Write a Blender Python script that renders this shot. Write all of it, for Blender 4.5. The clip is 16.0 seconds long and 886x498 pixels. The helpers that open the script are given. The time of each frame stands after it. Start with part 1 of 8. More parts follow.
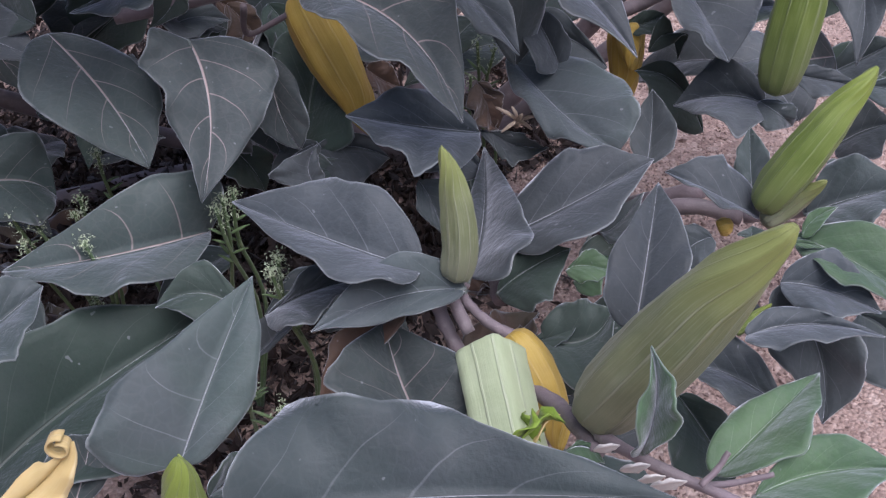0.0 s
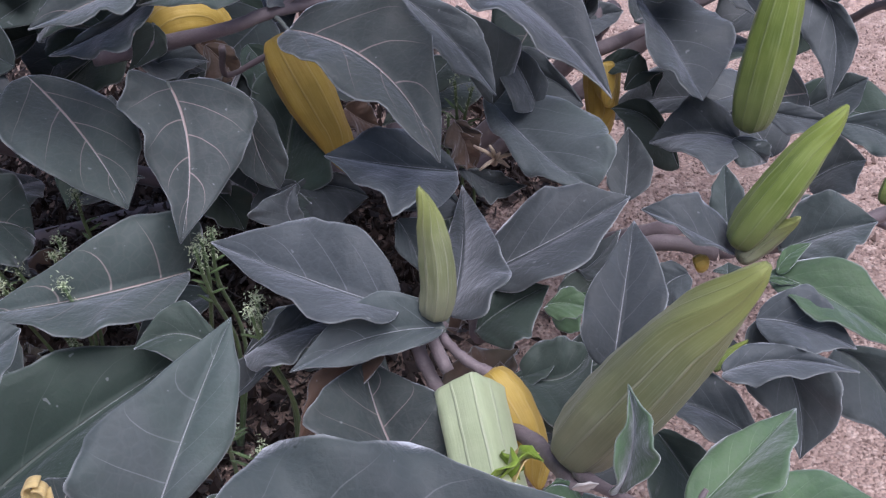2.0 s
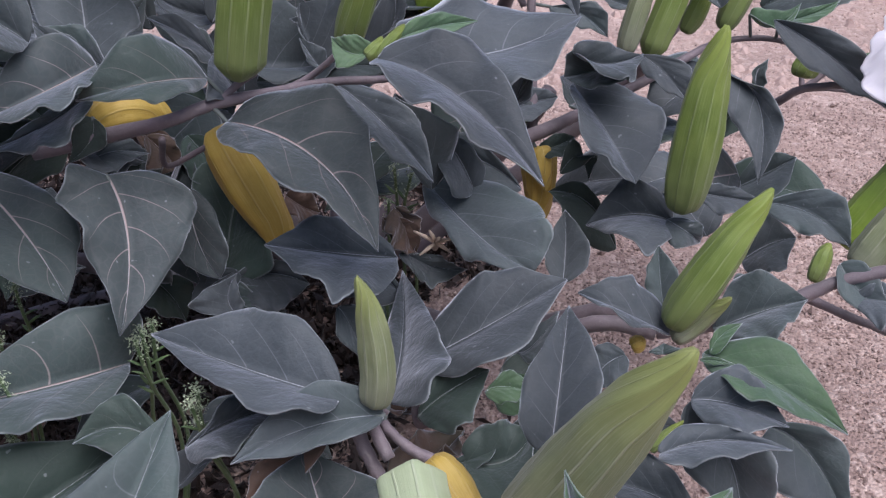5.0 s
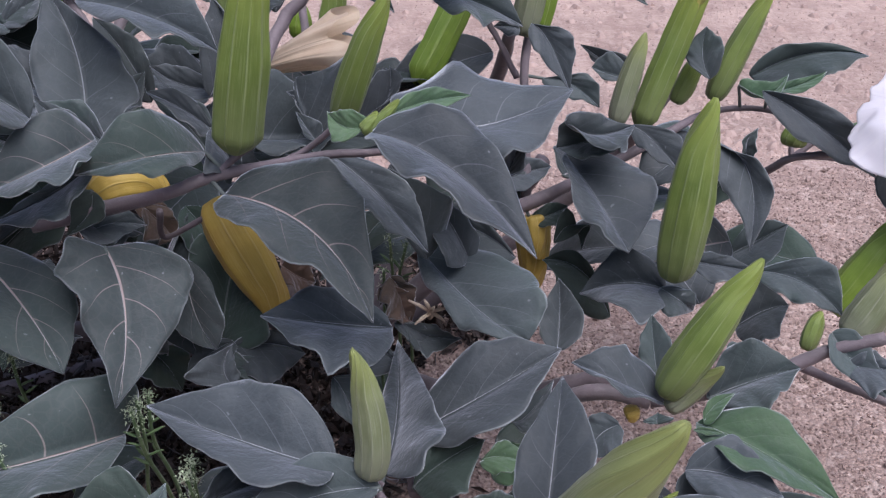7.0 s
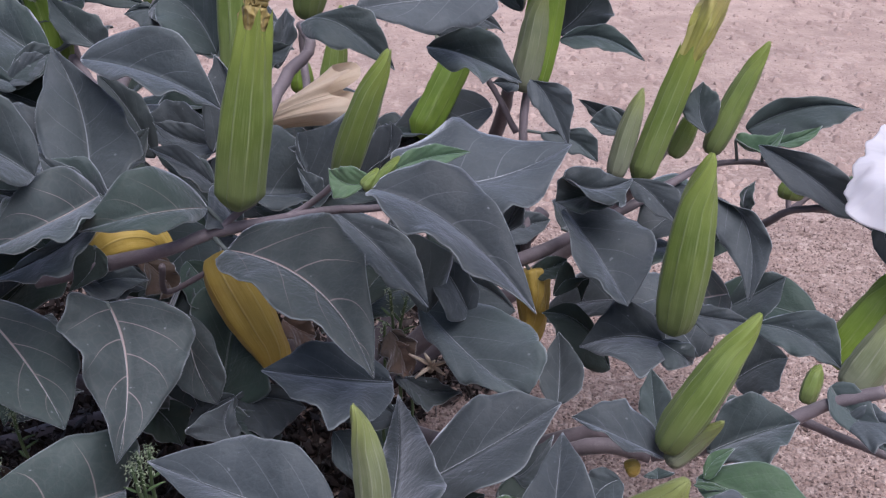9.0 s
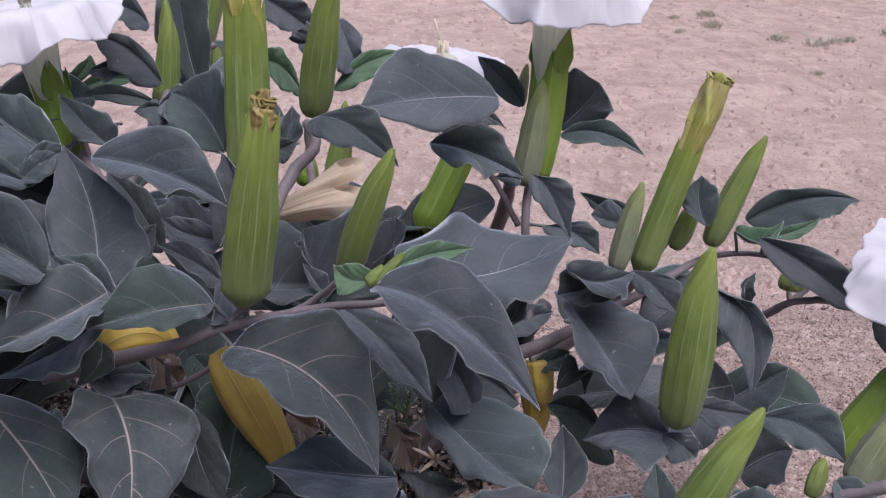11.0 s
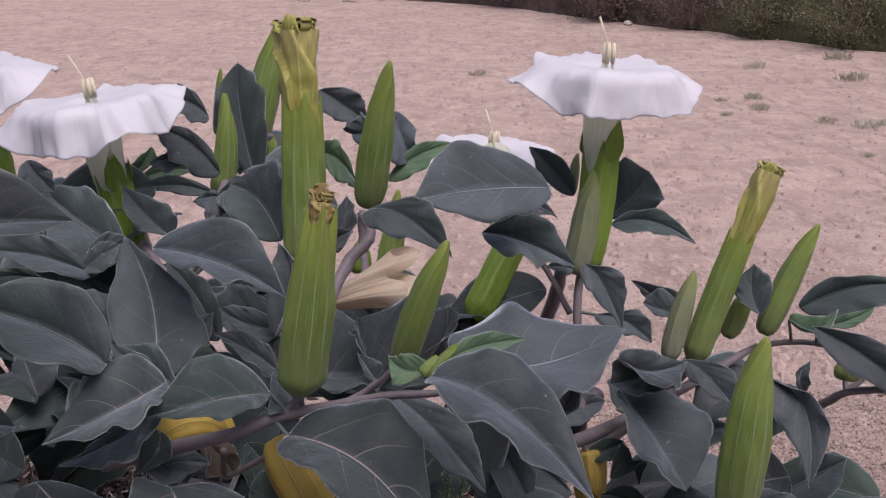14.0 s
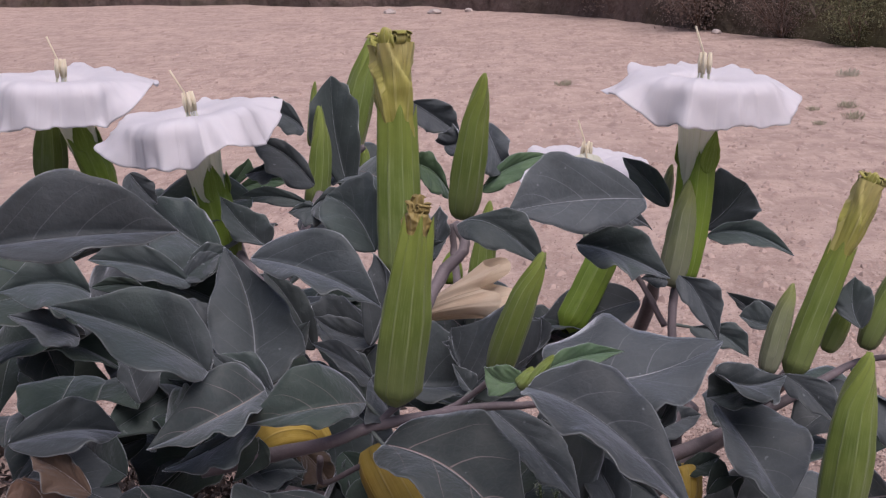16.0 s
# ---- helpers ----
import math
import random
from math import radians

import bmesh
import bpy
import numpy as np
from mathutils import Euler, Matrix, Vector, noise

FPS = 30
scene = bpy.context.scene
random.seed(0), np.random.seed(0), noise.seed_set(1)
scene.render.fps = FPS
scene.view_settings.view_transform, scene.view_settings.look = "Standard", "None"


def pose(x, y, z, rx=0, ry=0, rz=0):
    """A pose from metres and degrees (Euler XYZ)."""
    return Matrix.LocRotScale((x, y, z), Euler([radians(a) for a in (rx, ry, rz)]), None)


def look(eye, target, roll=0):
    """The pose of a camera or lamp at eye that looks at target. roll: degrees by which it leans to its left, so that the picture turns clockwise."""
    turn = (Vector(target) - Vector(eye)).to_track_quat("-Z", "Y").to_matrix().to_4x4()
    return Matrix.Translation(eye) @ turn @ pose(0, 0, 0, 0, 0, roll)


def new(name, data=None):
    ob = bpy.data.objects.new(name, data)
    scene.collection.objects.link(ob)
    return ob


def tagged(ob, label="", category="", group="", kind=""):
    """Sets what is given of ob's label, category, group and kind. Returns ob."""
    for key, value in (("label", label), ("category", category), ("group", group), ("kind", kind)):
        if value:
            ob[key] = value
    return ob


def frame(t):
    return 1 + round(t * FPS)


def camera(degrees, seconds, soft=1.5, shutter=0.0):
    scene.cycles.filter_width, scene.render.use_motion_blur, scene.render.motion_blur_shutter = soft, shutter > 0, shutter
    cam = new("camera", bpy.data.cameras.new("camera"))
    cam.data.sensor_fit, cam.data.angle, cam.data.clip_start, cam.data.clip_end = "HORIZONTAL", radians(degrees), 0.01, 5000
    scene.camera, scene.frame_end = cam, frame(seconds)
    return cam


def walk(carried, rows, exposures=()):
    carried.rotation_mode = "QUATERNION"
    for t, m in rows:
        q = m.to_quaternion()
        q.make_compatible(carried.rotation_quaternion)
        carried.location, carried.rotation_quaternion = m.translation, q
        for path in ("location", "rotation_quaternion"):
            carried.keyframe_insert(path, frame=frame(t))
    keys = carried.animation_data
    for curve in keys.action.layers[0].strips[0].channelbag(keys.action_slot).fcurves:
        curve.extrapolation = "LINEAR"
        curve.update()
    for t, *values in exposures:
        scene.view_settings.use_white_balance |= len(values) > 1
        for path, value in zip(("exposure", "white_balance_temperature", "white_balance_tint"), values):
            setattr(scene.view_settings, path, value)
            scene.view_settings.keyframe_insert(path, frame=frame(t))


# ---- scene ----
EXPOSURES = [(0.0, 0.58, 5700, 22), (4.0, 0.55, 5700, 20), (9.0, 0.38, 5650, 19), (12.0, 0.24, 5850, 20), (16.0, 0.0, 6150, 23)]
cam = camera(42.98, 16.0, soft=1.25)
# seconds, eye, yaw, pitch, roll
PATH = [
    (0, -0.0000, -0.0000, 0.6200, -0.00, -35.50, 0.00),
    (0.5, 0.0001, -0.0002, 0.6213, -0.44, -34.92, 0.13),
    (1, 0.0009, -0.0003, 0.6215, -0.85, -34.71, 0.21),
    (1.5, 0.0011, -0.0004, 0.6223, -0.91, -34.41, 0.19),
    (2, 0.0017, -0.0008, 0.6237, -1.11, -33.80, 0.19),
    (2.5, 0.0024, -0.0013, 0.6250, -1.41, -33.09, 0.22),
    (3, 0.0034, -0.0019, 0.6266, -1.75, -32.52, 0.25),
    (3.5, 0.0046, -0.0024, 0.6282, -2.35, -31.81, 0.34),
    (4, 0.0061, -0.0027, 0.6291, -3.16, -31.35, 0.51),
    (6.5, 0.0080, -0.0055, 0.6388, -4.18, -27.58, 0.55),
    (7, 0.0083, -0.0062, 0.6397, -4.16, -26.92, 0.50),
    (7.5, 0.0084, -0.0069, 0.6410, -4.11, -26.30, 0.46),
    (8, 0.0082, -0.0076, 0.6420, -4.13, -25.88, 0.43),
    (8.5, 0.0084, -0.0081, 0.6432, -4.10, -25.29, 0.38),
    (9, 0.0082, -0.0087, 0.6449, -4.12, -24.48, 0.37),
    (11.5, 0.0076, -0.0137, 0.6551, -3.90, -19.27, 0.05),
    (12, 0.0078, -0.0148, 0.6567, -3.90, -18.41, 0.00),
    (12.5, 0.0076, -0.0157, 0.6584, -3.91, -17.55, -0.03),
    (13, 0.0066, -0.0161, 0.6591, -3.31, -17.02, -0.16),
    (13.5, 0.0053, -0.0168, 0.6598, -2.38, -16.66, -0.40),
    (14, 0.0039, -0.0172, 0.6607, -1.43, -16.14, -0.65),
    (14.5, 0.0019, -0.0177, 0.6608, 0.01, -15.98, -0.98),
    (15, 0.0006, -0.0176, 0.6613, 0.98, -15.79, -1.20),
    (15.5, -0.0006, -0.0179, 0.6615, 1.79, -15.59, -1.39),
    (16, -0.0024, -0.0186, 0.6616, 2.99, -15.52, -1.66),
]


def heading(x, y, z, yaw, pitch, roll):
    return pose(x, y, z, 0, 0, yaw) @ pose(0, 0, 0, 90 + pitch) @ pose(0, 0, 0, 0, 0, roll)


walk(cam, [(t, heading(*row)) for t, *row in PATH], exposures=EXPOSURES)

# ---- light: an even evening sky, a broad weak sun ----
world = bpy.data.worlds.new("evening_sky")
scene.world = world
world.use_nodes = True
wn = world.node_tree.nodes
sky = wn.new("ShaderNodeTexSky")
sky.sky_type, sky.sun_disc = "NISHITA", False
sky.sun_elevation, sky.sun_rotation = radians(70), radians(140)
sky.air_density, sky.dust_density, sky.ozone_density = 1.0, 6.0, 0.6
wn["Background"].inputs["Strength"].default_value = 0.078
world.node_tree.links.new(sky.outputs[0], wn["Background"].inputs["Color"])
sun = new("sun", bpy.data.lights.new("sun", "SUN"))
sun.data.energy, sun.data.angle, sun.data.color = 2.45, radians(50), (1.0, 0.94, 0.88)
sun.matrix_world = look((0.8, -0.8, 3.9), (0, 0.6, 0.3))


# ---- materials ----
def links_of(mat):
    return mat.node_tree.nodes, mat.node_tree.links


def material(name, rough=0.7, sheen=0.0, through_light=0.0):
    """An empty principled material, with its nodes, links and shader."""
    mat = bpy.data.materials.new(name)
    mat.use_nodes = True
    n, k = links_of(mat)
    bsdf = n["Principled BSDF"]
    bsdf.inputs["Roughness"].default_value = rough
    bsdf.inputs["Specular IOR Level"].default_value = 0.35
    if sheen:
        bsdf.inputs["Sheen Weight"].default_value = sheen
        bsdf.inputs["Sheen Roughness"].default_value = 0.38
    return mat, n, k, bsdf


def maths(n, k, op, a, b=None, c=None, clamp=False):
    node = n.new("ShaderNodeMath")
    node.operation, node.use_clamp = op, clamp
    for slot, v in zip(node.inputs, (a, b, c)):
        if v is None:
            continue
        if isinstance(v, (int, float)):
            slot.default_value = v
        else:
            k.new(v, slot)
    return node.outputs[0]


def mix(n, k, fac, a, b, kind="MIX"):
    node = n.new("ShaderNodeMix")
    node.data_type, node.blend_type = "RGBA", kind
    for slot, v in ((node.inputs["Factor"], fac), (node.inputs["A"], a), (node.inputs["B"], b)):
        if isinstance(v, (int, float)):
            slot.default_value = v
        elif isinstance(v, tuple):
            slot.default_value = (*v, 1)
        else:
            k.new(v, slot)
    return node.outputs["Result"]


def grain(n, k, scale, detail=4.0, rough=0.6, coords="Object"):
    tc = n.new("ShaderNodeTexCoord")
    node = n.new("ShaderNodeTexNoise")
    node.inputs["Scale"].default_value, node.inputs["Detail"].default_value = scale, detail
    node.inputs["Roughness"].default_value = rough
    k.new(tc.outputs[coords], node.inputs["Vector"])
    return node.outputs["Fac"]


def span(n, k, v, lo, hi, a=0.0, b=1.0):
    node = n.new("ShaderNodeMapRange")
    node.interpolation_type = "SMOOTHSTEP"
    for slot, val in zip(node.inputs, (v, lo, hi, a, b)):
        if isinstance(val, (int, float)):
            slot.default_value = val
        else:
            k.new(val, slot)
    return node.outputs[0]


def bump(n, k, bsdf, height, depth):
    node = n.new("ShaderNodeBump")
    node.inputs["Distance"].default_value, node.inputs["Strength"].default_value = depth, 1.0
    k.new(height, node.inputs["Height"])
    k.new(node.outputs[0], bsdf.inputs["Normal"])


def translucent(mat, n, k, bsdf, colour, share):
    """Lets some of the light pass through a leaf or petal."""
    t = n.new("ShaderNodeBsdfTranslucent")
    if isinstance(colour, tuple):
        t.inputs["Color"].default_value = (*colour, 1)
    else:
        k.new(colour, t.inputs["Color"])
    m = n.new("ShaderNodeMixShader")
    m.inputs[0].default_value = share
    k.new(bsdf.outputs[0], m.inputs[1])
    k.new(t.outputs[0], m.inputs[2])
    k.new(m.outputs[0], n["Material Output"].inputs["Surface"])


def leaf_material(name, body, body2, vein, rib_width=0.015, side_strength=0.36, pairs=4.6, share=0.18):
    """Velvety leaf: u runs across (0.5 is the midrib), v from base to tip."""
    mat, n, k, bsdf = material(name, 0.62, 1.0)
    bsdf.inputs["Sheen Tint"].default_value = (0.86, 0.92, 1.0, 1)
    uv = n.new("ShaderNodeUVMap")
    sep = n.new("ShaderNodeSeparateXYZ")
    k.new(uv.outputs[0], sep.inputs[0])
    info = n.new("ShaderNodeObjectInfo")
    wob = grain(n, k, 40.0, 2.0)
    u = maths(n, k, "ABSOLUTE", maths(n, k, "MULTIPLY", maths(n, k, "SUBTRACT", sep.outputs[0], 0.5), 2.0))
    v = sep.outputs[1]
    rib_w = maths(n, k, "MULTIPLY", maths(n, k, "SUBTRACT", 1.25, v), rib_width)
    rib = maths(n, k, "SUBTRACT", 1.0, span(n, k, maths(n, k, "DIVIDE", u, rib_w), 0.5, 1.3))
    side = maths(n, k, "SIGN", maths(n, k, "SUBTRACT", sep.outputs[0], 0.5))
    # side veins leave the rib, climb and arch towards the tip
    arch = maths(n, k, "MULTIPLY", maths(n, k, "POWER", u, 1.25), 0.30)
    q = maths(n, k, "SUBTRACT", v, arch)
    q = maths(n, k, "ADD", q, maths(n, k, "MULTIPLY", maths(n, k, "SUBTRACT", wob, 0.5), 0.035))
    q = maths(n, k, "ADD", maths(n, k, "MULTIPLY", q, pairs), maths(n, k, "MULTIPLY", side, 0.2))
    q = maths(n, k, "ADD", q, info.outputs["Random"])
    tri = maths(n, k, "ABSOLUTE", maths(n, k, "SUBTRACT", maths(n, k, "FRACT", q), 0.5))
    vw = maths(n, k, "MULTIPLY", maths(n, k, "SUBTRACT", 1.25, u), 0.017)
    sv = maths(n, k, "SUBTRACT", 1.0, span(n, k, maths(n, k, "DIVIDE", tri, vw), 0.45, 1.4))
    sv = maths(n, k, "MULTIPLY", sv, span(n, k, u, 0.55, 1.0, side_strength, side_strength * 0.15))
    veins = maths(n, k, "MAXIMUM", rib, sv)
    net = n.new("ShaderNodeTexVoronoi")
    net.feature = "DISTANCE_TO_EDGE"
    net.inputs["Scale"].default_value = 170.0
    tc = n.new("ShaderNodeTexCoord")
    k.new(tc.outputs["Object"], net.inputs["Vector"])
    fine = span(n, k, net.outputs["Distance"], 0.0, 0.12, 1.0, 0.0)
    big = grain(n, k, 22.0, 5.0, 0.65)
    small = grain(n, k, 420.0, 3.0, 0.7)
    col = mix(n, k, span(n, k, big, 0.3, 0.7), body, body2)
    col = mix(n, k, maths(n, k, "MULTIPLY", fine, 0.025), col, vein)
    col = mix(n, k, maths(n, k, "MULTIPLY", veins, 0.75), col, vein)
    tone = n.new("ShaderNodeSeparateColor")
    hash_ = n.new("ShaderNodeTexWhiteNoise")
    hash_.noise_dimensions = "1D"
    k.new(info.outputs["Random"], hash_.inputs["W"])
    k.new(hash_.outputs["Color"], tone.inputs[0])
    green = maths(n, k, "MULTIPLY", span(n, k, tone.outputs[0], 0.35, 1.0), span(n, k, grain(n, k, 14.0, 2.0), 0.35, 0.6, 0.25, 0.8))
    col = mix(n, k, maths(n, k, "MULTIPLY", green, 0.50), col, (0.052, 0.096, 0.070))
    hsv = n.new("ShaderNodeHueSaturation")
    k.new(col, hsv.inputs["Color"])
    k.new(span(n, k, tone.outputs[1], 0.0, 1.0, 0.74, 1.20), hsv.inputs["Value"])
    k.new(span(n, k, small, 0.3, 0.8, 0.9, 1.1), hsv.inputs["Saturation"])
    # pale worn specks and a thin light rim
    speck = span(n, k, grain(n, k, 240.0, 1.0, 0.5), 0.76, 0.80)
    rim = maths(n, k, "MULTIPLY", span(n, k, u, 0.962, 0.998, 0.0, 0.55), span(n, k, grain(n, k, 60.0, 2.0), 0.35, 0.65, 0.25, 1.0))
    col = mix(n, k, maths(n, k, "MAXIMUM", maths(n, k, "MULTIPLY", speck, 0.35), rim), hsv.outputs[0], (0.40, 0.44, 0.44))
    k.new(col, bsdf.inputs["Base Color"])
    quilt = maths(n, k, "MULTIPLY", maths(n, k, "COSINE", maths(n, k, "MULTIPLY", q, 6.2832)), maths(n, k, "MULTIPLY", span(n, k, u, 0.05, 0.4), 0.08))
    hgt = maths(n, k, "ADD", maths(n, k, "SUBTRACT", quilt, maths(n, k, "MULTIPLY", rib, 0.5)), maths(n, k, "MULTIPLY", small, 0.25))
    hgt = maths(n, k, "SUBTRACT", hgt, maths(n, k, "MULTIPLY", fine, 0.03))
    hgt = maths(n, k, "ADD", hgt, maths(n, k, "MULTIPLY", grain(n, k, 75.0, 3.0, 0.55), 1.1))
    bump(n, k, bsdf, hgt, 0.0011)
    translucent(mat, n, k, bsdf, (0.10, 0.16, 0.05), share)
    return mat


LEAF = leaf_material("leaf_grey_green", (0.076, 0.090, 0.097), (0.052, 0.064, 0.069), (0.36, 0.38, 0.40))
LEAF_PINK = leaf_material("leaf_pink_veins", (0.060, 0.076, 0.076), (0.043, 0.057, 0.056), (0.50, 0.40, 0.37), 0.026, 0.58, 4.2)
LEAF_YOUNG = leaf_material("leaf_young_green", (0.110, 0.190, 0.090), (0.082, 0.150, 0.082), (0.32, 0.42, 0.28), 0.018, 0.45, 5.0, 0.2)
# darkened beyond old-leaf green to paint shade on low and inner leaves
LEAF_OLD_SHADED = leaf_material("leaf_old_shaded", (0.046, 0.068, 0.056), (0.032, 0.050, 0.041), (0.19, 0.21, 0.18), 0.024, 0.4, 4.6)
LEAF_DRY = leaf_material("leaf_dry_brown", (0.17, 0.100, 0.068), (0.10, 0.060, 0.042), (0.24, 0.155, 0.11), 0.03, 0.5, 6.0)


def ribbed_material(name, body, body2, ribc, ribs=10, share=0.12, rough=0.5, tip=None, foot=None, sharp=0.72, relief=0.0007, glow=None):
    """Calyx skin: u runs round, v from base to tip; pale ribs run lengthwise."""
    mat, n, k, bsdf = material(name, rough, 0.12)
    uv = n.new("ShaderNodeUVMap")
    sep = n.new("ShaderNodeSeparateXYZ")
    k.new(uv.outputs[0], sep.inputs[0])
    wob = grain(n, k, 30.0, 2.0)
    a = maths(n, k, "ADD", maths(n, k, "MULTIPLY", sep.outputs[0], 6.2832 * ribs), maths(n, k, "MULTIPLY", wob, 0.7))
    wave = maths(n, k, "MULTIPLY_ADD", maths(n, k, "COSINE", a), 0.5, 0.5)
    rib = span(n, k, wave, sharp, 0.99)
    finew = grain(n, k, 160.0, 4.0)
    big = grain(n, k, 45.0, 4.0)
    streak = n.new("ShaderNodeTexNoise")
    streak.inputs["Scale"].default_value = 1.0
    mp = n.new("ShaderNodeMapping")
    mp.inputs["Scale"].default_value = (70.0, 5.0, 1.0)
    k.new(uv.outputs[0], mp.inputs["Vector"])
    k.new(mp.outputs[0], streak.inputs["Vector"])
    col = mix(n, k, span(n, k, big, 0.3, 0.7), body, body2)
    col = mix(n, k, span(n, k, streak.outputs["Fac"], 0.46, 0.74, 0.0, 0.32), col, ribc)
    col = mix(n, k, span(n, k, streak.outputs["Fac"], 0.46, 0.28, 0.0, 0.35), col, body2)
    col = mix(n, k, maths(n, k, "MULTIPLY", rib, span(n, k, big, 0.3, 0.7, 0.2, 0.65)), col, ribc)
    if tip:
        col = mix(n, k, span(n, k, sep.outputs[1], 0.55, 1.0, 0.0, 0.75), col, tip)
    if foot:
        col = mix(n, k, span(n, k, sep.outputs[1], 0.05, 0.5, 0.7, 0.0), col, foot)
    k.new(col, bsdf.inputs["Base Color"])
    h = maths(n, k, "ADD", maths(n, k, "MULTIPLY", rib, 0.5), maths(n, k, "MULTIPLY", finew, 0.5))
    h = maths(n, k, "ADD", h, maths(n, k, "MULTIPLY", streak.outputs["Fac"], 0.22))
    bump(n, k, bsdf, h, relief)
    translucent(mat, n, k, bsdf, glow or ribc, share)
    return mat


CALYX = ribbed_material("calyx_green", (0.172, 0.235, 0.050), (0.116, 0.172, 0.030), (0.34, 0.41, 0.18), 5, tip=(0.22, 0.28, 0.045), foot=(0.155, 0.195, 0.075), sharp=0.95)
CALYX_GREY = ribbed_material("calyx_grey_green", (0.195, 0.222, 0.112), (0.140, 0.166, 0.078), (0.37, 0.39, 0.28), 5, tip=(0.25, 0.29, 0.07), foot=(0.205, 0.218, 0.155), sharp=0.95)
CALYX_FRESH = ribbed_material("calyx_bright_green", (0.205, 0.31, 0.035), (0.145, 0.235, 0.022), (0.33, 0.42, 0.12), 5, sharp=0.965)
CALYX_PALE = ribbed_material("calyx_pale_green", (0.50, 0.59, 0.37), (0.43, 0.52, 0.31), (0.60, 0.66, 0.49), 5, 0.30, sharp=0.93)
CALYX_YELLOW = ribbed_material("calyx_yellow", (0.55, 0.40, 0.080), (0.42, 0.285, 0.048), (0.64, 0.52, 0.21), 5, 0.2, sharp=0.94)
WILTED = ribbed_material("petal_wilted", (0.41, 0.385, 0.095), (0.30, 0.305, 0.060), (0.56, 0.52, 0.21), 5, 0.12, 0.6, tip=(0.54, 0.47, 0.19), sharp=0.9)
WILTED_BROWN = ribbed_material("petal_wilted_brown", (0.42, 0.33, 0.11), (0.30, 0.22, 0.07), (0.50, 0.42, 0.20), 7, 0.2, 0.7)
CREAM = ribbed_material("petal_cream", (0.80, 0.66, 0.49), (0.70, 0.54, 0.38), (0.85, 0.74, 0.58), 6, 0.2, 0.6)
PETAL = ribbed_material("petal_white", (0.83, 0.82, 0.85), (0.79, 0.78, 0.82), (0.86, 0.85, 0.87), 10, 0.40, 0.55, sharp=0.96, relief=0.0003)
TUBE = ribbed_material("petal_tube", (0.88, 0.90, 0.80), (0.85, 0.88, 0.76), (0.50, 0.58, 0.24), 10, 0.55, 0.55, sharp=0.95, glow=(0.92, 0.93, 0.82))
ANTHER = ribbed_material("anther_cream", (0.90, 0.82, 0.62), (0.84, 0.74, 0.54), (0.92, 0.86, 0.70), 3, 0.1, 0.8)
DRY_PALE = ribbed_material("dry_pale", (0.60, 0.50, 0.38), (0.50, 0.42, 0.32), (0.68, 0.60, 0.50), 3, 0.1, 0.8)


def stem_material(name, a, b, c):
    mat, n, k, bsdf = material(name, 0.6, 0.15)
    big = grain(n, k, 26.0, 5.0)
    fine = grain(n, k, 260.0, 4.0, 0.7)
    col = mix(n, k, span(n, k, big, 0.3, 0.7), a, b)
    col = mix(n, k, span(n, k, fine, 0.5, 0.8, 0.0, 0.4), col, c)
    k.new(col, bsdf.inputs["Base Color"])
    bump(n, k, bsdf, maths(n, k, "ADD", fine, big), 0.0006)
    return mat


STEM = stem_material("stem_purple_grey", (0.185, 0.152, 0.165), (0.125, 0.108, 0.110), (0.27, 0.24, 0.24))
STALK = stem_material("leaf_stalk", (0.12, 0.145, 0.13), (0.10, 0.115, 0.11), (0.22, 0.22, 0.21))
TWIG = stem_material("twig_brown", (0.14, 0.085, 0.055), (0.09, 0.055, 0.04), (0.22, 0.15, 0.10))
WEED = stem_material("weed_green", (0.10, 0.16, 0.06), (0.08, 0.13, 0.06), (0.30, 0.36, 0.22))
FUZZ = stem_material("weed_bloom", (0.46, 0.54, 0.36), (0.36, 0.44, 0.27), (0.82, 0.84, 0.76))
STONE = stem_material("stone_grey", (0.48, 0.42, 0.39), (0.40, 0.35, 0.32), (0.58, 0.52, 0.48))
BRUSH = stem_material("brush_foliage", (0.20, 0.155, 0.125), (0.15, 0.122, 0.095), (0.24, 0.20, 0.16))
BRUSH_DRY = stem_material("brush_dry", (0.22, 0.165, 0.140), (0.17, 0.128, 0.108), (0.27, 0.21, 0.18))
BRUSH_GREEN = stem_material("brush_green", (0.19, 0.19, 0.095), (0.15, 0.152, 0.078), (0.24, 0.24, 0.14))


def brush_material():
    """A far mass of brush: brown and purplish-grey twigs with olive patches."""
    mat, n, k, bsdf = material("brush_core", 0.95)
    bsdf.inputs["Specular IOR Level"].default_value = 0.1
    place = n.new("ShaderNodeSeparateXYZ")
    tc = n.new("ShaderNodeTexCoord")
    k.new(tc.outputs["Object"], place.inputs[0])
    col = mix(n, k, span(n, k, grain(n, k, 1.6, 4.0), 0.35, 0.65), (0.165, 0.125, 0.112), (0.100, 0.080, 0.069))
    olive = maths(n, k, "ADD", span(n, k, place.outputs[0], 0.9, 2.4), maths(n, k, "MULTIPLY", maths(n, k, "SUBTRACT", grain(n, k, 1.1, 3.0), 0.5), 1.6), clamp=True)
    col = mix(n, k, olive, col, (0.115, 0.115, 0.060))
    col = mix(n, k, span(n, k, grain(n, k, 5.0, 6.0, 0.7), 0.42, 0.66, 0.0, 0.6), col, (0.045, 0.036, 0.031))
    col = mix(n, k, span(n, k, grain(n, k, 24.0, 4.0, 0.7), 0.58, 0.75, 0.0, 0.35), col, (0.22, 0.18, 0.16))
    k.new(col, bsdf.inputs["Base Color"])
    bump(n, k, bsdf, grain(n, k, 8.0, 4.0, 0.6), 0.05)
    return mat


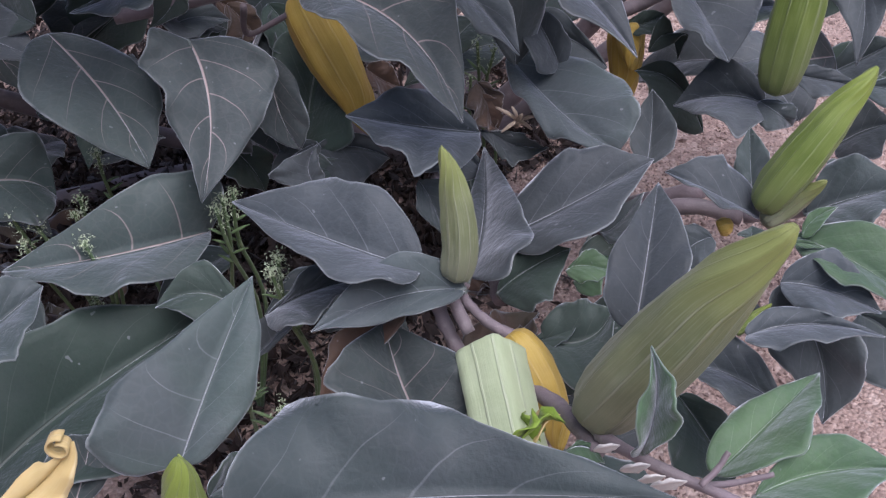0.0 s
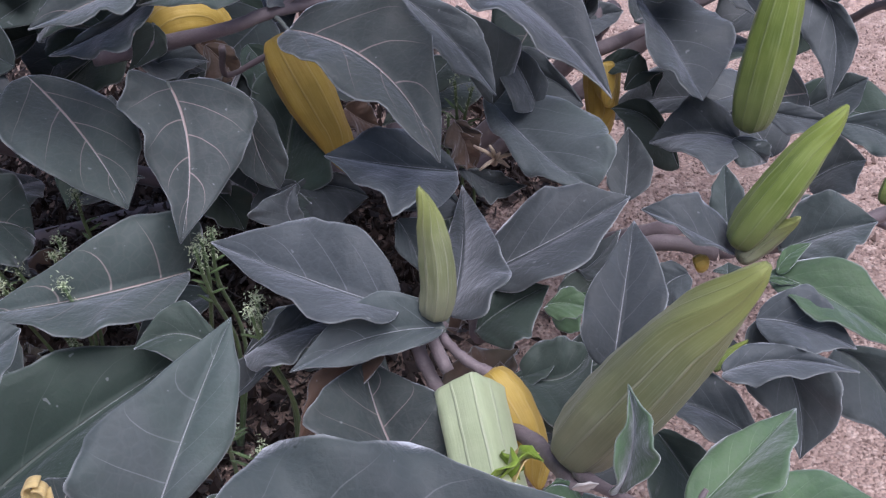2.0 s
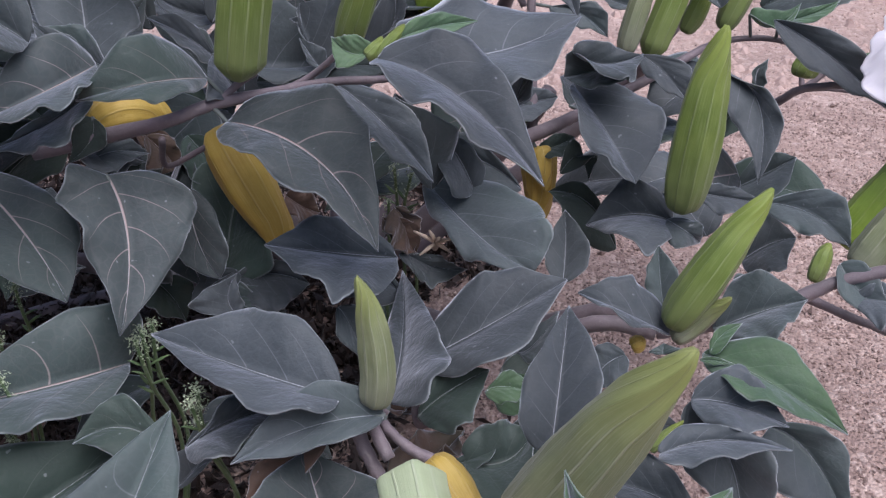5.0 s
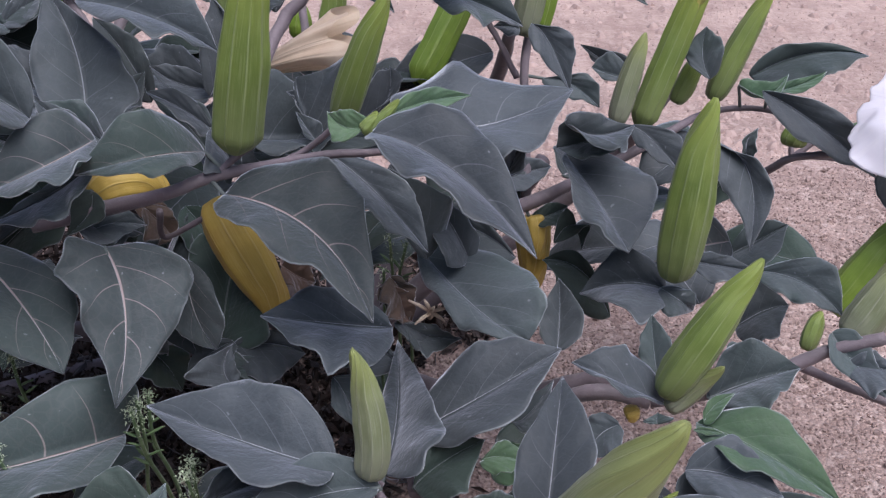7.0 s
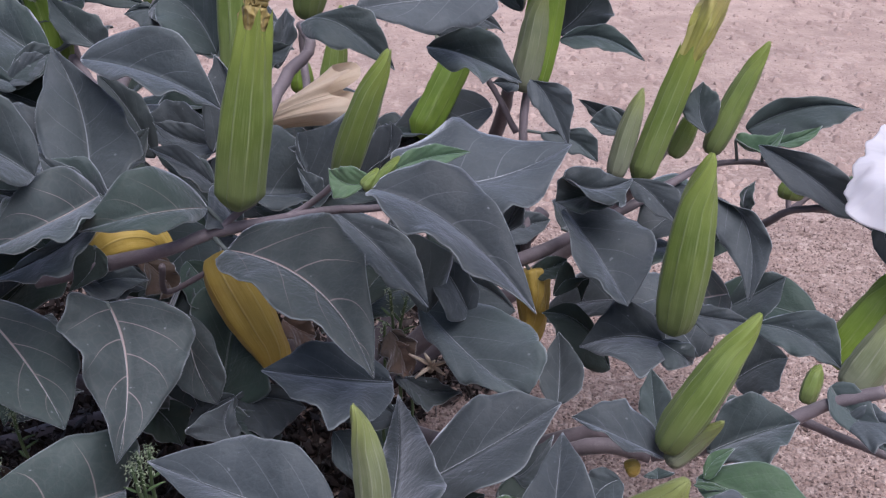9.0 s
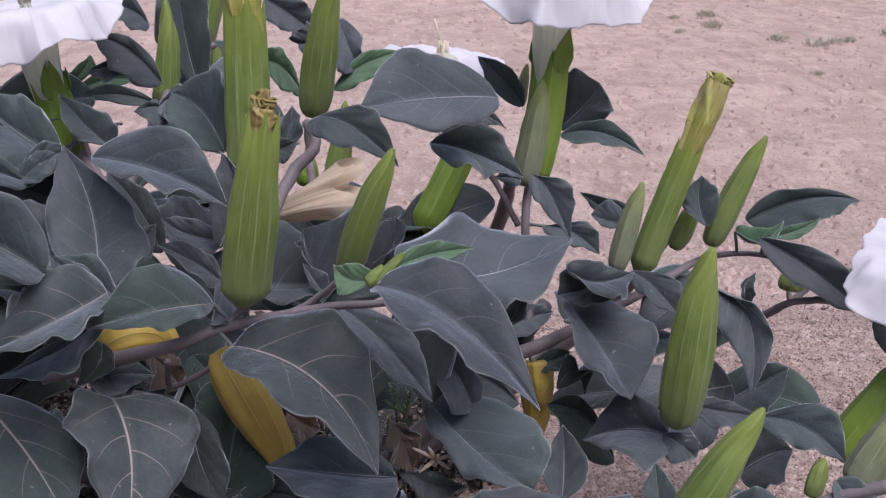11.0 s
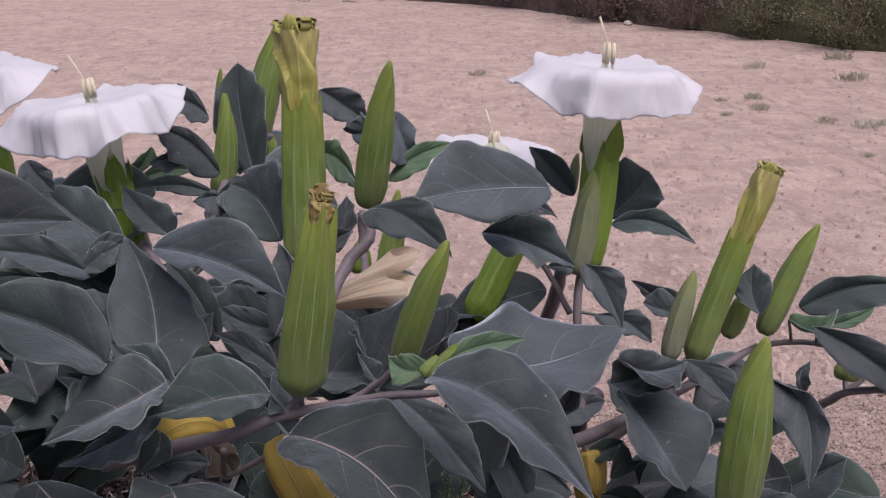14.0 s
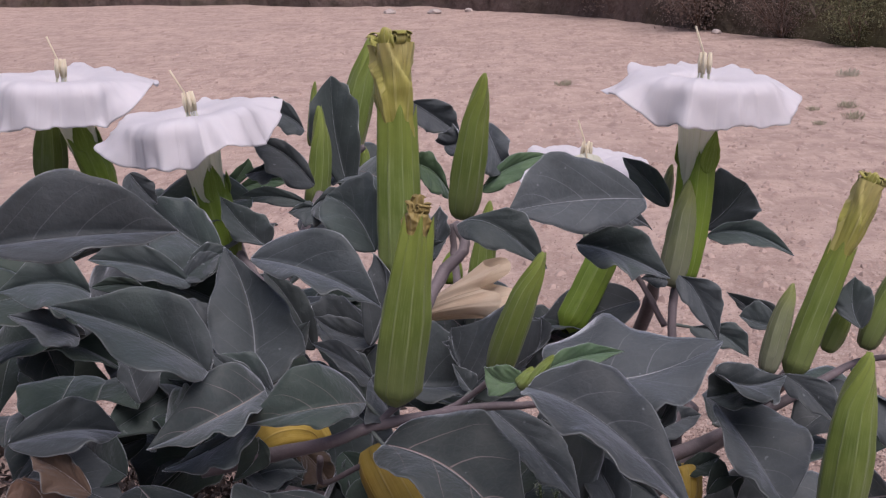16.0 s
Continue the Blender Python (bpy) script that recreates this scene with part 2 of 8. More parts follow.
BRUSH_CORE = brush_material()


def sand_material():
    mat, n, k, bsdf = material("sand", 0.95)
    big = grain(n, k, 0.9, 6.0)
    mid = grain(n, k, 11.0, 7.0, 0.7)
    tc = n.new("ShaderNodeTexCoord")
    drift = n.new("ShaderNodeTexNoise")
    drift.inputs["Scale"].default_value, drift.inputs["Detail"].default_value = 2.6, 3.5
    drift.inputs["Roughness"].default_value = 0.68
    mp = n.new("ShaderNodeMapping")
    mp.inputs["Scale"].default_value = (1.9, 1.7, 1.0)
    k.new(tc.outputs["Object"], mp.inputs["Vector"])
    k.new(mp.outputs[0], drift.inputs["Vector"])
    cells = []
    for size in (330.0, 120.0):
        vor = n.new("ShaderNodeTexVoronoi")
        vor.inputs["Scale"].default_value = size
        k.new(tc.outputs["Object"], vor.inputs["Vector"])
        hue = n.new("ShaderNodeSeparateColor")
        k.new(vor.outputs["Color"], hue.inputs[0])
        cells.append((vor, hue))
    col = mix(n, k, span(n, k, big, 0.3, 0.7), (0.62, 0.475, 0.402), (0.53, 0.405, 0.342))
    col = mix(n, k, span(n, k, drift.outputs["Fac"], 0.38, 0.66, 0.0, 0.5), col, (0.33, 0.235, 0.198))
    col = mix(n, k, span(n, k, mid, 0.42, 0.66, 0.0, 0.50), col, (0.34, 0.245, 0.207))
    # small dents, their shading painted in dark, and pale crumbs that stay visible far off
    drawn = n.new("ShaderNodeMapping")
    drawn.inputs["Scale"].default_value = (1.0, 0.30, 1.0)
    k.new(tc.outputs["Object"], drawn.inputs["Vector"])
    marks = []
    for size, detail in ((21.0, 4.0), (55.0, 3.0)):
        node = n.new("ShaderNodeTexNoise")
        node.inputs["Scale"].default_value, node.inputs["Detail"].default_value = size, detail
        k.new(drawn.outputs[0], node.inputs["Vector"])
        marks.append(node.outputs["Fac"])
    pit, crumb = marks
    col = mix(n, k, span(n, k, pit, 0.52, 0.68, 0.0, 0.60), col, (0.30, 0.205, 0.172))
    col = mix(n, k, span(n, k, crumb, 0.56, 0.72, 0.0, 0.55), col, (0.70, 0.56, 0.49))
    # coarser grains round the plant, finer sand out in the wash; the ramp also carries painted shade
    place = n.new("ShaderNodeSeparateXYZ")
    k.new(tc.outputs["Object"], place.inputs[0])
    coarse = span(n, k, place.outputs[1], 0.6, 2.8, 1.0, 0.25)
    # darkens the near sand overall: the plant's shade, put into the colour
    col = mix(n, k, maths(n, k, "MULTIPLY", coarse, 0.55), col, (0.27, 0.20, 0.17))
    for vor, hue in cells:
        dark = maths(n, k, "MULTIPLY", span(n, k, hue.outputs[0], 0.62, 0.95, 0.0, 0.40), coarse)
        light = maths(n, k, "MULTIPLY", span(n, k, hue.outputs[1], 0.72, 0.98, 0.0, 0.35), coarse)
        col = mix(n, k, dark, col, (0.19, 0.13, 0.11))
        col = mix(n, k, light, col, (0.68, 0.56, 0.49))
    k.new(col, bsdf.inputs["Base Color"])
    h = maths(n, k, "MULTIPLY", maths(n, k, "SUBTRACT", 1.0, cells[0][0].outputs["Distance"]), 0.6)
    h = maths(n, k, "ADD", h, maths(n, k, "MULTIPLY", mid, maths(n, k, "MULTIPLY", coarse, 1.6)))
    h = maths(n, k, "ADD", h, maths(n, k, "MULTIPLY", drift.outputs["Fac"], 0.4))
    h = maths(n, k, "ADD", h, maths(n, k, "MULTIPLY", grain(n, k, 8.0, 4.0, 0.55), span(n, k, place.outputs[1], 1.4, 3.0, 0.4, 0.2)))
    h = maths(n, k, "ADD", h, maths(n, k, "MULTIPLY", pit, -1.3))
    h = maths(n, k, "ADD", h, maths(n, k, "MULTIPLY", crumb, 1.0))
    bump(n, k, bsdf, h, 0.0040)
    return mat


SAND = sand_material()
# litter brown, lowered towards black to paint the shade under the plant
LITTER_SHADED = stem_material("litter_brown_shaded", (0.040, 0.025, 0.019), (0.018, 0.012, 0.010), (0.075, 0.042, 0.029))
PETAL_YELLOW = ribbed_material("petal_yellow", (0.70, 0.57, 0.27), (0.62, 0.48, 0.20), (0.76, 0.66, 0.38), 2, 0.3, 0.6, sharp=0.9, relief=0.0003)
BLEACHED = stem_material("bleached_petal", (0.50, 0.49, 0.46), (0.38, 0.38, 0.37), (0.66, 0.64, 0.60))


def pebble_material():
    mat, n, k, bsdf = material("grit", 0.85)
    geo = n.new("ShaderNodeNewGeometry")
    r = geo.outputs["Random Per Island"]
    col = mix(n, k, span(n, k, r, 0.1, 0.7), (0.22, 0.160, 0.137), (0.36, 0.27, 0.235))
    col = mix(n, k, span(n, k, r, 0.92, 0.96), col, (0.40, 0.32, 0.285))
    k.new(col, bsdf.inputs["Base Color"])
    bump(n, k, bsdf, grain(n, k, 600.0, 3.0), 0.0005)
    return mat


GRIT = pebble_material()
CLOD = stem_material("sand_crumb", (0.45, 0.34, 0.29), (0.33, 0.24, 0.205), (0.56, 0.45, 0.40))


# ---- builders ----
def mesh_of(name, verts, faces, mat, uvs=None, smooth=True):
    me = bpy.data.meshes.new(name)
    me.from_pydata([tuple(v) for v in verts], [], faces)
    if uvs is not None:
        layer = me.uv_layers.new(name="UVMap")
        loops = np.empty(len(me.loops), dtype=np.int32)
        me.loops.foreach_get("vertex_index", loops)
        layer.data.foreach_set("uv", np.asarray(uvs, dtype=np.float32)[loops].ravel())
    if smooth:
        me.polygons.foreach_set("use_smooth", np.ones(len(me.polygons), dtype=bool))
    me.materials.append(mat)
    me.update()
    return me


def part(name, me, parent, label=""):
    """One mesh object under a thing or under a part."""
    ob = new(name, me)
    ob.parent = parent
    return tagged(ob, label)


def grid_faces(rows, cols, ring=False, start=0):
    out = []
    last = cols if ring else cols - 1
    for i in range(rows - 1):
        for j in range(last):
            a, b = start + i * cols + j, start + i * cols + (j + 1) % cols
            out.append((a, b, b + cols, a + cols))
    return out


def sheet(name, pts, uv, mat, thick=0.0006):
    """A thin sheet with a front, a back and a rim, from a grid of points."""
    rows, cols = pts.shape[:2]
    du, dv = np.gradient(pts, axis=1), np.gradient(pts, axis=0)
    nrm = np.cross(du, dv)
    nrm /= np.linalg.norm(nrm, axis=2, keepdims=True) + 1e-9
    front, back = (pts + nrm * thick / 2).reshape(-1, 3), (pts - nrm * thick / 2).reshape(-1, 3)
    count = rows * cols
    faces = grid_faces(rows, cols) + [f[::-1] for f in grid_faces(rows, cols, start=count)]
    rim = [j for j in range(cols)] + [i * cols + cols - 1 for i in range(1, rows)]
    rim += [(rows - 1) * cols + j for j in range(cols - 2, -1, -1)] + [i * cols for i in range(rows - 2, 0, -1)]
    for a, b in zip(rim, rim[1:] + rim[:1]):
        faces.append((b, a, a + count, b + count))
    flat = uv.reshape(-1, 2)
    return mesh_of(name, np.concatenate([front, back]), faces, mat, np.concatenate([flat, flat]))


def bend(a, m, b, s):
    """Points of the arc from a to b that passes m halfway."""
    a, m, b = (np.array(v, float) for v in (a, m, b))
    c = 2 * m - (a + b) / 2
    s = np.asarray(s, float)[:, None]
    return (1 - s) ** 2 * a + 2 * s * (1 - s) * c + s**2 * b


dice = random.Random(7)


def leaf_mesh(base, mid, tip, left, right, mat, wide=0.36, cup=0.11, wave=0.075, blunt=0.6, rows=26, half=7, seed=None, ears=0.10, roll=0.0):
    """An ovate leaf: midrib from base by mid to tip; left and right are its widest edge points. ears: how far the base lobes reach back; roll: how far the margins turn up (or down)."""
    r = random.Random(seed if seed is not None else dice.random())
    s = np.linspace(0, 1, rows)
    s = 0.55 * s**1.7 + 0.45 * s
    rib = bend(base, mid, tip, s)
    at = bend(base, mid, tip, [wide])[0]
    low, high = np.clip(1 - s / wide, 0, 1), np.clip((s - wide) / (1 - wide), 0, 1)
    prof = np.where(s < wide, np.maximum(1 - low**2.3, 0) ** blunt, 1 - high**r.uniform(1.62, 2.0) - 0.09 * high * np.sin(np.pi * high))
    prof[0], prof[-1] = 0.10, 0.010
    along = np.gradient(rib, axis=0)
    along /= np.linalg.norm(along, axis=1, keepdims=True)
    pts, uv = np.zeros((rows, 2 * half + 1, 3)), np.zeros((rows, 2 * half + 1, 2))
    sides = ((-1, np.array(left, float) - at), (1, np.array(right, float) - at))
    size = max(np.linalg.norm(sides[0][1]), np.linalg.norm(sides[1][1]))
    for sign, v in sides:
        f, ph, ph2 = r.uniform(1.6, 2.9), r.uniform(0, 6.28), r.uniform(0, 6.28)
        up = np.cross(along, v) * -sign
        up /= np.linalg.norm(up, axis=1, keepdims=True) + 1e-9
        for j in range(half + 1):
            u = j / half
            ripple = wave * size * u**2.2 * prof * (np.sin(6.28 * f * s + ph) + 0.28 * np.sin(6.28 * 2.3 * f * s + ph2))
            arch = cup * size * (u - u * u) * 2 * prof + roll * size * u**4 * prof
            inset = 1 + u * u * (0.04 * np.sin(6.28 * 1.3 * f * s + ph2) + 0.010 * np.sin(6.28 * 3.1 * f * s + ph))
            p = rib + v * (u * prof * inset)[:, None] + up * (ripple + arch)[:, None]
            p += along * (size * 0.12 * (u * u) * np.sin(np.pi * s) * (0.5 - s) - ears * size * u**1.6 * np.exp(-s / 0.09) * (1 - np.exp(-s / 0.02)))[:, None]
            col = half + sign * j
            pts[:, col] = p
            uv[:, col, 0], uv[:, col, 1] = 0.5 + sign * u / 2, s
    return sheet("leaf", pts, uv, mat)


def tube_mesh(name, path, radii, mat, around=10, ribs=0, depth=0.0, caps=True, twist=0.0, crumple=0.025, pleat=0.0):
    """A tube along a path; ribs > 0 makes its section lobed."""
    path = np.array(path, float)
    tan = np.gradient(path, axis=0)
    tan /= np.linalg.norm(tan, axis=1, keepdims=True) + 1e-12
    side = np.cross(tan[0], (0.31, 0.17, 0.93))
    side /= np.linalg.norm(side)
    verts, uvs = [], []
    count = len(path)
    verts_seed = 40 * abs(path[0][0]) + 10 * abs(path[0][2])
    for i in range(count):
        side = side - tan[i] * (side @ tan[i])
        side /= np.linalg.norm(side)
        other = np.cross(tan[i], side)
        for j in range(around):
            a = 2 * math.pi * j / around
            b = ribs * a + twist * i / count
            rad = radii[i] * (1 + depth * (math.cos(b) + 0.3 * math.cos(2 * b + 0.6))) if ribs else radii[i]
            if ribs:
                rad *= 1 + crumple * noise.noise((verts_seed + 3 * math.cos(a), 3 * math.sin(a), i * 0.35))
            if pleat:
                rad *= 1 + pleat * (((b / 6.2832 + 0.15 * math.sin(i * 0.4)) % 1.0) ** 1.4 - 0.4)
            verts.append(path[i] + rad * (math.cos(a) * side + math.sin(a) * other))
            w = 2 * j / around
            uvs.append((w if w <= 1 else 2 - w, i / (count - 1)))
    faces = grid_faces(count, around, True)
    if caps:
        faces.append(tuple(range(around - 1, -1, -1)))
        faces.append(tuple(range((count - 1) * around, count * around)))
    return mesh_of(name, verts, faces, mat, uvs)


def smooth_path(points, count):
    """A Catmull-Rom line through points."""
    p = [np.array(q, float) for q in points]
    p = [2 * p[0] - p[1]] + p + [2 * p[-1] - p[-2]]
    out, spans = [], len(p) - 3
    for n in range(count):
        x = n / (count - 1) * spans
        i = min(int(x), spans - 1)
        t = x - i
        a, b, c, d = p[i : i + 4]
        out.append(0.5 * (2 * b + (c - a) * t + (2 * a - 5 * b + 4 * c - d) * t * t + (3 * b - a - 3 * c + d) * t**3))
    return np.array(out)


def noisy(path, amount, seed):
    r = np.random.RandomState(seed)
    return np.array(path) + r.normal(0, amount, (len(path), 3))


# ---- setting ----
def base_height(y):
    """The plant's low rise, the wash beyond it and the far bank."""
    near = min(1.0, max(0.0, (4.2 - y) / 3.4))
    return 0.115 * near + max(0.0, min(y, 40) - 14) * 0.012


def ground_height(x, y):
    """Gentle wash: ripples and old tracks in the sand beyond the plant."""
    far = min(1.0, max(0.0, (y - 1.2) / 1.5))
    h = 0.010 * noise.noise((x * 2.1, y * 2.6, 0.3)) + 0.004 * noise.noise((x * 9, y * 9, 2.3)) + 0.0016 * noise.noise((x * 31, y * 31, 5.1))
    h += far * (0.020 * noise.noise((x * 0.5 + y * 0.4, y * 0.7, 7.7)) + 0.009 * noise.noise((x * 2.2, y * 2.0, 1.7)) + 0.008 * noise.noise((x * 5.0, y * 4.5, 4.1)))
    return h + base_height(y)


def make_ground():
    xs = np.concatenate([-np.geomspace(600, 2.2, 34), np.linspace(-2.0, 2.4, 170), np.geomspace(2.6, 600, 34)])
    ys = np.concatenate([-np.geomspace(300, 0.8, 12), np.linspace(-0.7, 2.4, 120), np.geomspace(2.43, 14, 120), np.geomspace(14.5, 900, 24)])
    verts = [(x, y, ground_height(x, y) if abs(x) < 40 and -1 < y < 40 else base_height(y)) for y in ys for x in xs]
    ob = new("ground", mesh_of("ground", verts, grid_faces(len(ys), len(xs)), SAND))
    return tagged(ob, "pinkish coarse sand of a dry wash with faint ripples", "ground", kind="structure")


ground = make_ground()


def scatter_grit():
    """Loose grains on the sand where the camera stands nearest."""
    r = random.Random(3)
    verts, faces = [], []
    octa = [(1, 0, 0), (-1, 0, 0), (0, 1, 0), (0, -1, 0), (0, 0, 1), (0, 0, -1)]
    tri = [(0, 2, 4), (2, 1, 4), (1, 3, 4), (3, 0, 4), (2, 0, 5), (1, 2, 5), (3, 1, 5), (0, 3, 5)]
    for n in range(40000):
        if n < 30000:
            y = r.uniform(0.35, 1.25)
            x = r.uniform(0.0, 0.42 + 0.30 * y)
        else:
            y = 0.9 + 2.2 * r.random() ** 1.3
            x = r.uniform(-0.45 - 0.2 * y, 0.40 + 0.35 * y)
        size = 0.0009 + 0.0012 * r.random() ** 2 + (0.004 * r.random() if r.random() < 0.008 else 0)
        z = ground_height(x, y) + size * 0.3
        q = Euler((r.random() * 6, r.random() * 6, r.random() * 6)).to_matrix()
        st = len(verts)
        k = (r.uniform(0.7, 1.3), r.uniform(0.7, 1.3), r.uniform(0.6, 1.1))
        for v in octa:
            w = q @ Vector((v[0] * k[0], v[1] * k[1], v[2] * k[2]))
            verts.append((x + w.x * size, y + w.y * size, z + w.z * size))
        faces += [(a + st, b + st, c + st) for a, b, c in tri]
    ob = new("grit", mesh_of("grit", verts, faces, GRIT, smooth=False))
    return tagged(ob, "loose coarse grains of pink and grey grit on the sand", "gravel", kind="stuff")


scatter_grit()


def scatter_clods():
    """Crumbs of sand and small stones out in the wash."""
    r = random.Random(8)
    verts, faces = [], []
    for n in range(9000):
        y = 1.3 + 6.0 * r.random() ** 1.6
        x = r.uniform(-0.5 - 0.4 * y, 0.45 + 0.5 * y)
        size = 0.003 + 0.009 * r.random() ** 3
        z = ground_height(x, y) + size * 0.15
        turn, st = r.random() * 6.28, len(verts)
        for i in range(6):
            a, q = turn + i * 1.047, size * r.uniform(0.7, 1.25)
            verts.append((x + q * math.cos(a), y + q * math.sin(a), z - size * 0.2))
        for i in range(3):
            a, q = turn + i * 2.094, size * r.uniform(0.3, 0.6)
            verts.append((x + q * math.cos(a), y + q * math.sin(a), z + size * r.uniform(0.35, 0.7)))
        faces.append((st + 6, st + 7, st + 8))
        for i in range(3):
            a, b, c = st + 2 * i, st + 2 * i + 1, st + (2 * i + 2) % 6
            faces += [(a, b, st + 6 + i), (b, c, st + 6 + (i + 1) % 3), (b, st + 6 + (i + 1) % 3, st + 6 + i)]
    ob = new("sand_crumbs", mesh_of("sand_crumbs", verts, faces, CLOD, smooth=False))
    return tagged(ob, "small crumbs and stones scattered over the open sand", "gravel", kind="stuff")


scatter_clods()


# ---- the plant ----
plant = tagged(new("datura_plant"), "sprawling grey-green datura plant with white trumpet flowers and long buds", "flowering plant")
plant.empty_display_size = 0.05
plant.location = (0.05, 0.78, 0.0)
plant_shift = Matrix.Translation((-0.05, -0.78, 0.0))


def grow(name, me, label="", under=None):
    ob = part(name, me, under or plant, label)
    if under is None:
        ob.matrix_parent_inverse = plant_shift
    return ob


STEM_POINTS = []


def leaf(base, mid, tip, left, right, mat=None, label="", **more):
    """A leaf with its stalk, which runs to the nearest stem."""
    body = grow("leaf", leaf_mesh(base, mid, tip, left, right, mat or LEAF, **more), label)
    b, m = np.array(base, float), np.array(mid, float)
    run = (m - b) * min(0.5, 0.03 / (np.linalg.norm(m - b) + 1e-6))
    if np.linalg.norm(np.array(STEM_POINTS) - b, axis=1).min() > 0.022:
        return body
    known = np.array(STEM_POINTS)
    gap = np.linalg.norm(known - b, axis=1)
    foot = known[gap.argmin()]
    far = gap.min()
    if far > 0.05:
        foot = b - run * 0.55 + np.array((0.0, 0.003, -0.004))
    line = smooth_path([b + run * 0.25, b, b + (foot - b) * 0.5, foot], 12)
    part("petiole", tube_mesh("petiole", line, np.linspace(0.0009, 0.0013, 12), STALK, 7), body)
    return body


def stem(points, thick, thin, mat=None, name="stem", count=None):
    count = count or 7 * (len(points) - 1) + 1
    path = noisy(smooth_path(points, count), thin * 0.06, len(points) + int(1e4 * abs(points[0][0])))
    radii = np.linspace(thick, thin, count) * (1 + 0.06 * np.sin(np.linspace(0, 17, count)))
    STEM_POINTS.extend(path)
    return grow(name, tube_mesh("stem", path, radii, mat or STEM, 10))


def calyx_mesh(base, mid, tip, radius, mat, shape="bud", ribs=5, narrow=0.0):
    """A five-ridged calyx. bud: closed, its ridges twisting to a beak; tube: open, toothed mouth."""
    count, around = 34, 50
    s = np.linspace(0, 1, count)
    path = bend(base, mid, tip, s)
    seed = 40 * abs(path[0][0]) + 10 * abs(path[0][2])
    r = random.Random(seed)
    tan = np.gradient(path, axis=0)
    tan /= np.linalg.norm(tan, axis=1, keepdims=True) + 1e-12
    if shape == "bud":
        rad = radius * np.interp(s, (0, 0.03, 0.08, 0.18, 0.32, 0.48, 0.64, 0.77, 0.87, 0.94, 0.98, 1), (0.36, 0.68, 0.86, 0.97, 1.0, 0.97, 0.87, 0.70, 0.50, 0.32, 0.20, 0.09))
        spin = 1.1 * np.clip((s - 0.70) / 0.30, 0, 1) ** 1.5
    else:
        rad = radius * np.minimum(1, (s / 0.10 + 0.14) ** 0.6) * (0.90 + 0.10 * np.sin(np.pi * s)) * (1 - narrow * s**2.2)
        spin = np.zeros(count)
    side = np.cross(tan[0], (0.31, 0.17, 0.93))
    side /= np.linalg.norm(side)
    beak = np.array((r.uniform(-1, 1), r.uniform(-1, 0.2), 0.2)) * radius * (0.16 if shape == "bud" else 0.0)
    verts, uvs = [], []
    for i in range(count):
        side = side - tan[i] * (side @ tan[i])
        side /= np.linalg.norm(side)
        other = np.cross(tan[i], side)
        dent = 0.07 if shape == "bud" else 0.05
        for j in range(around):
            a = 2 * math.pi * j / around
            ridge = (0.5 + 0.5 * math.cos(ribs * a)) ** 3
            vein = (0.5 + 0.5 * math.cos(2 * ribs * a + math.pi)) ** 4
            q = rad[i] * (0.95 + 0.10 * ridge * (1 + 1.6 * max(0.0, s[i] - 0.6)) - 0.015 * vein)
            q *= 1 + dent * noise.noise((seed + 1.6 * math.cos(a), 1.6 * math.sin(a), s[i] * 5.0)) + 0.02 * noise.noise((seed + 6 * math.cos(a), 6 * math.sin(a), s[i] * 16.0))
            point = ridge * radius * 0.8 * max(0.0, 3 * s[i] - 2.0) if shape == "tube" else 0.0
            c = a + spin[i]
            verts.append(path[i] + beak * max(0.0, s[i] - 0.78) / 0.22 + q * (math.cos(c) * side + math.sin(c) * other) + tan[i] * point)
            w = 2 * j / around
            uvs.append((w if w <= 1 else 2 - w, s[i]))
    faces = grid_faces(count, around, True)
    if shape == "bud":
        faces.append(tuple(range(around - 1, -1, -1)))
        faces.append(tuple(range((count - 1) * around, count * around)))
    return mesh_of("calyx", verts, faces, mat, uvs)


def bud(base, mid, tip, radius, mat=None, label="", name="bud", lobes=True):
    body = grow(name, calyx_mesh(base, mid, tip, radius, mat or CALYX), label)
    if lobes:
        # free points of the calyx, one longer than the others
        b, t = np.array(bend(base, mid, tip, [0.84])[0]), np.array(tip, float)
        ax = (t - b) / np.linalg.norm(t - b)
        e = np.cross(ax, (0.2, -0.9, 0.35))
        e /= np.linalg.norm(e)
        f = np.cross(ax, e)
        size = np.linalg.norm(t - b)
        for n, (a, long) in enumerate(((0.6, 1.02), (2.6, 0.80), (4.6, 0.90))):
            d = math.cos(a) * e + math.sin(a) * f
            p = b + d * radius * 0.46
            q = b + ax * size * long + d * radius * 0.06
            w = np.cross(ax, d) * radius * 0.17
            me = leaf_mesh(p, (p + q) / 2 + d * radius * 0.06, q, (p * 0.7 + q * 0.3) + w, (p * 0.7 + q * 0.3) - w, mat or CALYX, wide=0.3, wave=0.02, cup=0.3, rows=8, half=2)
            part("calyx_lobe", me, body)
    return body


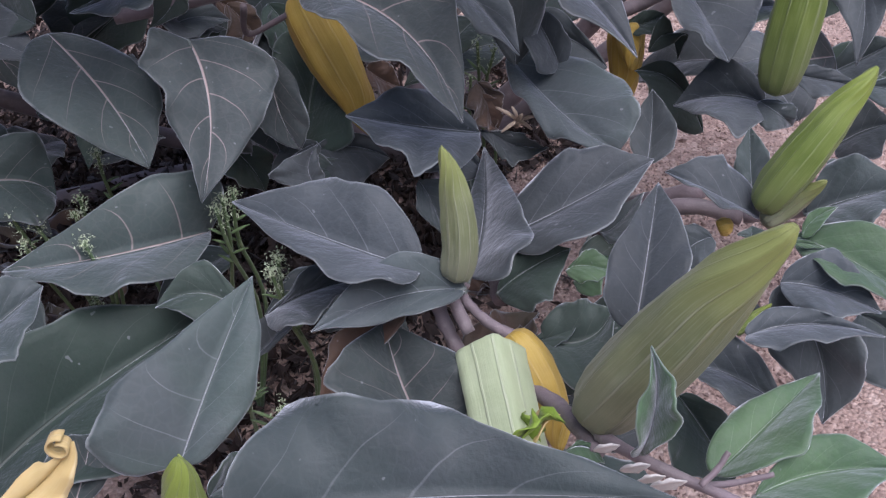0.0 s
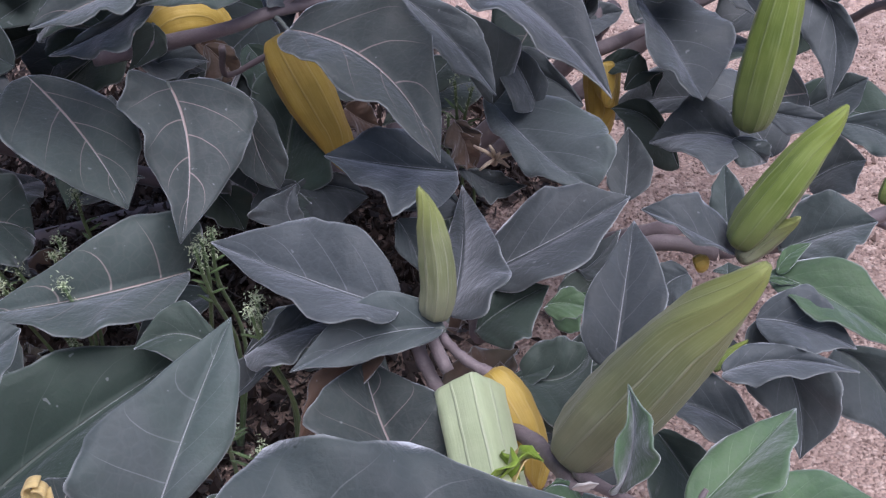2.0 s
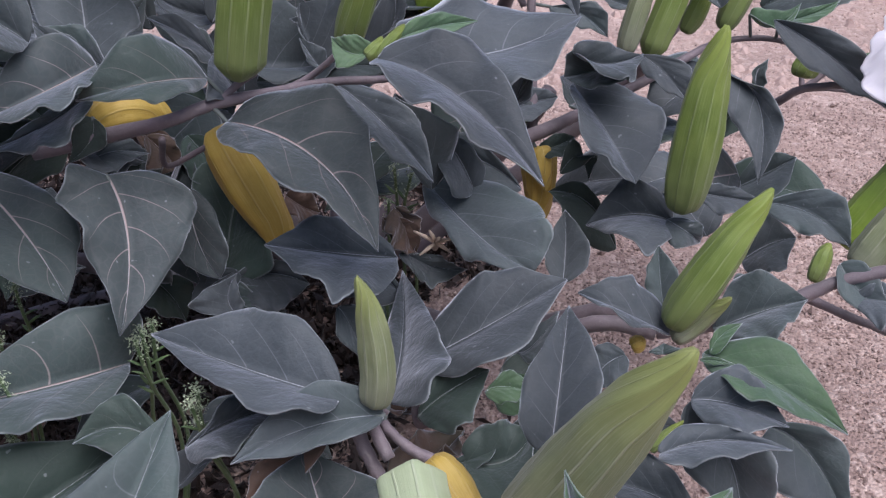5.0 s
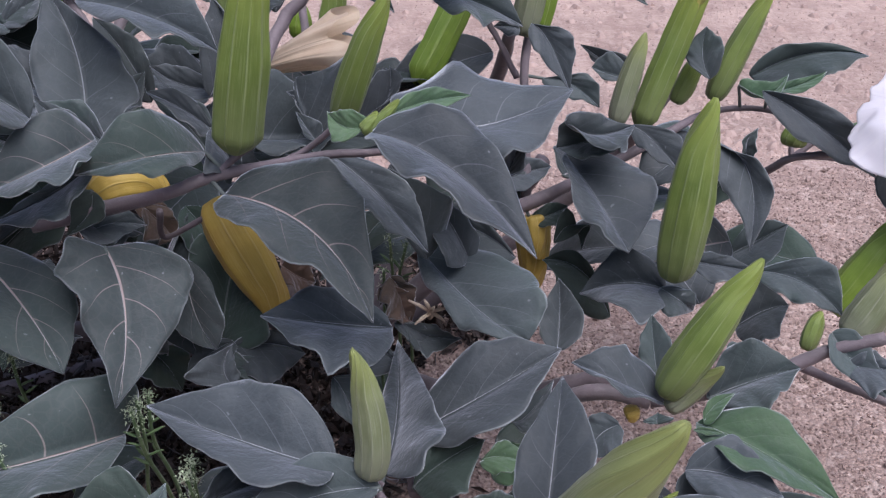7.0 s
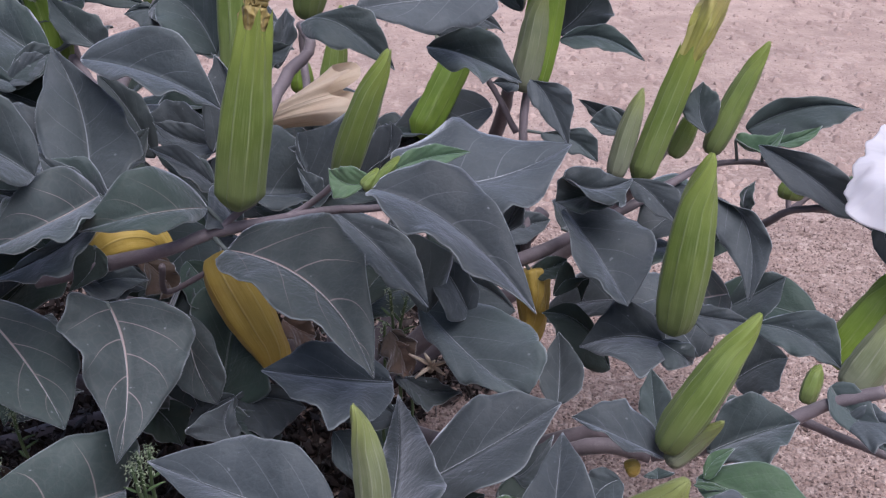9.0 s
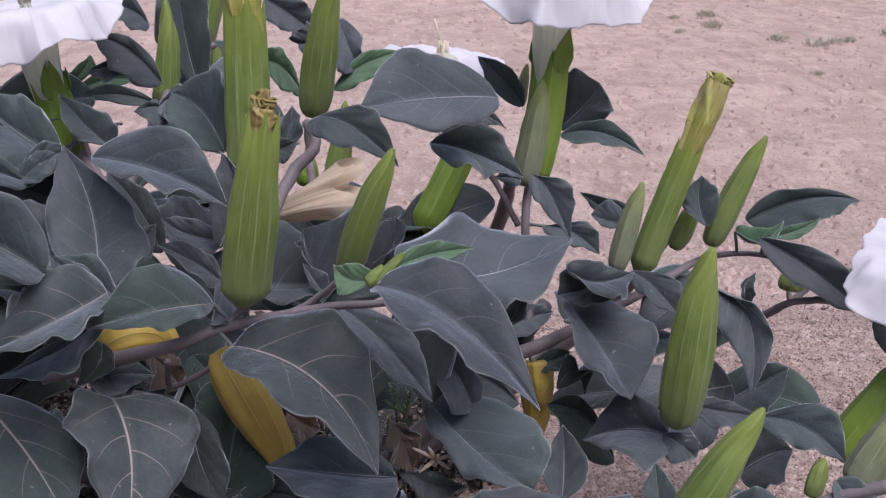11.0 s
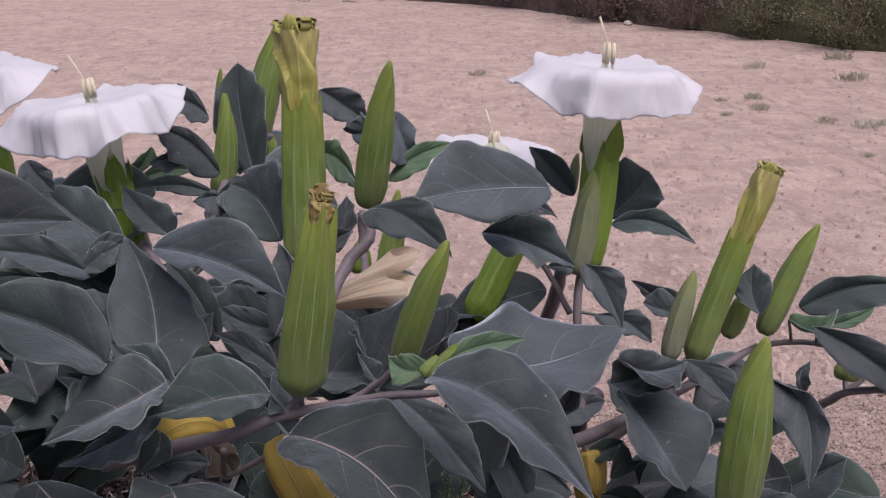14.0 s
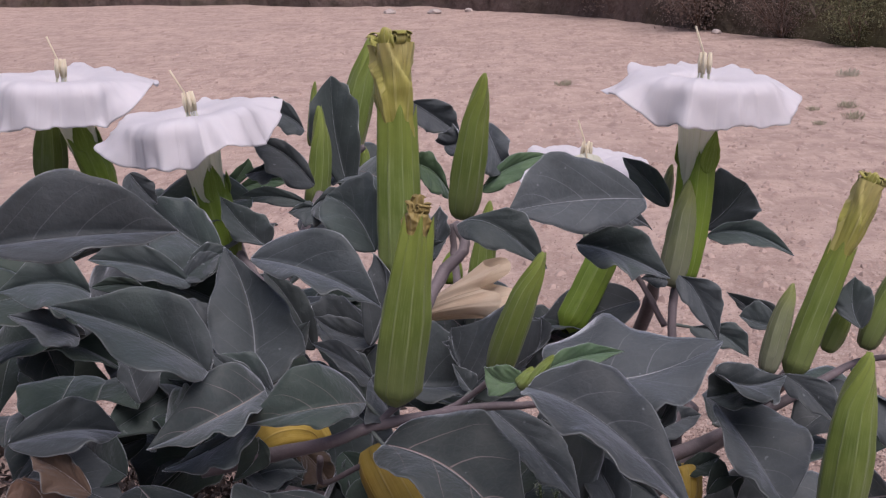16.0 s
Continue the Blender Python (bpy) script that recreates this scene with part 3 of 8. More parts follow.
def corolla_mesh(centre, axis, rim, droop, seed, throat=0.0205, turn=0.0):
    """The limb of a white trumpet: it leaves the throat, opens flat and hangs over in five soft lobes, most on the side of the bend."""
    axis = np.array(axis, float) / np.linalg.norm(axis)
    e = np.cross(axis, (0.0, -1.0, 0.12))
    e /= np.linalg.norm(e)
    f = np.cross(axis, e)
    rows, around = 40, 150
    long = (rim - throat) * 1.02
    pts, uvs = np.zeros((rows, around, 3)), []
    steps = np.linspace(0, 1, rows)
    for j in range(around):
        a = 2 * math.pi * j / around
        lobe = math.cos(5 * (a - turn))
        cusp = max(0.0, lobe) ** 10
        wild = noise.noise((1.4 * math.cos(a) + seed, 1.4 * math.sin(a), 0.7 * seed))
        hang = (0.5 - 0.5 * math.sin(a)) ** 1.3 + 0.45 * wild + 0.10 * lobe
        hang = min(1.42, max(0.04, hang) * droop)
        start = 0.44 + 0.08 * math.sin(a) + 0.12 * noise.noise((2 * math.cos(a), 2 * math.sin(a), seed + 5.0))
        size = long * (1.03 - 0.13 * math.sin(a) + 0.05 * lobe + 0.08 * cusp + 0.06 * noise.noise((5 * math.cos(a), 5 * math.sin(a), seed)))
        reach, rise = throat, 0.0
        for i, s in enumerate(steps):
            if i:
                up = 1.05 * max(0.0, 1 - s / 0.26) ** 0.8 + 0.05 + 0.03 * math.sin(a)
                over = max(0.0, (s - start) / (1 - start))
                fold = min(1.0, over / 0.55)
                tilt = up - hang * fold * fold * (3 - 2 * fold) + 0.5 * cusp * over**4
                reach += math.cos(tilt) * size / (rows - 1)
                rise += math.sin(tilt) * size / (rows - 1)
            soft = 0.0024 * s * noise.noise((4.2 * math.cos(a) + seed, 4.2 * math.sin(a), 2.4 * s)) + 0.0010 * s * noise.noise((14 * math.cos(a) + seed, 14 * math.sin(a), 5.0 * s)) - 0.0007 * s * max(0.0, math.cos(10 * (a - turn))) ** 8 + s**4 * 0.0028 * noise.noise((6 * math.cos(a), 6 * math.sin(a), seed + 9.0))
            pts[i, j] = np.array(centre) + axis * (rise + soft) + (reach + soft) * (math.cos(a) * e + math.sin(a) * f)
    for i, s in enumerate(steps):
        for j in range(around):
            w = 2 * j / around
            uvs.append((w if w <= 1 else 2 - w, s))
    out = np.roll(pts, -1, axis=1) - np.roll(pts, 1, axis=1)
    nrm = np.cross(out, np.gradient(pts, axis=0))
    nrm /= np.linalg.norm(nrm, axis=2, keepdims=True) + 1e-9
    flat, inner = pts.reshape(-1, 3), (pts - nrm * 0.0004).reshape(-1, 3)
    count = len(flat)
    faces = grid_faces(rows, around, True) + [q[::-1] for q in grid_faces(rows, around, True, count)]
    for j in range(around):
        a, b = (rows - 1) * around + j, (rows - 1) * around + (j + 1) % around
        faces.append((a, b, b + count, a + count))
    return mesh_of("corolla", np.concatenate([flat, inner]), faces, PETAL, uvs + uvs)


def flower(base, cup, centre, tilt, radius, rim, droop, seed, stamens=True, turn=0.0):
    """An open flower: calyx from base to cup, hollow pale tube, and the limb round its throat, square to tilt."""
    base, cup, centre = (np.array(v, float) for v in (base, cup, centre))
    axis = np.array(tilt, float) / np.linalg.norm(tilt)
    throat = centre - axis * 0.013
    body = grow("flower", corolla_mesh(throat, axis, rim, droop, seed, 0.0165, turn), "wide white trumpet flower with drooping rim")
    calyx = part("calyx", calyx_mesh(base, (base + cup) / 2 + np.array((0.002, 0, 0)), cup, radius, CALYX_FRESH, "tube"), body, "bright green ribbed calyx")
    way = (cup - base) / np.linalg.norm(cup - base)
    low = cup - way * 0.030
    s = np.linspace(0, 1, 18)
    line = bend(low, (low + throat) / 2 + way * 0.003, throat, s)
    part("corolla_tube", tube_mesh("tube", line, radius * 0.66 + (0.0165 - radius * 0.66) * s**1.1, TUBE, 60, 10, 0.018, False), body, "pale green-white ribbed tube")
    side = np.cross(axis, (0.1, -1, 0))
    side /= np.linalg.norm(side)
    across = np.cross(axis, side)
    for a, long in ((-1.2, 0.026), (0.5, 0.015), (2.4, 0.018)):
        d = math.cos(a) * side + math.sin(a) * across
        g = np.cross(way, d)
        p, q = cup - way * 0.004 + d * radius * 0.93, cup + way * long + d * radius * 1.12
        m = p * 0.7 + q * 0.3
        part("calyx_lobe", leaf_mesh(p, (p + q) / 2 + d * 0.0008, q, m + g * radius * 0.62, m - g * radius * 0.62, CALYX_FRESH, wide=0.25, wave=0.03, cup=0.2, rows=12, half=4, ears=0.0), calyx)
    for n in range(5 if stamens else 0):
        a = n * 1.2566 + seed
        d = math.cos(a) * side + math.sin(a) * across
        top = centre + axis * 0.010 + d * 0.0034
        part("stamen", tube_mesh("stamen", [low + d * 0.003, throat + d * 0.0045, top - axis * 0.013], [0.0006] * 3, TUBE, 6), body)
        part("anther", tube_mesh("anther", [top - axis * 0.014, top - axis * 0.007, top], [0.0010, 0.0017, 0.0009], ANTHER, 8), body, "cream anther")
    tip = centre + axis * 0.027 - side * 0.009
    part("pistil", tube_mesh("pistil", [low, centre + axis * 0.01 - side * 0.002, tip], [0.0007, 0.0007, 0.0008], ANTHER, 6), body, "thin cream pistil")
    return body


def wilted_flower(base, mid, collar, top, radius, label, turns=1.3, mat=None, flare=0.45, lip=0.85):
    """A spent flower: its calyx and the limp corolla rolled to a twist at the top."""
    tight = 0.06 if lip > 0.6 else 0.42
    calyx = calyx_mesh(base, mid, collar, radius, CALYX, "tube", 5, tight)
    collar, top = np.array(collar, float), np.array(top, float)
    ax = (top - collar) / np.linalg.norm(top - collar)
    s = np.linspace(0, 1, 22)
    line = collar + (top - collar) * (s[:, None] * 1.35 - 0.35)
    rad = radius * (1 - tight) * np.interp(s, (0, 0.30, 0.52, 1), (0.70, 0.76, 0.96, 0.92)) * np.where(s > 0.75, 1 + (s - 0.75) * flare, 1) * (1 - (1 - lip) * s * (0.4 if tight > 0.2 else 1))
    body = grow("wilted_flower", tube_mesh("corolla", line, rad, mat or WILTED, 80, 4, 0.03, False, 6.5, 0.14, pleat=0.42), label)
    part("calyx", calyx, body, "green ribbed calyx")
    e = np.cross(ax, (0.1, -1, 0.1))
    e /= np.linalg.norm(e)
    f = np.cross(ax, e)
    # the five limp lips: some curl in, some turn out to a thin tail
    for n, a in enumerate((0.3, 1.6, 2.8, 4.1, 5.3)):
        d = math.cos(a) * e + math.sin(a) * f
        g = np.cross(ax, d)
        rim = top + d * radius * (0.62 if lip > 0.6 else 0.22) * lip - ax * radius * 0.55
        out = (0.55, -0.6, 0.45, -0.5, 0.3)[n] * lip
        crown = rim + ax * radius * (0.85 + 0.25 * (n % 2)) + d * radius * 0.15
        tail = crown + d * radius * 0.95 * out + ax * radius * (0.15 - 0.35 * abs(out)) + g * radius * 0.3
        wide = g * radius * 0.72 * lip
        m = rim * 0.55 + crown * 0.45
        if n % 2 == 0:
            pts, uv = np.zeros((18, 5, 3)), np.zeros((18, 5, 2))
            for i in range(18):
                th = 0.5 + i / 17 * 7.5
                q = radius * (0.30 - 0.16 * i / 17) * (1.2 if lip > 0.6 else 0.6)
                for j in range(5):
                    pts[i, j] = crown - ax * radius * 0.12 + (d * math.cos(th) + ax * math.sin(th)) * q + g * (j - 2) * radius * 0.13
                    uv[i, j] = (j / 4, i / 17)
            part("petal_roll", sheet("roll", pts, uv, mat or WILTED, 0.0005), body)
        part("petal_lip", leaf_mesh(rim, crown, tail, m + wide, m - wide - d * radius * 0.1, mat or WILTED, wide=0.35, wave=0.16, cup=0.35, rows=14, half=4), body)
    return body


# ---- hidden frame of the plant: the root crown and its main branches ----
CROWN = (-0.02, 0.86, 0.09)
stem([CROWN, (-0.03, 0.80, 0.17), (-0.08, 0.70, 0.26), (-0.16, 0.62, 0.33)], 0.011, 0.006)
stem([CROWN, (0.02, 0.78, 0.18), (0.10, 0.76, 0.27), (0.135, 0.74, 0.33)], 0.011, 0.006)
stem([CROWN, (0.02, 0.70, 0.16), (0.03, 0.56, 0.22), (0.03, 0.46, 0.26)], 0.010, 0.005)
stem([CROWN, (0.06, 0.70, 0.16), (0.10, 0.60, 0.22), (0.15, 0.55, 0.27)], 0.010, 0.006)
stem([CROWN, (-0.10, 0.82, 0.18), (-0.18, 0.78, 0.30), (-0.20, 0.76, 0.38)], 0.010, 0.005)
stem([CROWN, (-0.14, 0.94, 0.20), (-0.22, 0.95, 0.34), (-0.24, 0.92, 0.44)], 0.009, 0.005)
stem([CROWN, (-0.03, 0.90, 0.22), (-0.07, 0.86, 0.34), (-0.08, 0.76, 0.42)], 0.009, 0.005)
stem([CROWN, (0.10, 0.86, 0.18), (0.20, 0.84, 0.28), (0.24, 0.80, 0.36)], 0.009, 0.005)
stem([CROWN, (0.06, 0.92, 0.22), (0.11, 0.88, 0.33), (0.12, 0.83, 0.40)], 0.008, 0.005)
stem([CROWN, (-0.22, 0.80, 0.16), (-0.40, 0.70, 0.28), (-0.55, 0.62, 0.40)], 0.010, 0.004)
stem([(-0.1681, 0.5386, 0.3823), (-0.1270, 0.5425, 0.3900), (-0.0949, 0.5324, 0.4016), (-0.0749, 0.5383, 0.4072), (-0.0458, 0.5435, 0.4111), (-0.0128, 0.5382, 0.4189), (0.0107, 0.5388, 0.4195), (0.0348, 0.5487, 0.4188)], 0.0045, 0.0015)
stem([(-0.0458, 0.5431, 0.4100), (-0.0250, 0.5477, 0.4172), (-0.0063, 0.5350, 0.4376)], 0.0021, 0.0015)
stem([(-0.0735, 0.5381, 0.4063), (-0.0602, 0.5441, 0.4163), (-0.0513, 0.5471, 0.4212)], 0.0021, 0.0018)
stem([(0.0919, 0.6566, 0.3266), (0.1214, 0.6574, 0.3377), (0.1470, 0.6763, 0.3410), (0.1809, 0.6944, 0.3492), (0.2193, 0.7116, 0.3624), (0.2471, 0.7276, 0.3685), (0.2764, 0.7196, 0.3743), (0.2977, 0.6997, 0.3737), (0.3144, 0.6778, 0.3654)], 0.0048, 0.0011)
stem([(0.1131, 0.6754, 0.3256), (0.1136, 0.6861, 0.3500), (0.1140, 0.7130, 0.4028), (0.1183, 0.7271, 0.4300)], 0.0042, 0.0027)
stem([(0.1113, 0.7255, 0.3964), (0.1019, 0.7326, 0.4144), (0.0905, 0.7397, 0.4343)], 0.0023, 0.0020)
stem([(0.2903, 0.7178, 0.3262), (0.3085, 0.7155, 0.3377), (0.3263, 0.7091, 0.3408), (0.3571, 0.6947, 0.3410)], 0.0030, 0.0017)
stem([(0.3085, 0.7155, 0.3377), (0.3228, 0.7147, 0.3507), (0.3366, 0.7122, 0.3599)], 0.0025, 0.0017)
stem([(0.3085, 0.7155, 0.3377), (0.3067, 0.7222, 0.3524), (0.3048, 0.7286, 0.3671)], 0.0021, 0.0013)
stem([(0.2781, 0.4826, 0.3314), (0.2525, 0.4894, 0.3211), (0.2317, 0.4916, 0.3097), (0.1959, 0.4956, 0.2939), (0.1603, 0.5008, 0.2843)], 0.0035, 0.0042)
stem([(0.2430, 0.5066, 0.3014), (0.2668, 0.4913, 0.2958), (0.2895, 0.4763, 0.2923)], 0.0027, 0.0023)
stem([(0.1651, 0.5167, 0.2731), (0.1310, 0.5262, 0.2738), (0.0901, 0.5567, 0.2360)], 0.0046, 0.0046)
stem([(0.0300, 0.3820, 0.2684), (0.0437, 0.3648, 0.2809), (0.0535, 0.3429, 0.2884), (0.0622, 0.3182, 0.2937)], 0.0037, 0.0037)
stem([(0.0535, 0.3437, 0.2893), (0.0629, 0.3429, 0.2900)], 0.0031, 0.0027)
stem([(0.0623, 0.3229, 0.2984), (0.0761, 0.3003, 0.3076), (0.0962, 0.2907, 0.3040), (0.1136, 0.2818, 0.3017)], 0.0027, 0.0020)
stem([(0.0940, 0.2841, 0.3112), (0.1002, 0.2876, 0.3164), (0.1043, 0.2913, 0.3213)], 0.0013, 0.0011)
stem([(0.0962, 0.2907, 0.3040), (0.1082, 0.2895, 0.3069), (0.1220, 0.2892, 0.3117)], 0.0015, 0.0011)
stem([(0.0105, 0.4062, 0.3117), (0.0041, 0.4031, 0.3076), (0.0117, 0.3918, 0.2938)], 0.0028, 0.0031)
stem([(-0.0037, 0.4094, 0.2994), (0.0016, 0.4013, 0.2893), (0.0081, 0.3937, 0.2804)], 0.0037, 0.0034)
stem([(0.0094, 0.4102, 0.3005), (0.0172, 0.4044, 0.2935), (0.0250, 0.4008, 0.2897), (0.0353, 0.3970, 0.2861)], 0.0023, 0.0031)
stem([(0.0043, 0.4098, 0.2683), (0.0184, 0.4099, 0.2389), (0.0322, 0.4057, 0.2353), (0.0471, 0.3940, 0.2537)], 0.0038, 0.0038)
stem([(-0.0289, 0.6538, 0.4901), (-0.0236, 0.6409, 0.4793), (-0.0368, 0.6261, 0.4663), (-0.0488, 0.5982, 0.4480), (-0.0600, 0.5628, 0.4144)], 0.0031, 0.0045)
stem([(-0.1180, 0.9424, 0.4882), (-0.1348, 0.9376, 0.4749), (-0.1458, 0.9143, 0.4701), (-0.1519, 0.7819, 0.4434), (-0.1588, 0.6855, 0.4129)], 0.0027, 0.0038)
stem([(-0.1866, 0.7435, 0.4485), (-0.1628, 0.7111, 0.4278), (-0.1453, 0.6806, 0.3909)], 0.0031, 0.0038)
stem([(0.3350, 0.6339, 0.3729), (0.3099, 0.6444, 0.3692), (0.2836, 0.6536, 0.3641), (0.2729, 0.6730, 0.3457)], 0.0020, 0.0027)
stem([(-0.1486, 0.5657, 0.3602), (-0.1313, 0.5296, 0.3705), (-0.1250, 0.5233, 0.3544)], 0.0018, 0.0015)
stem([(-0.1061, 0.5611, 0.3785), (-0.1070, 0.5734, 0.3566), (-0.0797, 0.5636, 0.3742)], 0.0019, 0.0016)
stem([(0.0008, 0.8585, 0.3674), (0.0262, 0.7768, 0.3761), (0.0481, 0.7153, 0.3849)], 0.0030, 0.0033)
stem([(-0.0400, 0.8573, 0.4394), (-0.0386, 0.8493, 0.4091), (-0.0325, 0.7914, 0.3904)], 0.0027, 0.0036)


# ---- leaves, buds, flowers and stems of the plant ----
leaf((-0.0098, 0.4015, 0.3222), (-0.0517, 0.4236, 0.3229), (-0.1012, 0.4528, 0.3247), (-0.0444, 0.3844, 0.3313), (-0.0373, 0.4381, 0.3454))
leaf((0.0095, 0.3969, 0.3150), (-0.0235, 0.3920, 0.3137), (-0.0576, 0.3784, 0.3056), (-0.0205, 0.3782, 0.3127), (-0.0196, 0.4020, 0.3308), wide=.42)
leaf((0.0125, 0.4154, 0.3074), (0.0202, 0.4653, 0.3091), (0.0226, 0.5349, 0.3073), (0.0086, 0.4548, 0.3095), (0.0390, 0.4163, 0.3296))
leaf((0.0775, 0.3499, 0.3316), (0.0841, 0.3752, 0.3498), (0.0919, 0.4076, 0.3640), (0.0647, 0.3602, 0.3495), (0.0990, 0.3627, 0.3533))
leaf((0.0284, 0.4825, 0.2816), (0.0665, 0.4904, 0.2988), (0.1101, 0.5058, 0.3165), (0.0637, 0.5073, 0.3201), (0.0686, 0.4544, 0.3010))
leaf((0.0395, 0.6206, 0.3210), (0.0685, 0.5579, 0.3140), (0.0956, 0.5278, 0.3090), (0.1020, 0.5601, 0.3323), (0.0523, 0.5517, 0.3139))
leaf((0.1192, 0.5638, 0.2782), (0.1232, 0.5831, 0.2926), (0.1233, 0.5936, 0.3121), (0.1088, 0.5756, 0.2931), (0.1359, 0.5702, 0.2961))
leaf((-0.2053, 0.5412, 0.3714), (-0.1701, 0.5085, 0.3508), (-0.1462, 0.4791, 0.3276), (-0.1502, 0.5184, 0.3602), (-0.1977, 0.4826, 0.3599), LEAF_PINK)
leaf((-0.1272, 0.5182, 0.3784), (-0.1151, 0.4919, 0.3525), (-0.1164, 0.4546, 0.3231), (-0.0831, 0.5072, 0.3673), (-0.1436, 0.4931, 0.3804), LEAF_PINK, wide=.28, blunt=.4, wave=.13)
leaf((-0.1215, 0.4836, 0.2863), (-0.1658, 0.4502, 0.2941), (-0.2154, 0.4405, 0.2919), (-0.1420, 0.4124, 0.3031), (-0.1342, 0.4821, 0.3252), LEAF_PINK)
leaf((-0.1092, 0.3275, 0.2759), (-0.0980, 0.3574, 0.2992), (-0.0832, 0.3922, 0.3255), (-0.1399, 0.3293, 0.3031), (-0.0784, 0.3531, 0.2982), wide=.40, blunt=.45, wave=.03)
leaf((-0.0681, 0.2372, 0.3443), (-0.0008, 0.2613, 0.3305), (0.0806, 0.2543, 0.3355), (-0.0331, 0.2801, 0.3597), (-0.0040, 0.2109, 0.3426), wave=.20, cup=.16, wide=.35)
leaf((-0.2100, 0.3497, 0.2363), (-0.1716, 0.3981, 0.2499), (-0.1010, 0.4426, 0.2753), (-0.2003, 0.4008, 0.2829), (-0.1308, 0.3526, 0.2584), LEAF_OLD_SHADED)
leaf((-0.2001, 0.3447, 0.3181), (-0.1828, 0.3606, 0.3258), (-0.1674, 0.3743, 0.3339), (-0.1869, 0.3682, 0.3391), (-0.1709, 0.3326, 0.3288))
leaf((-0.0035, 0.3508, 0.2638), (-0.0175, 0.3750, 0.2748), (-0.0271, 0.4024, 0.2917), (-0.0494, 0.3617, 0.2969), (0.0086, 0.3788, 0.2883), LEAF_PINK, wide=.6)
leaf((0.0054, 0.3805, 0.2656), (-0.0165, 0.3736, 0.2587), (-0.0472, 0.3669, 0.2546), (0.0110, 0.3376, 0.2705), (-0.0243, 0.3799, 0.2669))
leaf((0.0741, 0.3021, 0.3088), (0.0772, 0.3003, 0.3367), (0.0744, 0.3070, 0.3586), (0.0684, 0.2879, 0.3360), (0.0812, 0.2808, 0.3471), LEAF_YOUNG)
leaf((0.1083, 0.3126, 0.2861), (0.1319, 0.3302, 0.2976), (0.1579, 0.3538, 0.3039), (0.1165, 0.3339, 0.2987), (0.1367, 0.3048, 0.3105), LEAF_YOUNG)
leaf((0.1200, 0.2975, 0.2903), (0.1465, 0.3059, 0.2946), (0.1754, 0.2999, 0.3034), (0.1445, 0.3151, 0.3062), (0.1454, 0.2791, 0.3048), LEAF_YOUNG)
leaf((0.1467, 0.3575, 0.2808), (0.1280, 0.3701, 0.2870), (0.1075, 0.3775, 0.2884), (0.1211, 0.3493, 0.2921), (0.1319, 0.3794, 0.2999))
leaf((0.1477, 0.3926, 0.3217), (0.1659, 0.3864, 0.3228), (0.1870, 0.3742, 0.3194), (0.1686, 0.3955, 0.3377), (0.1577, 0.3642, 0.3264))
leaf((0.1259, 0.3587, 0.3199), (0.1534, 0.3638, 0.3220), (0.1806, 0.3532, 0.3239), (0.1418, 0.3687, 0.3275), (0.1381, 0.3447, 0.3263))
leaf((0.1514, 0.3999, 0.3159), (0.1689, 0.3842, 0.2888), (0.1689, 0.3627, 0.2658), (0.1828, 0.3684, 0.3021), (0.1469, 0.3759, 0.2933))
leaf((0.1594, 0.4190, 0.3280), (0.1821, 0.3969, 0.3283), (0.2171, 0.3787, 0.3099), (0.1911, 0.4068, 0.3415), (0.1676, 0.3808, 0.3327), LEAF_YOUNG)
leaf((0.1989, 0.4203, 0.2819), (0.2162, 0.4056, 0.2743), (0.2295, 0.3762, 0.2507), (0.2263, 0.4044, 0.2872), (0.1940, 0.3866, 0.2723))
leaf((0.1572, 0.4630, 0.3080), (0.1313, 0.4579, 0.3256), (0.1084, 0.4680, 0.3322), (0.1308, 0.4444, 0.3295), (0.1366, 0.4722, 0.3376))
leaf((0.1643, 0.5037, 0.2979), (0.1629, 0.5127, 0.3117), (0.1625, 0.5219, 0.3274), (0.1541, 0.5105, 0.3112), (0.1718, 0.5071, 0.3150))
leaf((0.2121, 0.5171, 0.2689), (0.2258, 0.5208, 0.2833), (0.2446, 0.5189, 0.2936), (0.2136, 0.5330, 0.2995), (0.2236, 0.4947, 0.2859))
leaf((0.1481, 0.4430, 0.3110), (0.1481, 0.4437, 0.3121), (0.1485, 0.4459, 0.3156), (0.1410, 0.4428, 0.3128), (0.1552, 0.4398, 0.3158))
leaf((0.1634, 0.4784, 0.2969), (0.1655, 0.4843, 0.3069), (0.1659, 0.4886, 0.3138), (0.1621, 0.4796, 0.3048), (0.1670, 0.4778, 0.3060), LEAF_YOUNG)
leaf((0.1612, 0.4141, 0.3312), (0.1658, 0.4172, 0.3383), (0.1754, 0.4178, 0.3451), (0.1632, 0.4185, 0.3404), (0.1669, 0.4115, 0.3375), LEAF_YOUNG)
leaf((0.1537, 0.4060, 0.3338), (0.1604, 0.4040, 0.3346), (0.1671, 0.4010, 0.3343), (0.1592, 0.4050, 0.3360), (0.1598, 0.4013, 0.3341), LEAF_YOUNG)
leaf((0.0824, 0.4892, 0.2824), (0.0911, 0.4898, 0.2856), (0.1054, 0.4976, 0.3018), (0.0880, 0.4941, 0.2935), (0.0922, 0.4748, 0.2853))
leaf((-0.0670, 0.5039, 0.3013), (-0.0713, 0.5090, 0.3104), (-0.0662, 0.5154, 0.3201), (-0.0889, 0.4933, 0.3149), (-0.0636, 0.5062, 0.3104))
leaf((-0.0446, 0.5218, 0.2882), (-0.0600, 0.5264, 0.2980), (-0.0738, 0.5195, 0.2897), (-0.0564, 0.5170, 0.2930), (-0.0687, 0.5274, 0.3082))
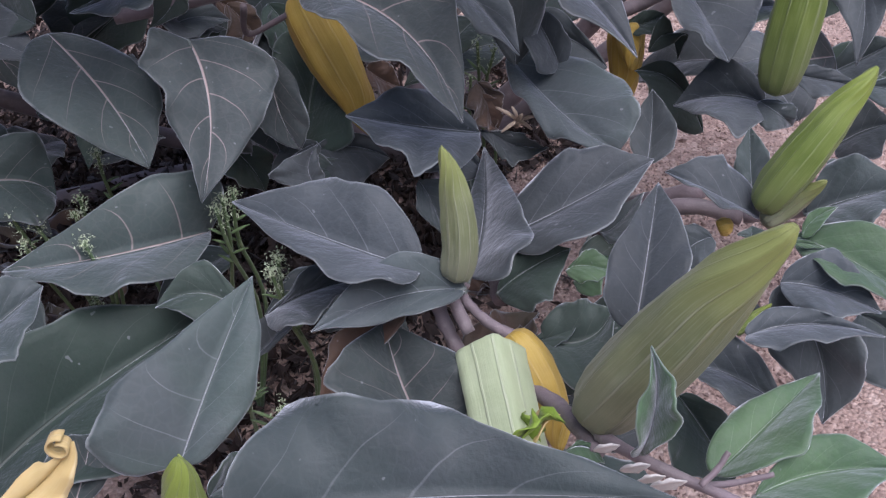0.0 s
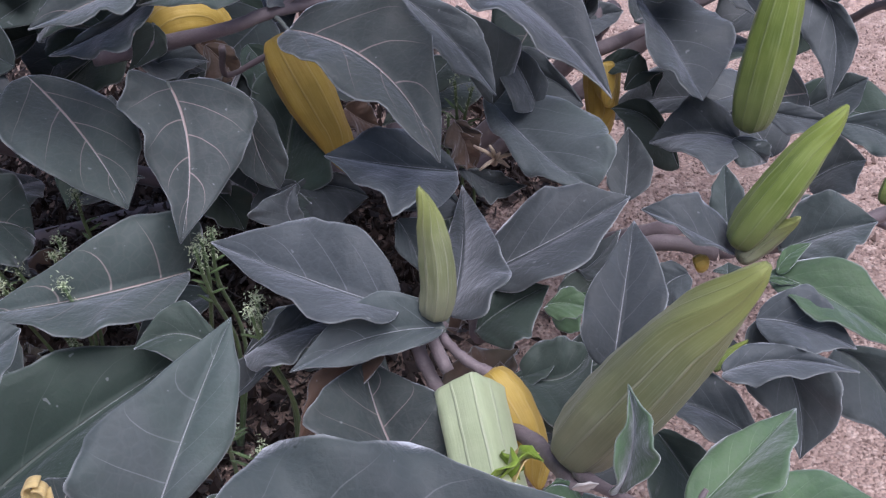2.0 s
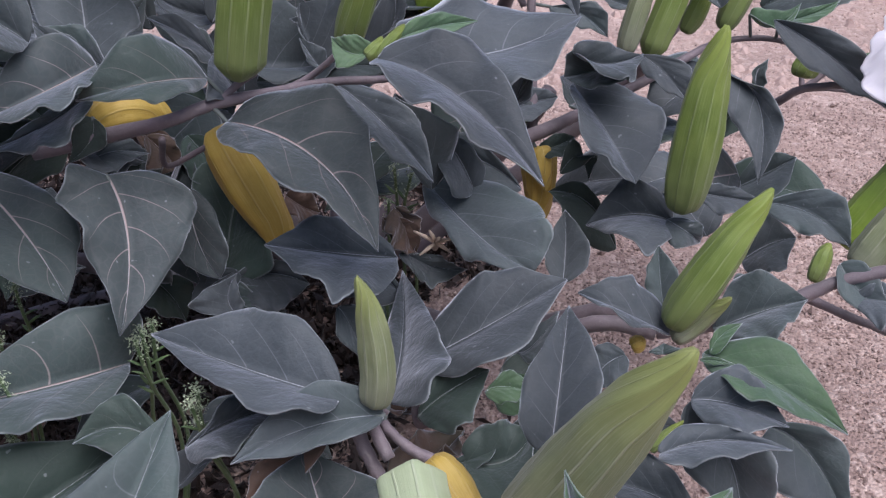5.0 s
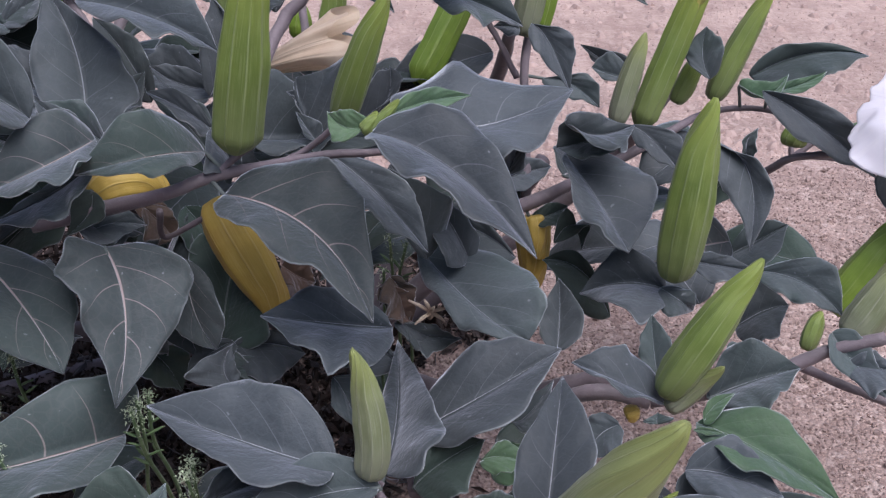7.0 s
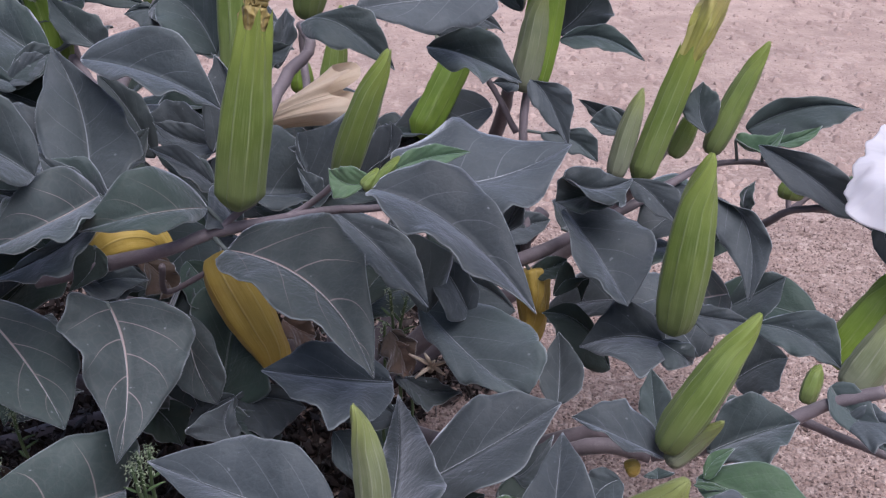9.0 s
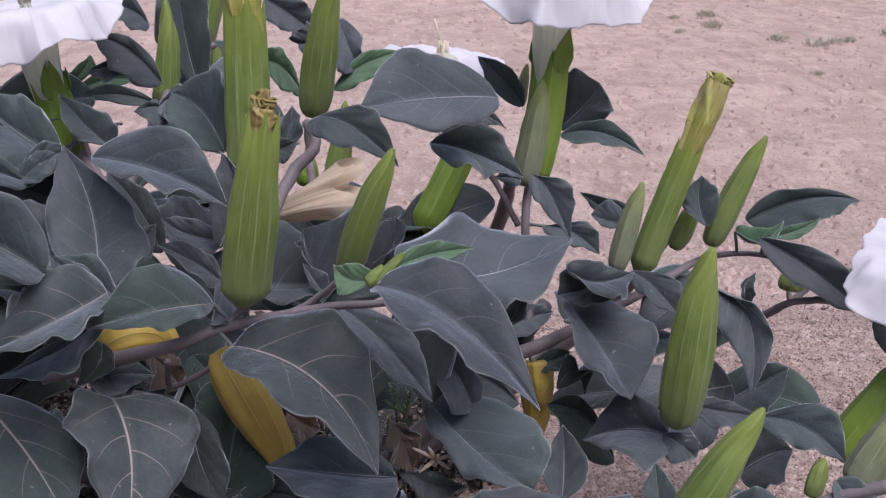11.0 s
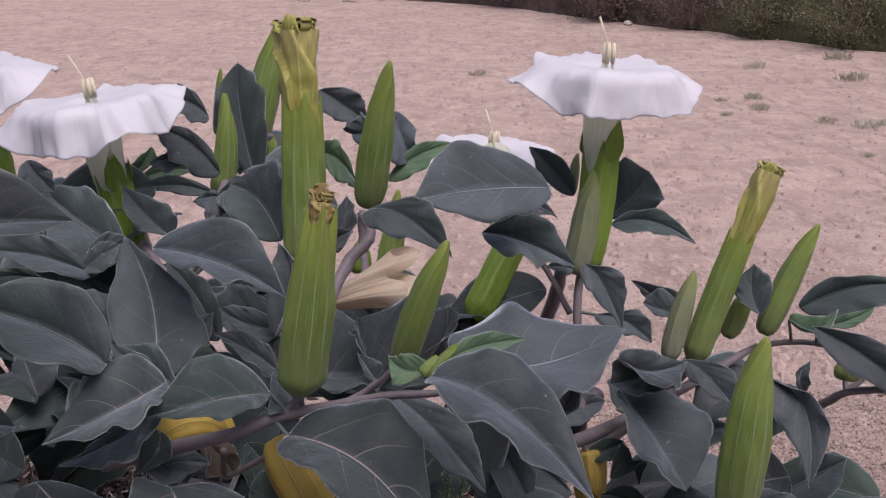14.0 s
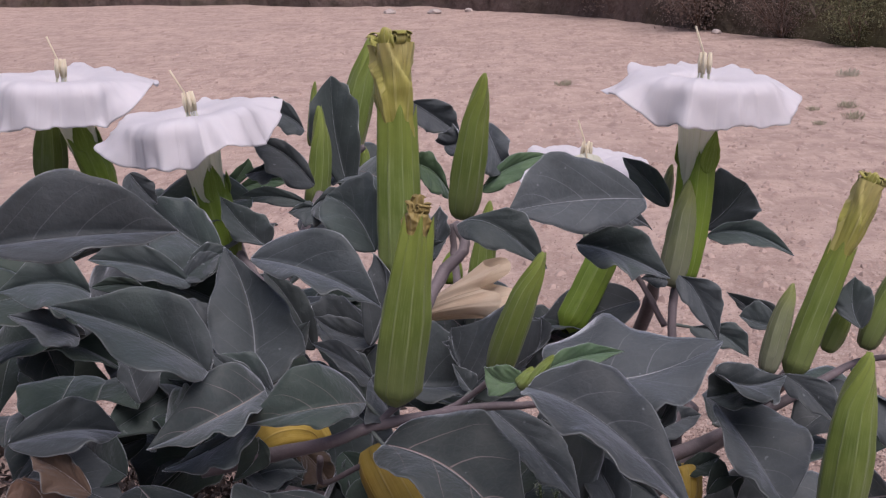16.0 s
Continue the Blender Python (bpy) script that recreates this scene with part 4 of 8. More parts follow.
leaf((-0.0701, 0.5397, 0.3027), (-0.0499, 0.5422, 0.3031), (-0.0296, 0.5401, 0.2970), (-0.0513, 0.5451, 0.3115), (-0.0498, 0.5123, 0.2960))
leaf((0.0194, 0.5128, 0.3288), (-0.0100, 0.5144, 0.3312), (-0.0496, 0.5067, 0.3421), (-0.0065, 0.4578, 0.3400), (-0.0158, 0.5234, 0.3499))
leaf((0.0217, 0.5201, 0.3019), (0.0019, 0.5353, 0.3071), (-0.0198, 0.5334, 0.3046), (-0.0042, 0.5062, 0.3069), (0.0049, 0.5383, 0.3160))
leaf((0.0283, 0.5734, 0.2944), (0.0382, 0.5697, 0.2889), (0.0618, 0.5670, 0.2878), (0.0478, 0.5691, 0.2949), (0.0375, 0.5523, 0.2860))
leaf((0.0217, 0.5744, 0.2957), (0.0316, 0.5724, 0.2930), (0.0481, 0.5666, 0.2850), (0.0380, 0.5710, 0.2957), (0.0313, 0.5614, 0.2899))
leaf((-0.0934, 0.4200, 0.2774), (-0.1131, 0.4255, 0.2903), (-0.1360, 0.4171, 0.2883), (-0.1145, 0.4080, 0.2872), (-0.1114, 0.4324, 0.3037), LEAF_OLD_SHADED)
leaf((-0.0824, 0.4073, 0.2911), (-0.0656, 0.4237, 0.2917), (-0.0397, 0.4378, 0.2895), (-0.0600, 0.4296, 0.3041), (-0.0614, 0.3885, 0.3015))
leaf((-0.0949, 0.4152, 0.2564), (-0.0816, 0.4258, 0.2655), (-0.0790, 0.4348, 0.2760), (-0.0945, 0.4231, 0.2713), (-0.0757, 0.4240, 0.2670))
leaf((-0.1055, 0.5657, 0.2968), (-0.1142, 0.5797, 0.3258), (-0.0975, 0.5983, 0.3590), (-0.1116, 0.5313, 0.3130), (-0.0848, 0.5789, 0.3298))
leaf((-0.0775, 0.5493, 0.3008), (-0.0728, 0.5878, 0.3289), (-0.0593, 0.6050, 0.3630), (-0.0963, 0.5766, 0.3415), (-0.0445, 0.5442, 0.3233), LEAF_OLD_SHADED)
leaf((-0.0988, 0.5388, 0.3297), (-0.0931, 0.5330, 0.3173), (-0.0863, 0.5269, 0.3049), (-0.0819, 0.5365, 0.3275), (-0.1096, 0.5262, 0.3246), LEAF_PINK)
leaf((-0.1207, 0.5426, 0.3028), (-0.1086, 0.5397, 0.2936), (-0.0996, 0.5326, 0.2794), (-0.0955, 0.5407, 0.3003), (-0.1156, 0.5228, 0.2930), LEAF_OLD_SHADED)
leaf((0.1014, 0.6297, 0.3082), (0.0718, 0.6419, 0.3252), (0.0300, 0.6475, 0.3302), (0.0601, 0.6191, 0.3172), (0.0712, 0.6450, 0.3387))
leaf((-0.0128, 0.4916, 0.3125), (-0.0070, 0.4870, 0.3051), (0.0017, 0.4757, 0.2882), (0.0046, 0.4870, 0.3120), (-0.0112, 0.4744, 0.3030))
leaf((0.1302, 0.4467, 0.3084), (0.1198, 0.4455, 0.3026), (0.1145, 0.4400, 0.2930), (0.1252, 0.4311, 0.3029), (0.1167, 0.4507, 0.3123))
leaf((0.0422, 0.4256, 0.2585), (0.0561, 0.4282, 0.2635), (0.0685, 0.4324, 0.2708), (0.0560, 0.4303, 0.2672), (0.0568, 0.4196, 0.2635), LEAF_OLD_SHADED)
leaf((0.0279, 0.4579, 0.2652), (0.0424, 0.4643, 0.2749), (0.0654, 0.4693, 0.2856), (0.0394, 0.4696, 0.2854), (0.0493, 0.4380, 0.2735), LEAF_OLD_SHADED)
leaf((0.0491, 0.4269, 0.2609), (0.0712, 0.4251, 0.2625), (0.0849, 0.4341, 0.2766), (0.0655, 0.4359, 0.2787), (0.0693, 0.3833, 0.2637), LEAF_OLD_SHADED)
leaf((0.0626, 0.4076, 0.2411), (0.0407, 0.4128, 0.2438), (0.0491, 0.4233, 0.2567), (0.0321, 0.4131, 0.2509), (0.0623, 0.4149, 0.2567), LEAF_OLD_SHADED)
leaf((0.1116, 0.3945, 0.2533), (0.1237, 0.3797, 0.2418), (0.1352, 0.3610, 0.2277), (0.1331, 0.3808, 0.2518), (0.1039, 0.3585, 0.2452), LEAF_OLD_SHADED)
leaf((0.0488, 0.3194, 0.2925), (0.0567, 0.3203, 0.2947), (0.0643, 0.3148, 0.2908), (0.0555, 0.3216, 0.2966), (0.0522, 0.3086, 0.2942), LEAF_YOUNG)
leaf((0.0714, 0.4906, 0.2477), (0.0790, 0.4954, 0.2557), (0.0911, 0.4968, 0.2604), (0.0774, 0.4975, 0.2598), (0.0829, 0.4730, 0.2534), LEAF_YOUNG)
leaf((-0.0836, 0.2758, 0.3145), (-0.0759, 0.2896, 0.3113), (-0.0654, 0.3035, 0.3082), (-0.0780, 0.2858, 0.3241), (-0.0687, 0.2740, 0.3193), LEAF_OLD_SHADED)
leaf((-0.2572, 0.5137, 0.2951), (-0.2306, 0.5243, 0.2921), (-0.2142, 0.5243, 0.2811), (-0.2283, 0.5351, 0.3178), (-0.2196, 0.4922, 0.2840), LEAF_PINK)
leaf((-0.1615, 0.3346, 0.2421), (-0.1581, 0.3479, 0.2527), (-0.1595, 0.3656, 0.2560), (-0.1725, 0.3461, 0.2651), (-0.1453, 0.3472, 0.2535), LEAF_PINK)
leaf((-0.0657, 0.5300, 0.4011), (-0.0194, 0.4981, 0.3938), (0.0088, 0.4490, 0.3700), (-0.0058, 0.5225, 0.4175), (-0.0414, 0.4789, 0.3978), LEAF_PINK, wide=.40, blunt=.45, wave=.10)
leaf((0.0105, 0.5084, 0.4419), (0.0479, 0.4833, 0.4326), (0.0826, 0.4365, 0.4084), (0.0567, 0.5022, 0.4515), (0.0291, 0.4531, 0.4425), wide=.42, wave=.10)
leaf((0.0239, 0.5975, 0.4156), (0.0720, 0.5883, 0.4141), (0.1274, 0.6083, 0.4284), (0.0596, 0.6367, 0.4304), (0.0818, 0.5471, 0.4089), wide=.45, wave=.11)
leaf((0.0200, 0.5176, 0.4481), (0.0396, 0.5284, 0.4507), (0.0607, 0.5278, 0.4535), (0.0353, 0.5272, 0.4577), (0.0375, 0.5164, 0.4479), LEAF_YOUNG)
leaf((0.0095, 0.5161, 0.4438), (-0.0016, 0.5155, 0.4424), (-0.0111, 0.5181, 0.4500), (-0.0065, 0.5085, 0.4370), (-0.0022, 0.5157, 0.4518), LEAF_YOUNG)
leaf((0.1347, 0.6589, 0.3678), (0.1499, 0.6145, 0.3526), (0.1584, 0.5685, 0.3419), (0.1837, 0.6271, 0.3623), (0.1348, 0.5905, 0.3573), wide=.40, wave=.09)
leaf((0.1877, 0.5810, 0.3084), (0.1648, 0.5888, 0.3107), (0.1363, 0.5910, 0.3025), (0.1599, 0.5386, 0.3163), (0.1647, 0.5962, 0.3326))
leaf((0.1813, 0.5744, 0.3142), (0.1887, 0.5602, 0.3142), (0.1993, 0.5631, 0.3045), (0.1969, 0.5612, 0.3191), (0.1791, 0.5480, 0.3109))
leaf((0.1695, 0.6466, 0.3883), (0.1487, 0.6483, 0.3804), (0.1277, 0.6503, 0.3751), (0.1484, 0.6191, 0.3809), (0.1359, 0.6521, 0.3963))
leaf((0.1314, 0.6458, 0.3931), (0.1485, 0.6402, 0.3874), (0.1753, 0.6463, 0.3913), (0.1486, 0.6449, 0.4006), (0.1551, 0.6043, 0.3904))
leaf((0.1844, 0.6923, 0.3737), (0.1963, 0.6761, 0.3685), (0.2101, 0.6551, 0.3548), (0.2109, 0.6686, 0.3751), (0.1884, 0.6651, 0.3651))
leaf((0.2338, 0.6659, 0.3717), (0.2551, 0.6508, 0.3536), (0.2476, 0.6128, 0.3174), (0.2634, 0.6384, 0.3587), (0.2323, 0.6455, 0.3524))
leaf((0.2699, 0.7082, 0.2657), (0.2891, 0.7070, 0.2773), (0.3089, 0.7054, 0.2903), (0.2849, 0.7123, 0.2899), (0.2817, 0.6698, 0.2718))
leaf((0.2389, 0.5724, 0.3251), (0.2592, 0.5529, 0.3274), (0.2745, 0.5281, 0.3186), (0.2697, 0.5515, 0.3427), (0.2484, 0.5401, 0.3237))
leaf((0.2530, 0.4940, 0.3288), (0.2625, 0.4823, 0.3181), (0.2787, 0.4643, 0.3047), (0.2675, 0.4847, 0.3305), (0.2514, 0.4776, 0.3181))
leaf((0.2597, 0.4817, 0.3150), (0.2700, 0.4778, 0.3172), (0.2824, 0.4711, 0.3176), (0.2701, 0.4814, 0.3255), (0.2632, 0.4539, 0.3160))
leaf((0.1884, 0.4864, 0.2949), (0.2100, 0.4854, 0.3056), (0.2338, 0.4816, 0.3154), (0.2047, 0.4958, 0.3252), (0.2046, 0.4525, 0.3107))
leaf((0.2052, 0.6040, 0.3172), (0.2231, 0.5974, 0.3162), (0.2455, 0.5889, 0.3161), (0.2230, 0.6000, 0.3236), (0.2182, 0.5797, 0.3140))
leaf((0.2436, 0.6083, 0.2641), (0.2609, 0.6087, 0.2760), (0.2759, 0.6056, 0.2815), (0.2540, 0.6170, 0.2925), (0.2546, 0.5772, 0.2721))
leaf((0.1623, 0.6143, 0.2718), (0.1455, 0.6320, 0.2961), (0.1204, 0.6396, 0.3012), (0.1315, 0.6130, 0.2903), (0.1489, 0.6328, 0.3038), LEAF_OLD_SHADED)
leaf((0.1248, 0.6259, 0.3203), (0.1356, 0.6289, 0.3306), (0.1422, 0.6213, 0.3181), (0.1319, 0.6321, 0.3411), (0.1453, 0.6235, 0.3329), LEAF_OLD_SHADED)
leaf((0.1138, 0.6522, 0.3240), (0.1266, 0.6519, 0.3279), (0.1376, 0.6525, 0.3335), (0.1248, 0.6543, 0.3350), (0.1265, 0.6389, 0.3260), LEAF_OLD_SHADED)
leaf((0.0418, 0.5924, 0.3281), (0.0365, 0.5856, 0.3541), (0.0203, 0.5796, 0.3930), (0.0246, 0.5752, 0.3631), (0.0565, 0.5893, 0.3665))
leaf((0.0674, 0.5923, 0.3274), (0.0578, 0.6023, 0.3455), (0.0445, 0.6105, 0.3609), (0.0492, 0.5759, 0.3402), (0.0709, 0.5968, 0.3478))
leaf((0.0669, 0.5826, 0.3094), (0.0841, 0.5858, 0.3187), (0.1042, 0.5817, 0.3165), (0.0808, 0.5892, 0.3286), (0.0820, 0.5662, 0.3143))
leaf((-0.0025, 0.5857, 0.3768), (0.0105, 0.5948, 0.3724), (0.0237, 0.5939, 0.3707), (0.0075, 0.5961, 0.3863), (0.0071, 0.5870, 0.3724))
leaf((0.0923, 0.6658, 0.3469), (0.1135, 0.6839, 0.3447), (0.1304, 0.6829, 0.3489), (0.1110, 0.6821, 0.3557), (0.1106, 0.6615, 0.3422))
leaf((0.1042, 0.6873, 0.3496), (0.0983, 0.6820, 0.3355), (0.1093, 0.6743, 0.3220), (0.1128, 0.6776, 0.3412), (0.0905, 0.6828, 0.3436))
leaf((-0.0759, 0.5432, 0.4195), (-0.0992, 0.5106, 0.4303), (-0.1343, 0.5098, 0.4221), (-0.0902, 0.4988, 0.4268), (-0.1023, 0.5229, 0.4511), LEAF_PINK)
leaf((-0.0766, 0.5759, 0.4202), (-0.0683, 0.5630, 0.4119), (-0.0591, 0.5591, 0.3998), (-0.0618, 0.5651, 0.4208), (-0.0738, 0.5345, 0.4142))
leaf((-0.1290, 0.5367, 0.4301), (-0.1458, 0.5090, 0.4281), (-0.1782, 0.4836, 0.4210), (-0.1329, 0.4791, 0.4328), (-0.1520, 0.5151, 0.4508), LEAF_PINK, wide=.45)
leaf((-0.1314, 0.5314, 0.4184), (-0.1542, 0.5193, 0.4055), (-0.1798, 0.5072, 0.3978), (-0.1400, 0.4949, 0.4073), (-0.1562, 0.5190, 0.4104))
leaf((-0.1251, 0.5460, 0.4232), (-0.1394, 0.5557, 0.4292), (-0.1590, 0.5555, 0.4436), (-0.1469, 0.5383, 0.4299), (-0.1378, 0.5564, 0.4429))
leaf((-0.1461, 0.5491, 0.3665), (-0.1323, 0.5467, 0.3775), (-0.1135, 0.5592, 0.3709), (-0.1296, 0.5529, 0.3846), (-0.1278, 0.5351, 0.3713))
leaf((-0.1365, 0.5440, 0.3987), (-0.1382, 0.5387, 0.3881), (-0.1494, 0.5312, 0.3789), (-0.1287, 0.5358, 0.3892), (-0.1457, 0.5374, 0.3954), LEAF_OLD_SHADED)
leaf((-0.1452, 0.5827, 0.4173), (-0.1545, 0.6235, 0.4481), (-0.1734, 0.6486, 0.4797), (-0.1732, 0.5968, 0.4471), (-0.1193, 0.5982, 0.4409), wide=.4)
leaf((-0.1561, 0.6193, 0.4051), (-0.1467, 0.6536, 0.4029), (-0.1260, 0.6653, 0.4239), (-0.1439, 0.6507, 0.4219), (-0.1309, 0.6432, 0.4064))
leaf((-0.0827, 0.5988, 0.3978), (-0.0946, 0.6030, 0.4136), (-0.1138, 0.6059, 0.4315), (-0.1000, 0.5962, 0.4129), (-0.0828, 0.6045, 0.4231))
leaf((-0.1694, 0.6347, 0.4277), (-0.1905, 0.6282, 0.4269), (-0.2221, 0.6308, 0.4333), (-0.1690, 0.5690, 0.4279), (-0.1913, 0.6333, 0.4506))
leaf((-0.1602, 0.5916, 0.4225), (-0.1795, 0.5892, 0.4319), (-0.2007, 0.5865, 0.4445), (-0.1789, 0.5650, 0.4327), (-0.1788, 0.5907, 0.4396))
leaf((-0.0918, 0.6959, 0.4019), (-0.1145, 0.6945, 0.4085), (-0.1383, 0.6927, 0.4170), (-0.1065, 0.6594, 0.4037), (-0.1128, 0.6984, 0.4317))
leaf((-0.0912, 0.6389, 0.3927), (-0.0440, 0.6421, 0.3868), (-0.0093, 0.6460, 0.3920), (-0.0490, 0.6500, 0.4277), (-0.0363, 0.6245, 0.3863))
leaf((-0.0208, 0.6246, 0.3932), (-0.0289, 0.6279, 0.4030), (-0.0331, 0.6366, 0.4283), (-0.0349, 0.6301, 0.4183), (0.0058, 0.6319, 0.4431))
leaf((-0.0028, 0.6635, 0.3814), (0.0191, 0.6696, 0.3978), (0.0233, 0.6776, 0.4213), (0.0124, 0.6729, 0.4156), (0.0282, 0.6689, 0.4092))
leaf((-0.0235, 0.6418, 0.3828), (-0.0025, 0.6442, 0.3870), (0.0254, 0.6433, 0.3849), (-0.0023, 0.6454, 0.3940), (-0.0026, 0.6314, 0.3828))
leaf((-0.0198, 0.5688, 0.4152), (-0.0242, 0.5708, 0.4211), (-0.0300, 0.5737, 0.4299), (-0.0256, 0.5655, 0.4199), (-0.0164, 0.5699, 0.4246))
leaf((-0.0905, 0.5363, 0.3612), (-0.0865, 0.5237, 0.3368), (-0.0750, 0.5141, 0.3175), (-0.0705, 0.5167, 0.3404), (-0.0972, 0.5089, 0.3424), LEAF_PINK)
leaf((-0.0685, 0.5343, 0.3102), (-0.0823, 0.5288, 0.3049), (-0.0944, 0.5208, 0.2958), (-0.0718, 0.5171, 0.3047), (-0.0850, 0.5305, 0.3113))
leaf((-0.0425, 0.5243, 0.2896), (-0.0579, 0.5276, 0.2974), (-0.0747, 0.5262, 0.2989), (-0.0569, 0.5137, 0.2954), (-0.0577, 0.5297, 0.3027))
leaf((-0.1738, 0.5755, 0.3432), (-0.1827, 0.5461, 0.3378), (-0.1992, 0.5296, 0.3195), (-0.1659, 0.5394, 0.3375), (-0.1942, 0.5366, 0.3435))
leaf((-0.1396, 0.6527, 0.3423), (-0.1262, 0.6519, 0.3344), (-0.1126, 0.6492, 0.3233), (-0.1223, 0.6540, 0.3413), (-0.1278, 0.6389, 0.3327), LEAF_DRY)
leaf((-0.0460, 0.6102, 0.3174), (-0.0358, 0.6075, 0.3107), (-0.0255, 0.6062, 0.3071), (-0.0320, 0.6110, 0.3205), (-0.0384, 0.5880, 0.3097), LEAF_DRY, wave=.16)
leaf((0.0126, 0.5872, 0.3124), (0.0225, 0.5819, 0.3034), (0.0324, 0.5764, 0.2945), (0.0328, 0.5818, 0.3109), (0.0188, 0.5691, 0.3032), LEAF_DRY, wave=.16)
leaf((0.0195, 0.5903, 0.3183), (0.0261, 0.5852, 0.3092), (0.0289, 0.5748, 0.2916), (0.0345, 0.5837, 0.3137), (0.0155, 0.5668, 0.3084), LEAF_DRY, wave=.16)
leaf((0.0609, 0.4481, 0.2871), (0.0695, 0.4490, 0.2896), (0.0863, 0.4453, 0.2881), (0.0726, 0.4525, 0.2973), (0.0708, 0.4354, 0.2896), LEAF_YOUNG)
leaf((-0.0245, 0.4066, 0.2967), (-0.0374, 0.3936, 0.2822), (-0.0575, 0.3733, 0.2626), (-0.0216, 0.3953, 0.2909), (-0.0498, 0.3927, 0.2898), LEAF_DRY, wide=.4)
leaf((-0.1533, 0.6316, 0.4767), (-0.1090, 0.6083, 0.4731), (-0.0704, 0.5887, 0.4584), (-0.1019, 0.6155, 0.4976), (-0.1100, 0.5788, 0.4755))
leaf((-0.0842, 0.6933, 0.4624), (-0.0990, 0.7076, 0.4854), (-0.1169, 0.7075, 0.4977), (-0.1179, 0.6884, 0.4830), (-0.0848, 0.7071, 0.5095))
leaf((0.0893, 0.6766, 0.4987), (0.0470, 0.6569, 0.5033), (0.0028, 0.6321, 0.5030), (0.0473, 0.6360, 0.4888), (0.0283, 0.6610, 0.5318), wide=.52, blunt=.5)
leaf((-0.0273, 0.6248, 0.4973), (-0.0058, 0.6157, 0.4992), (0.0248, 0.6089, 0.4743), (0.0073, 0.6160, 0.5083), (-0.0090, 0.5996, 0.4903))
leaf((-0.0575, 0.7092, 0.5179), (-0.0433, 0.7088, 0.5104), (-0.0329, 0.7056, 0.4923), (-0.0463, 0.7091, 0.5251), (-0.0462, 0.6925, 0.5029), LEAF_YOUNG)
leaf((-0.0151, 0.7274, 0.4948), (0.0041, 0.7308, 0.5091), (0.0306, 0.7321, 0.5181), (0.0042, 0.7307, 0.5168), (0.0076, 0.7182, 0.5021), LEAF_YOUNG)
leaf((-0.0110, 0.7654, 0.5340), (-0.0034, 0.7426, 0.5185), (0.0039, 0.7398, 0.5035), (0.0044, 0.7415, 0.5262), (-0.0144, 0.7191, 0.5117))
leaf((-0.0802, 0.9921, 0.5189), (-0.0610, 0.9918, 0.5064), (-0.0367, 0.9903, 0.4888), (-0.0456, 0.9890, 0.5165), (-0.0698, 0.9696, 0.4976))
leaf((-0.0478, 0.9191, 0.4915), (-0.0338, 0.9206, 0.4958), (-0.0403, 0.9225, 0.5096), (-0.0519, 0.9155, 0.5015), (-0.0332, 0.8974, 0.4859))
leaf((0.0469, 0.6890, 0.4668), (0.0724, 0.6857, 0.4616), (0.1066, 0.6772, 0.4463), (0.0831, 0.6850, 0.4797), (0.0723, 0.6466, 0.4598))
leaf((0.0544, 0.7200, 0.4682), (0.0754, 0.7211, 0.4793), (0.0998, 0.7158, 0.4685), (0.0754, 0.7211, 0.4871), (0.0816, 0.7055, 0.4715))
leaf((0.1061, 0.6864, 0.4416), (0.0988, 0.6879, 0.4432), (0.0896, 0.6890, 0.4431), (0.0994, 0.6779, 0.4397), (0.0987, 0.6887, 0.4488))
leaf((0.1404, 0.7383, 0.4580), (0.1692, 0.7432, 0.4583), (0.1988, 0.7325, 0.4442), (0.1684, 0.7414, 0.4681), (0.1619, 0.7255, 0.4549))
leaf((0.1467, 0.7873, 0.4494), (0.1653, 0.7880, 0.4661), (0.1774, 0.7893, 0.4826), (0.1523, 0.7912, 0.4910), (0.1798, 0.7661, 0.4627))
leaf((0.1134, 0.6865, 0.4453), (0.1242, 0.6816, 0.4349), (0.1372, 0.6692, 0.4057), (0.1378, 0.6754, 0.4404), (0.1153, 0.6713, 0.4307))
leaf((0.1194, 0.7758, 0.4697), (0.1054, 0.7816, 0.4874), (0.0873, 0.7870, 0.5043), (0.0962, 0.7722, 0.4833), (0.1132, 0.7795, 0.4939))
leaf((0.1261, 0.7124, 0.4006), (0.1452, 0.7080, 0.3976), (0.1636, 0.6991, 0.3838), (0.1558, 0.7039, 0.4050), (0.1395, 0.6974, 0.3933))
leaf((0.1962, 0.7555, 0.3796), (0.1845, 0.7622, 0.3908), (0.1625, 0.7718, 0.4057), (0.1758, 0.7610, 0.3914), (0.1957, 0.7577, 0.3986))
leaf((0.1874, 0.7201, 0.3965), (0.1740, 0.7241, 0.3988), (0.1626, 0.7279, 0.4028), (0.1743, 0.7153, 0.3964), (0.1758, 0.7264, 0.4135))
leaf((0.3131, 0.8341, 0.3587), (0.3547, 0.8253, 0.3800), (0.3947, 0.8085, 0.3826), (0.3369, 0.8292, 0.3863), (0.3529, 0.7938, 0.3693))
leaf((0.2396, 0.7066, 0.4000), (0.2345, 0.7132, 0.4144), (0.2366, 0.7185, 0.4332), (0.2220, 0.7116, 0.4152), (0.2462, 0.7085, 0.4239))
leaf((0.2650, 0.6762, 0.4020), (0.2978, 0.6563, 0.3847), (0.3296, 0.6303, 0.3588), (0.3086, 0.6486, 0.3953), (0.2845, 0.6399, 0.3797))
leaf((0.2638, 0.7177, 0.3913), (0.2781, 0.7102, 0.3852), (0.2946, 0.7099, 0.4017), (0.2744, 0.7142, 0.3965), (0.2784, 0.6999, 0.3869), LEAF_YOUNG)
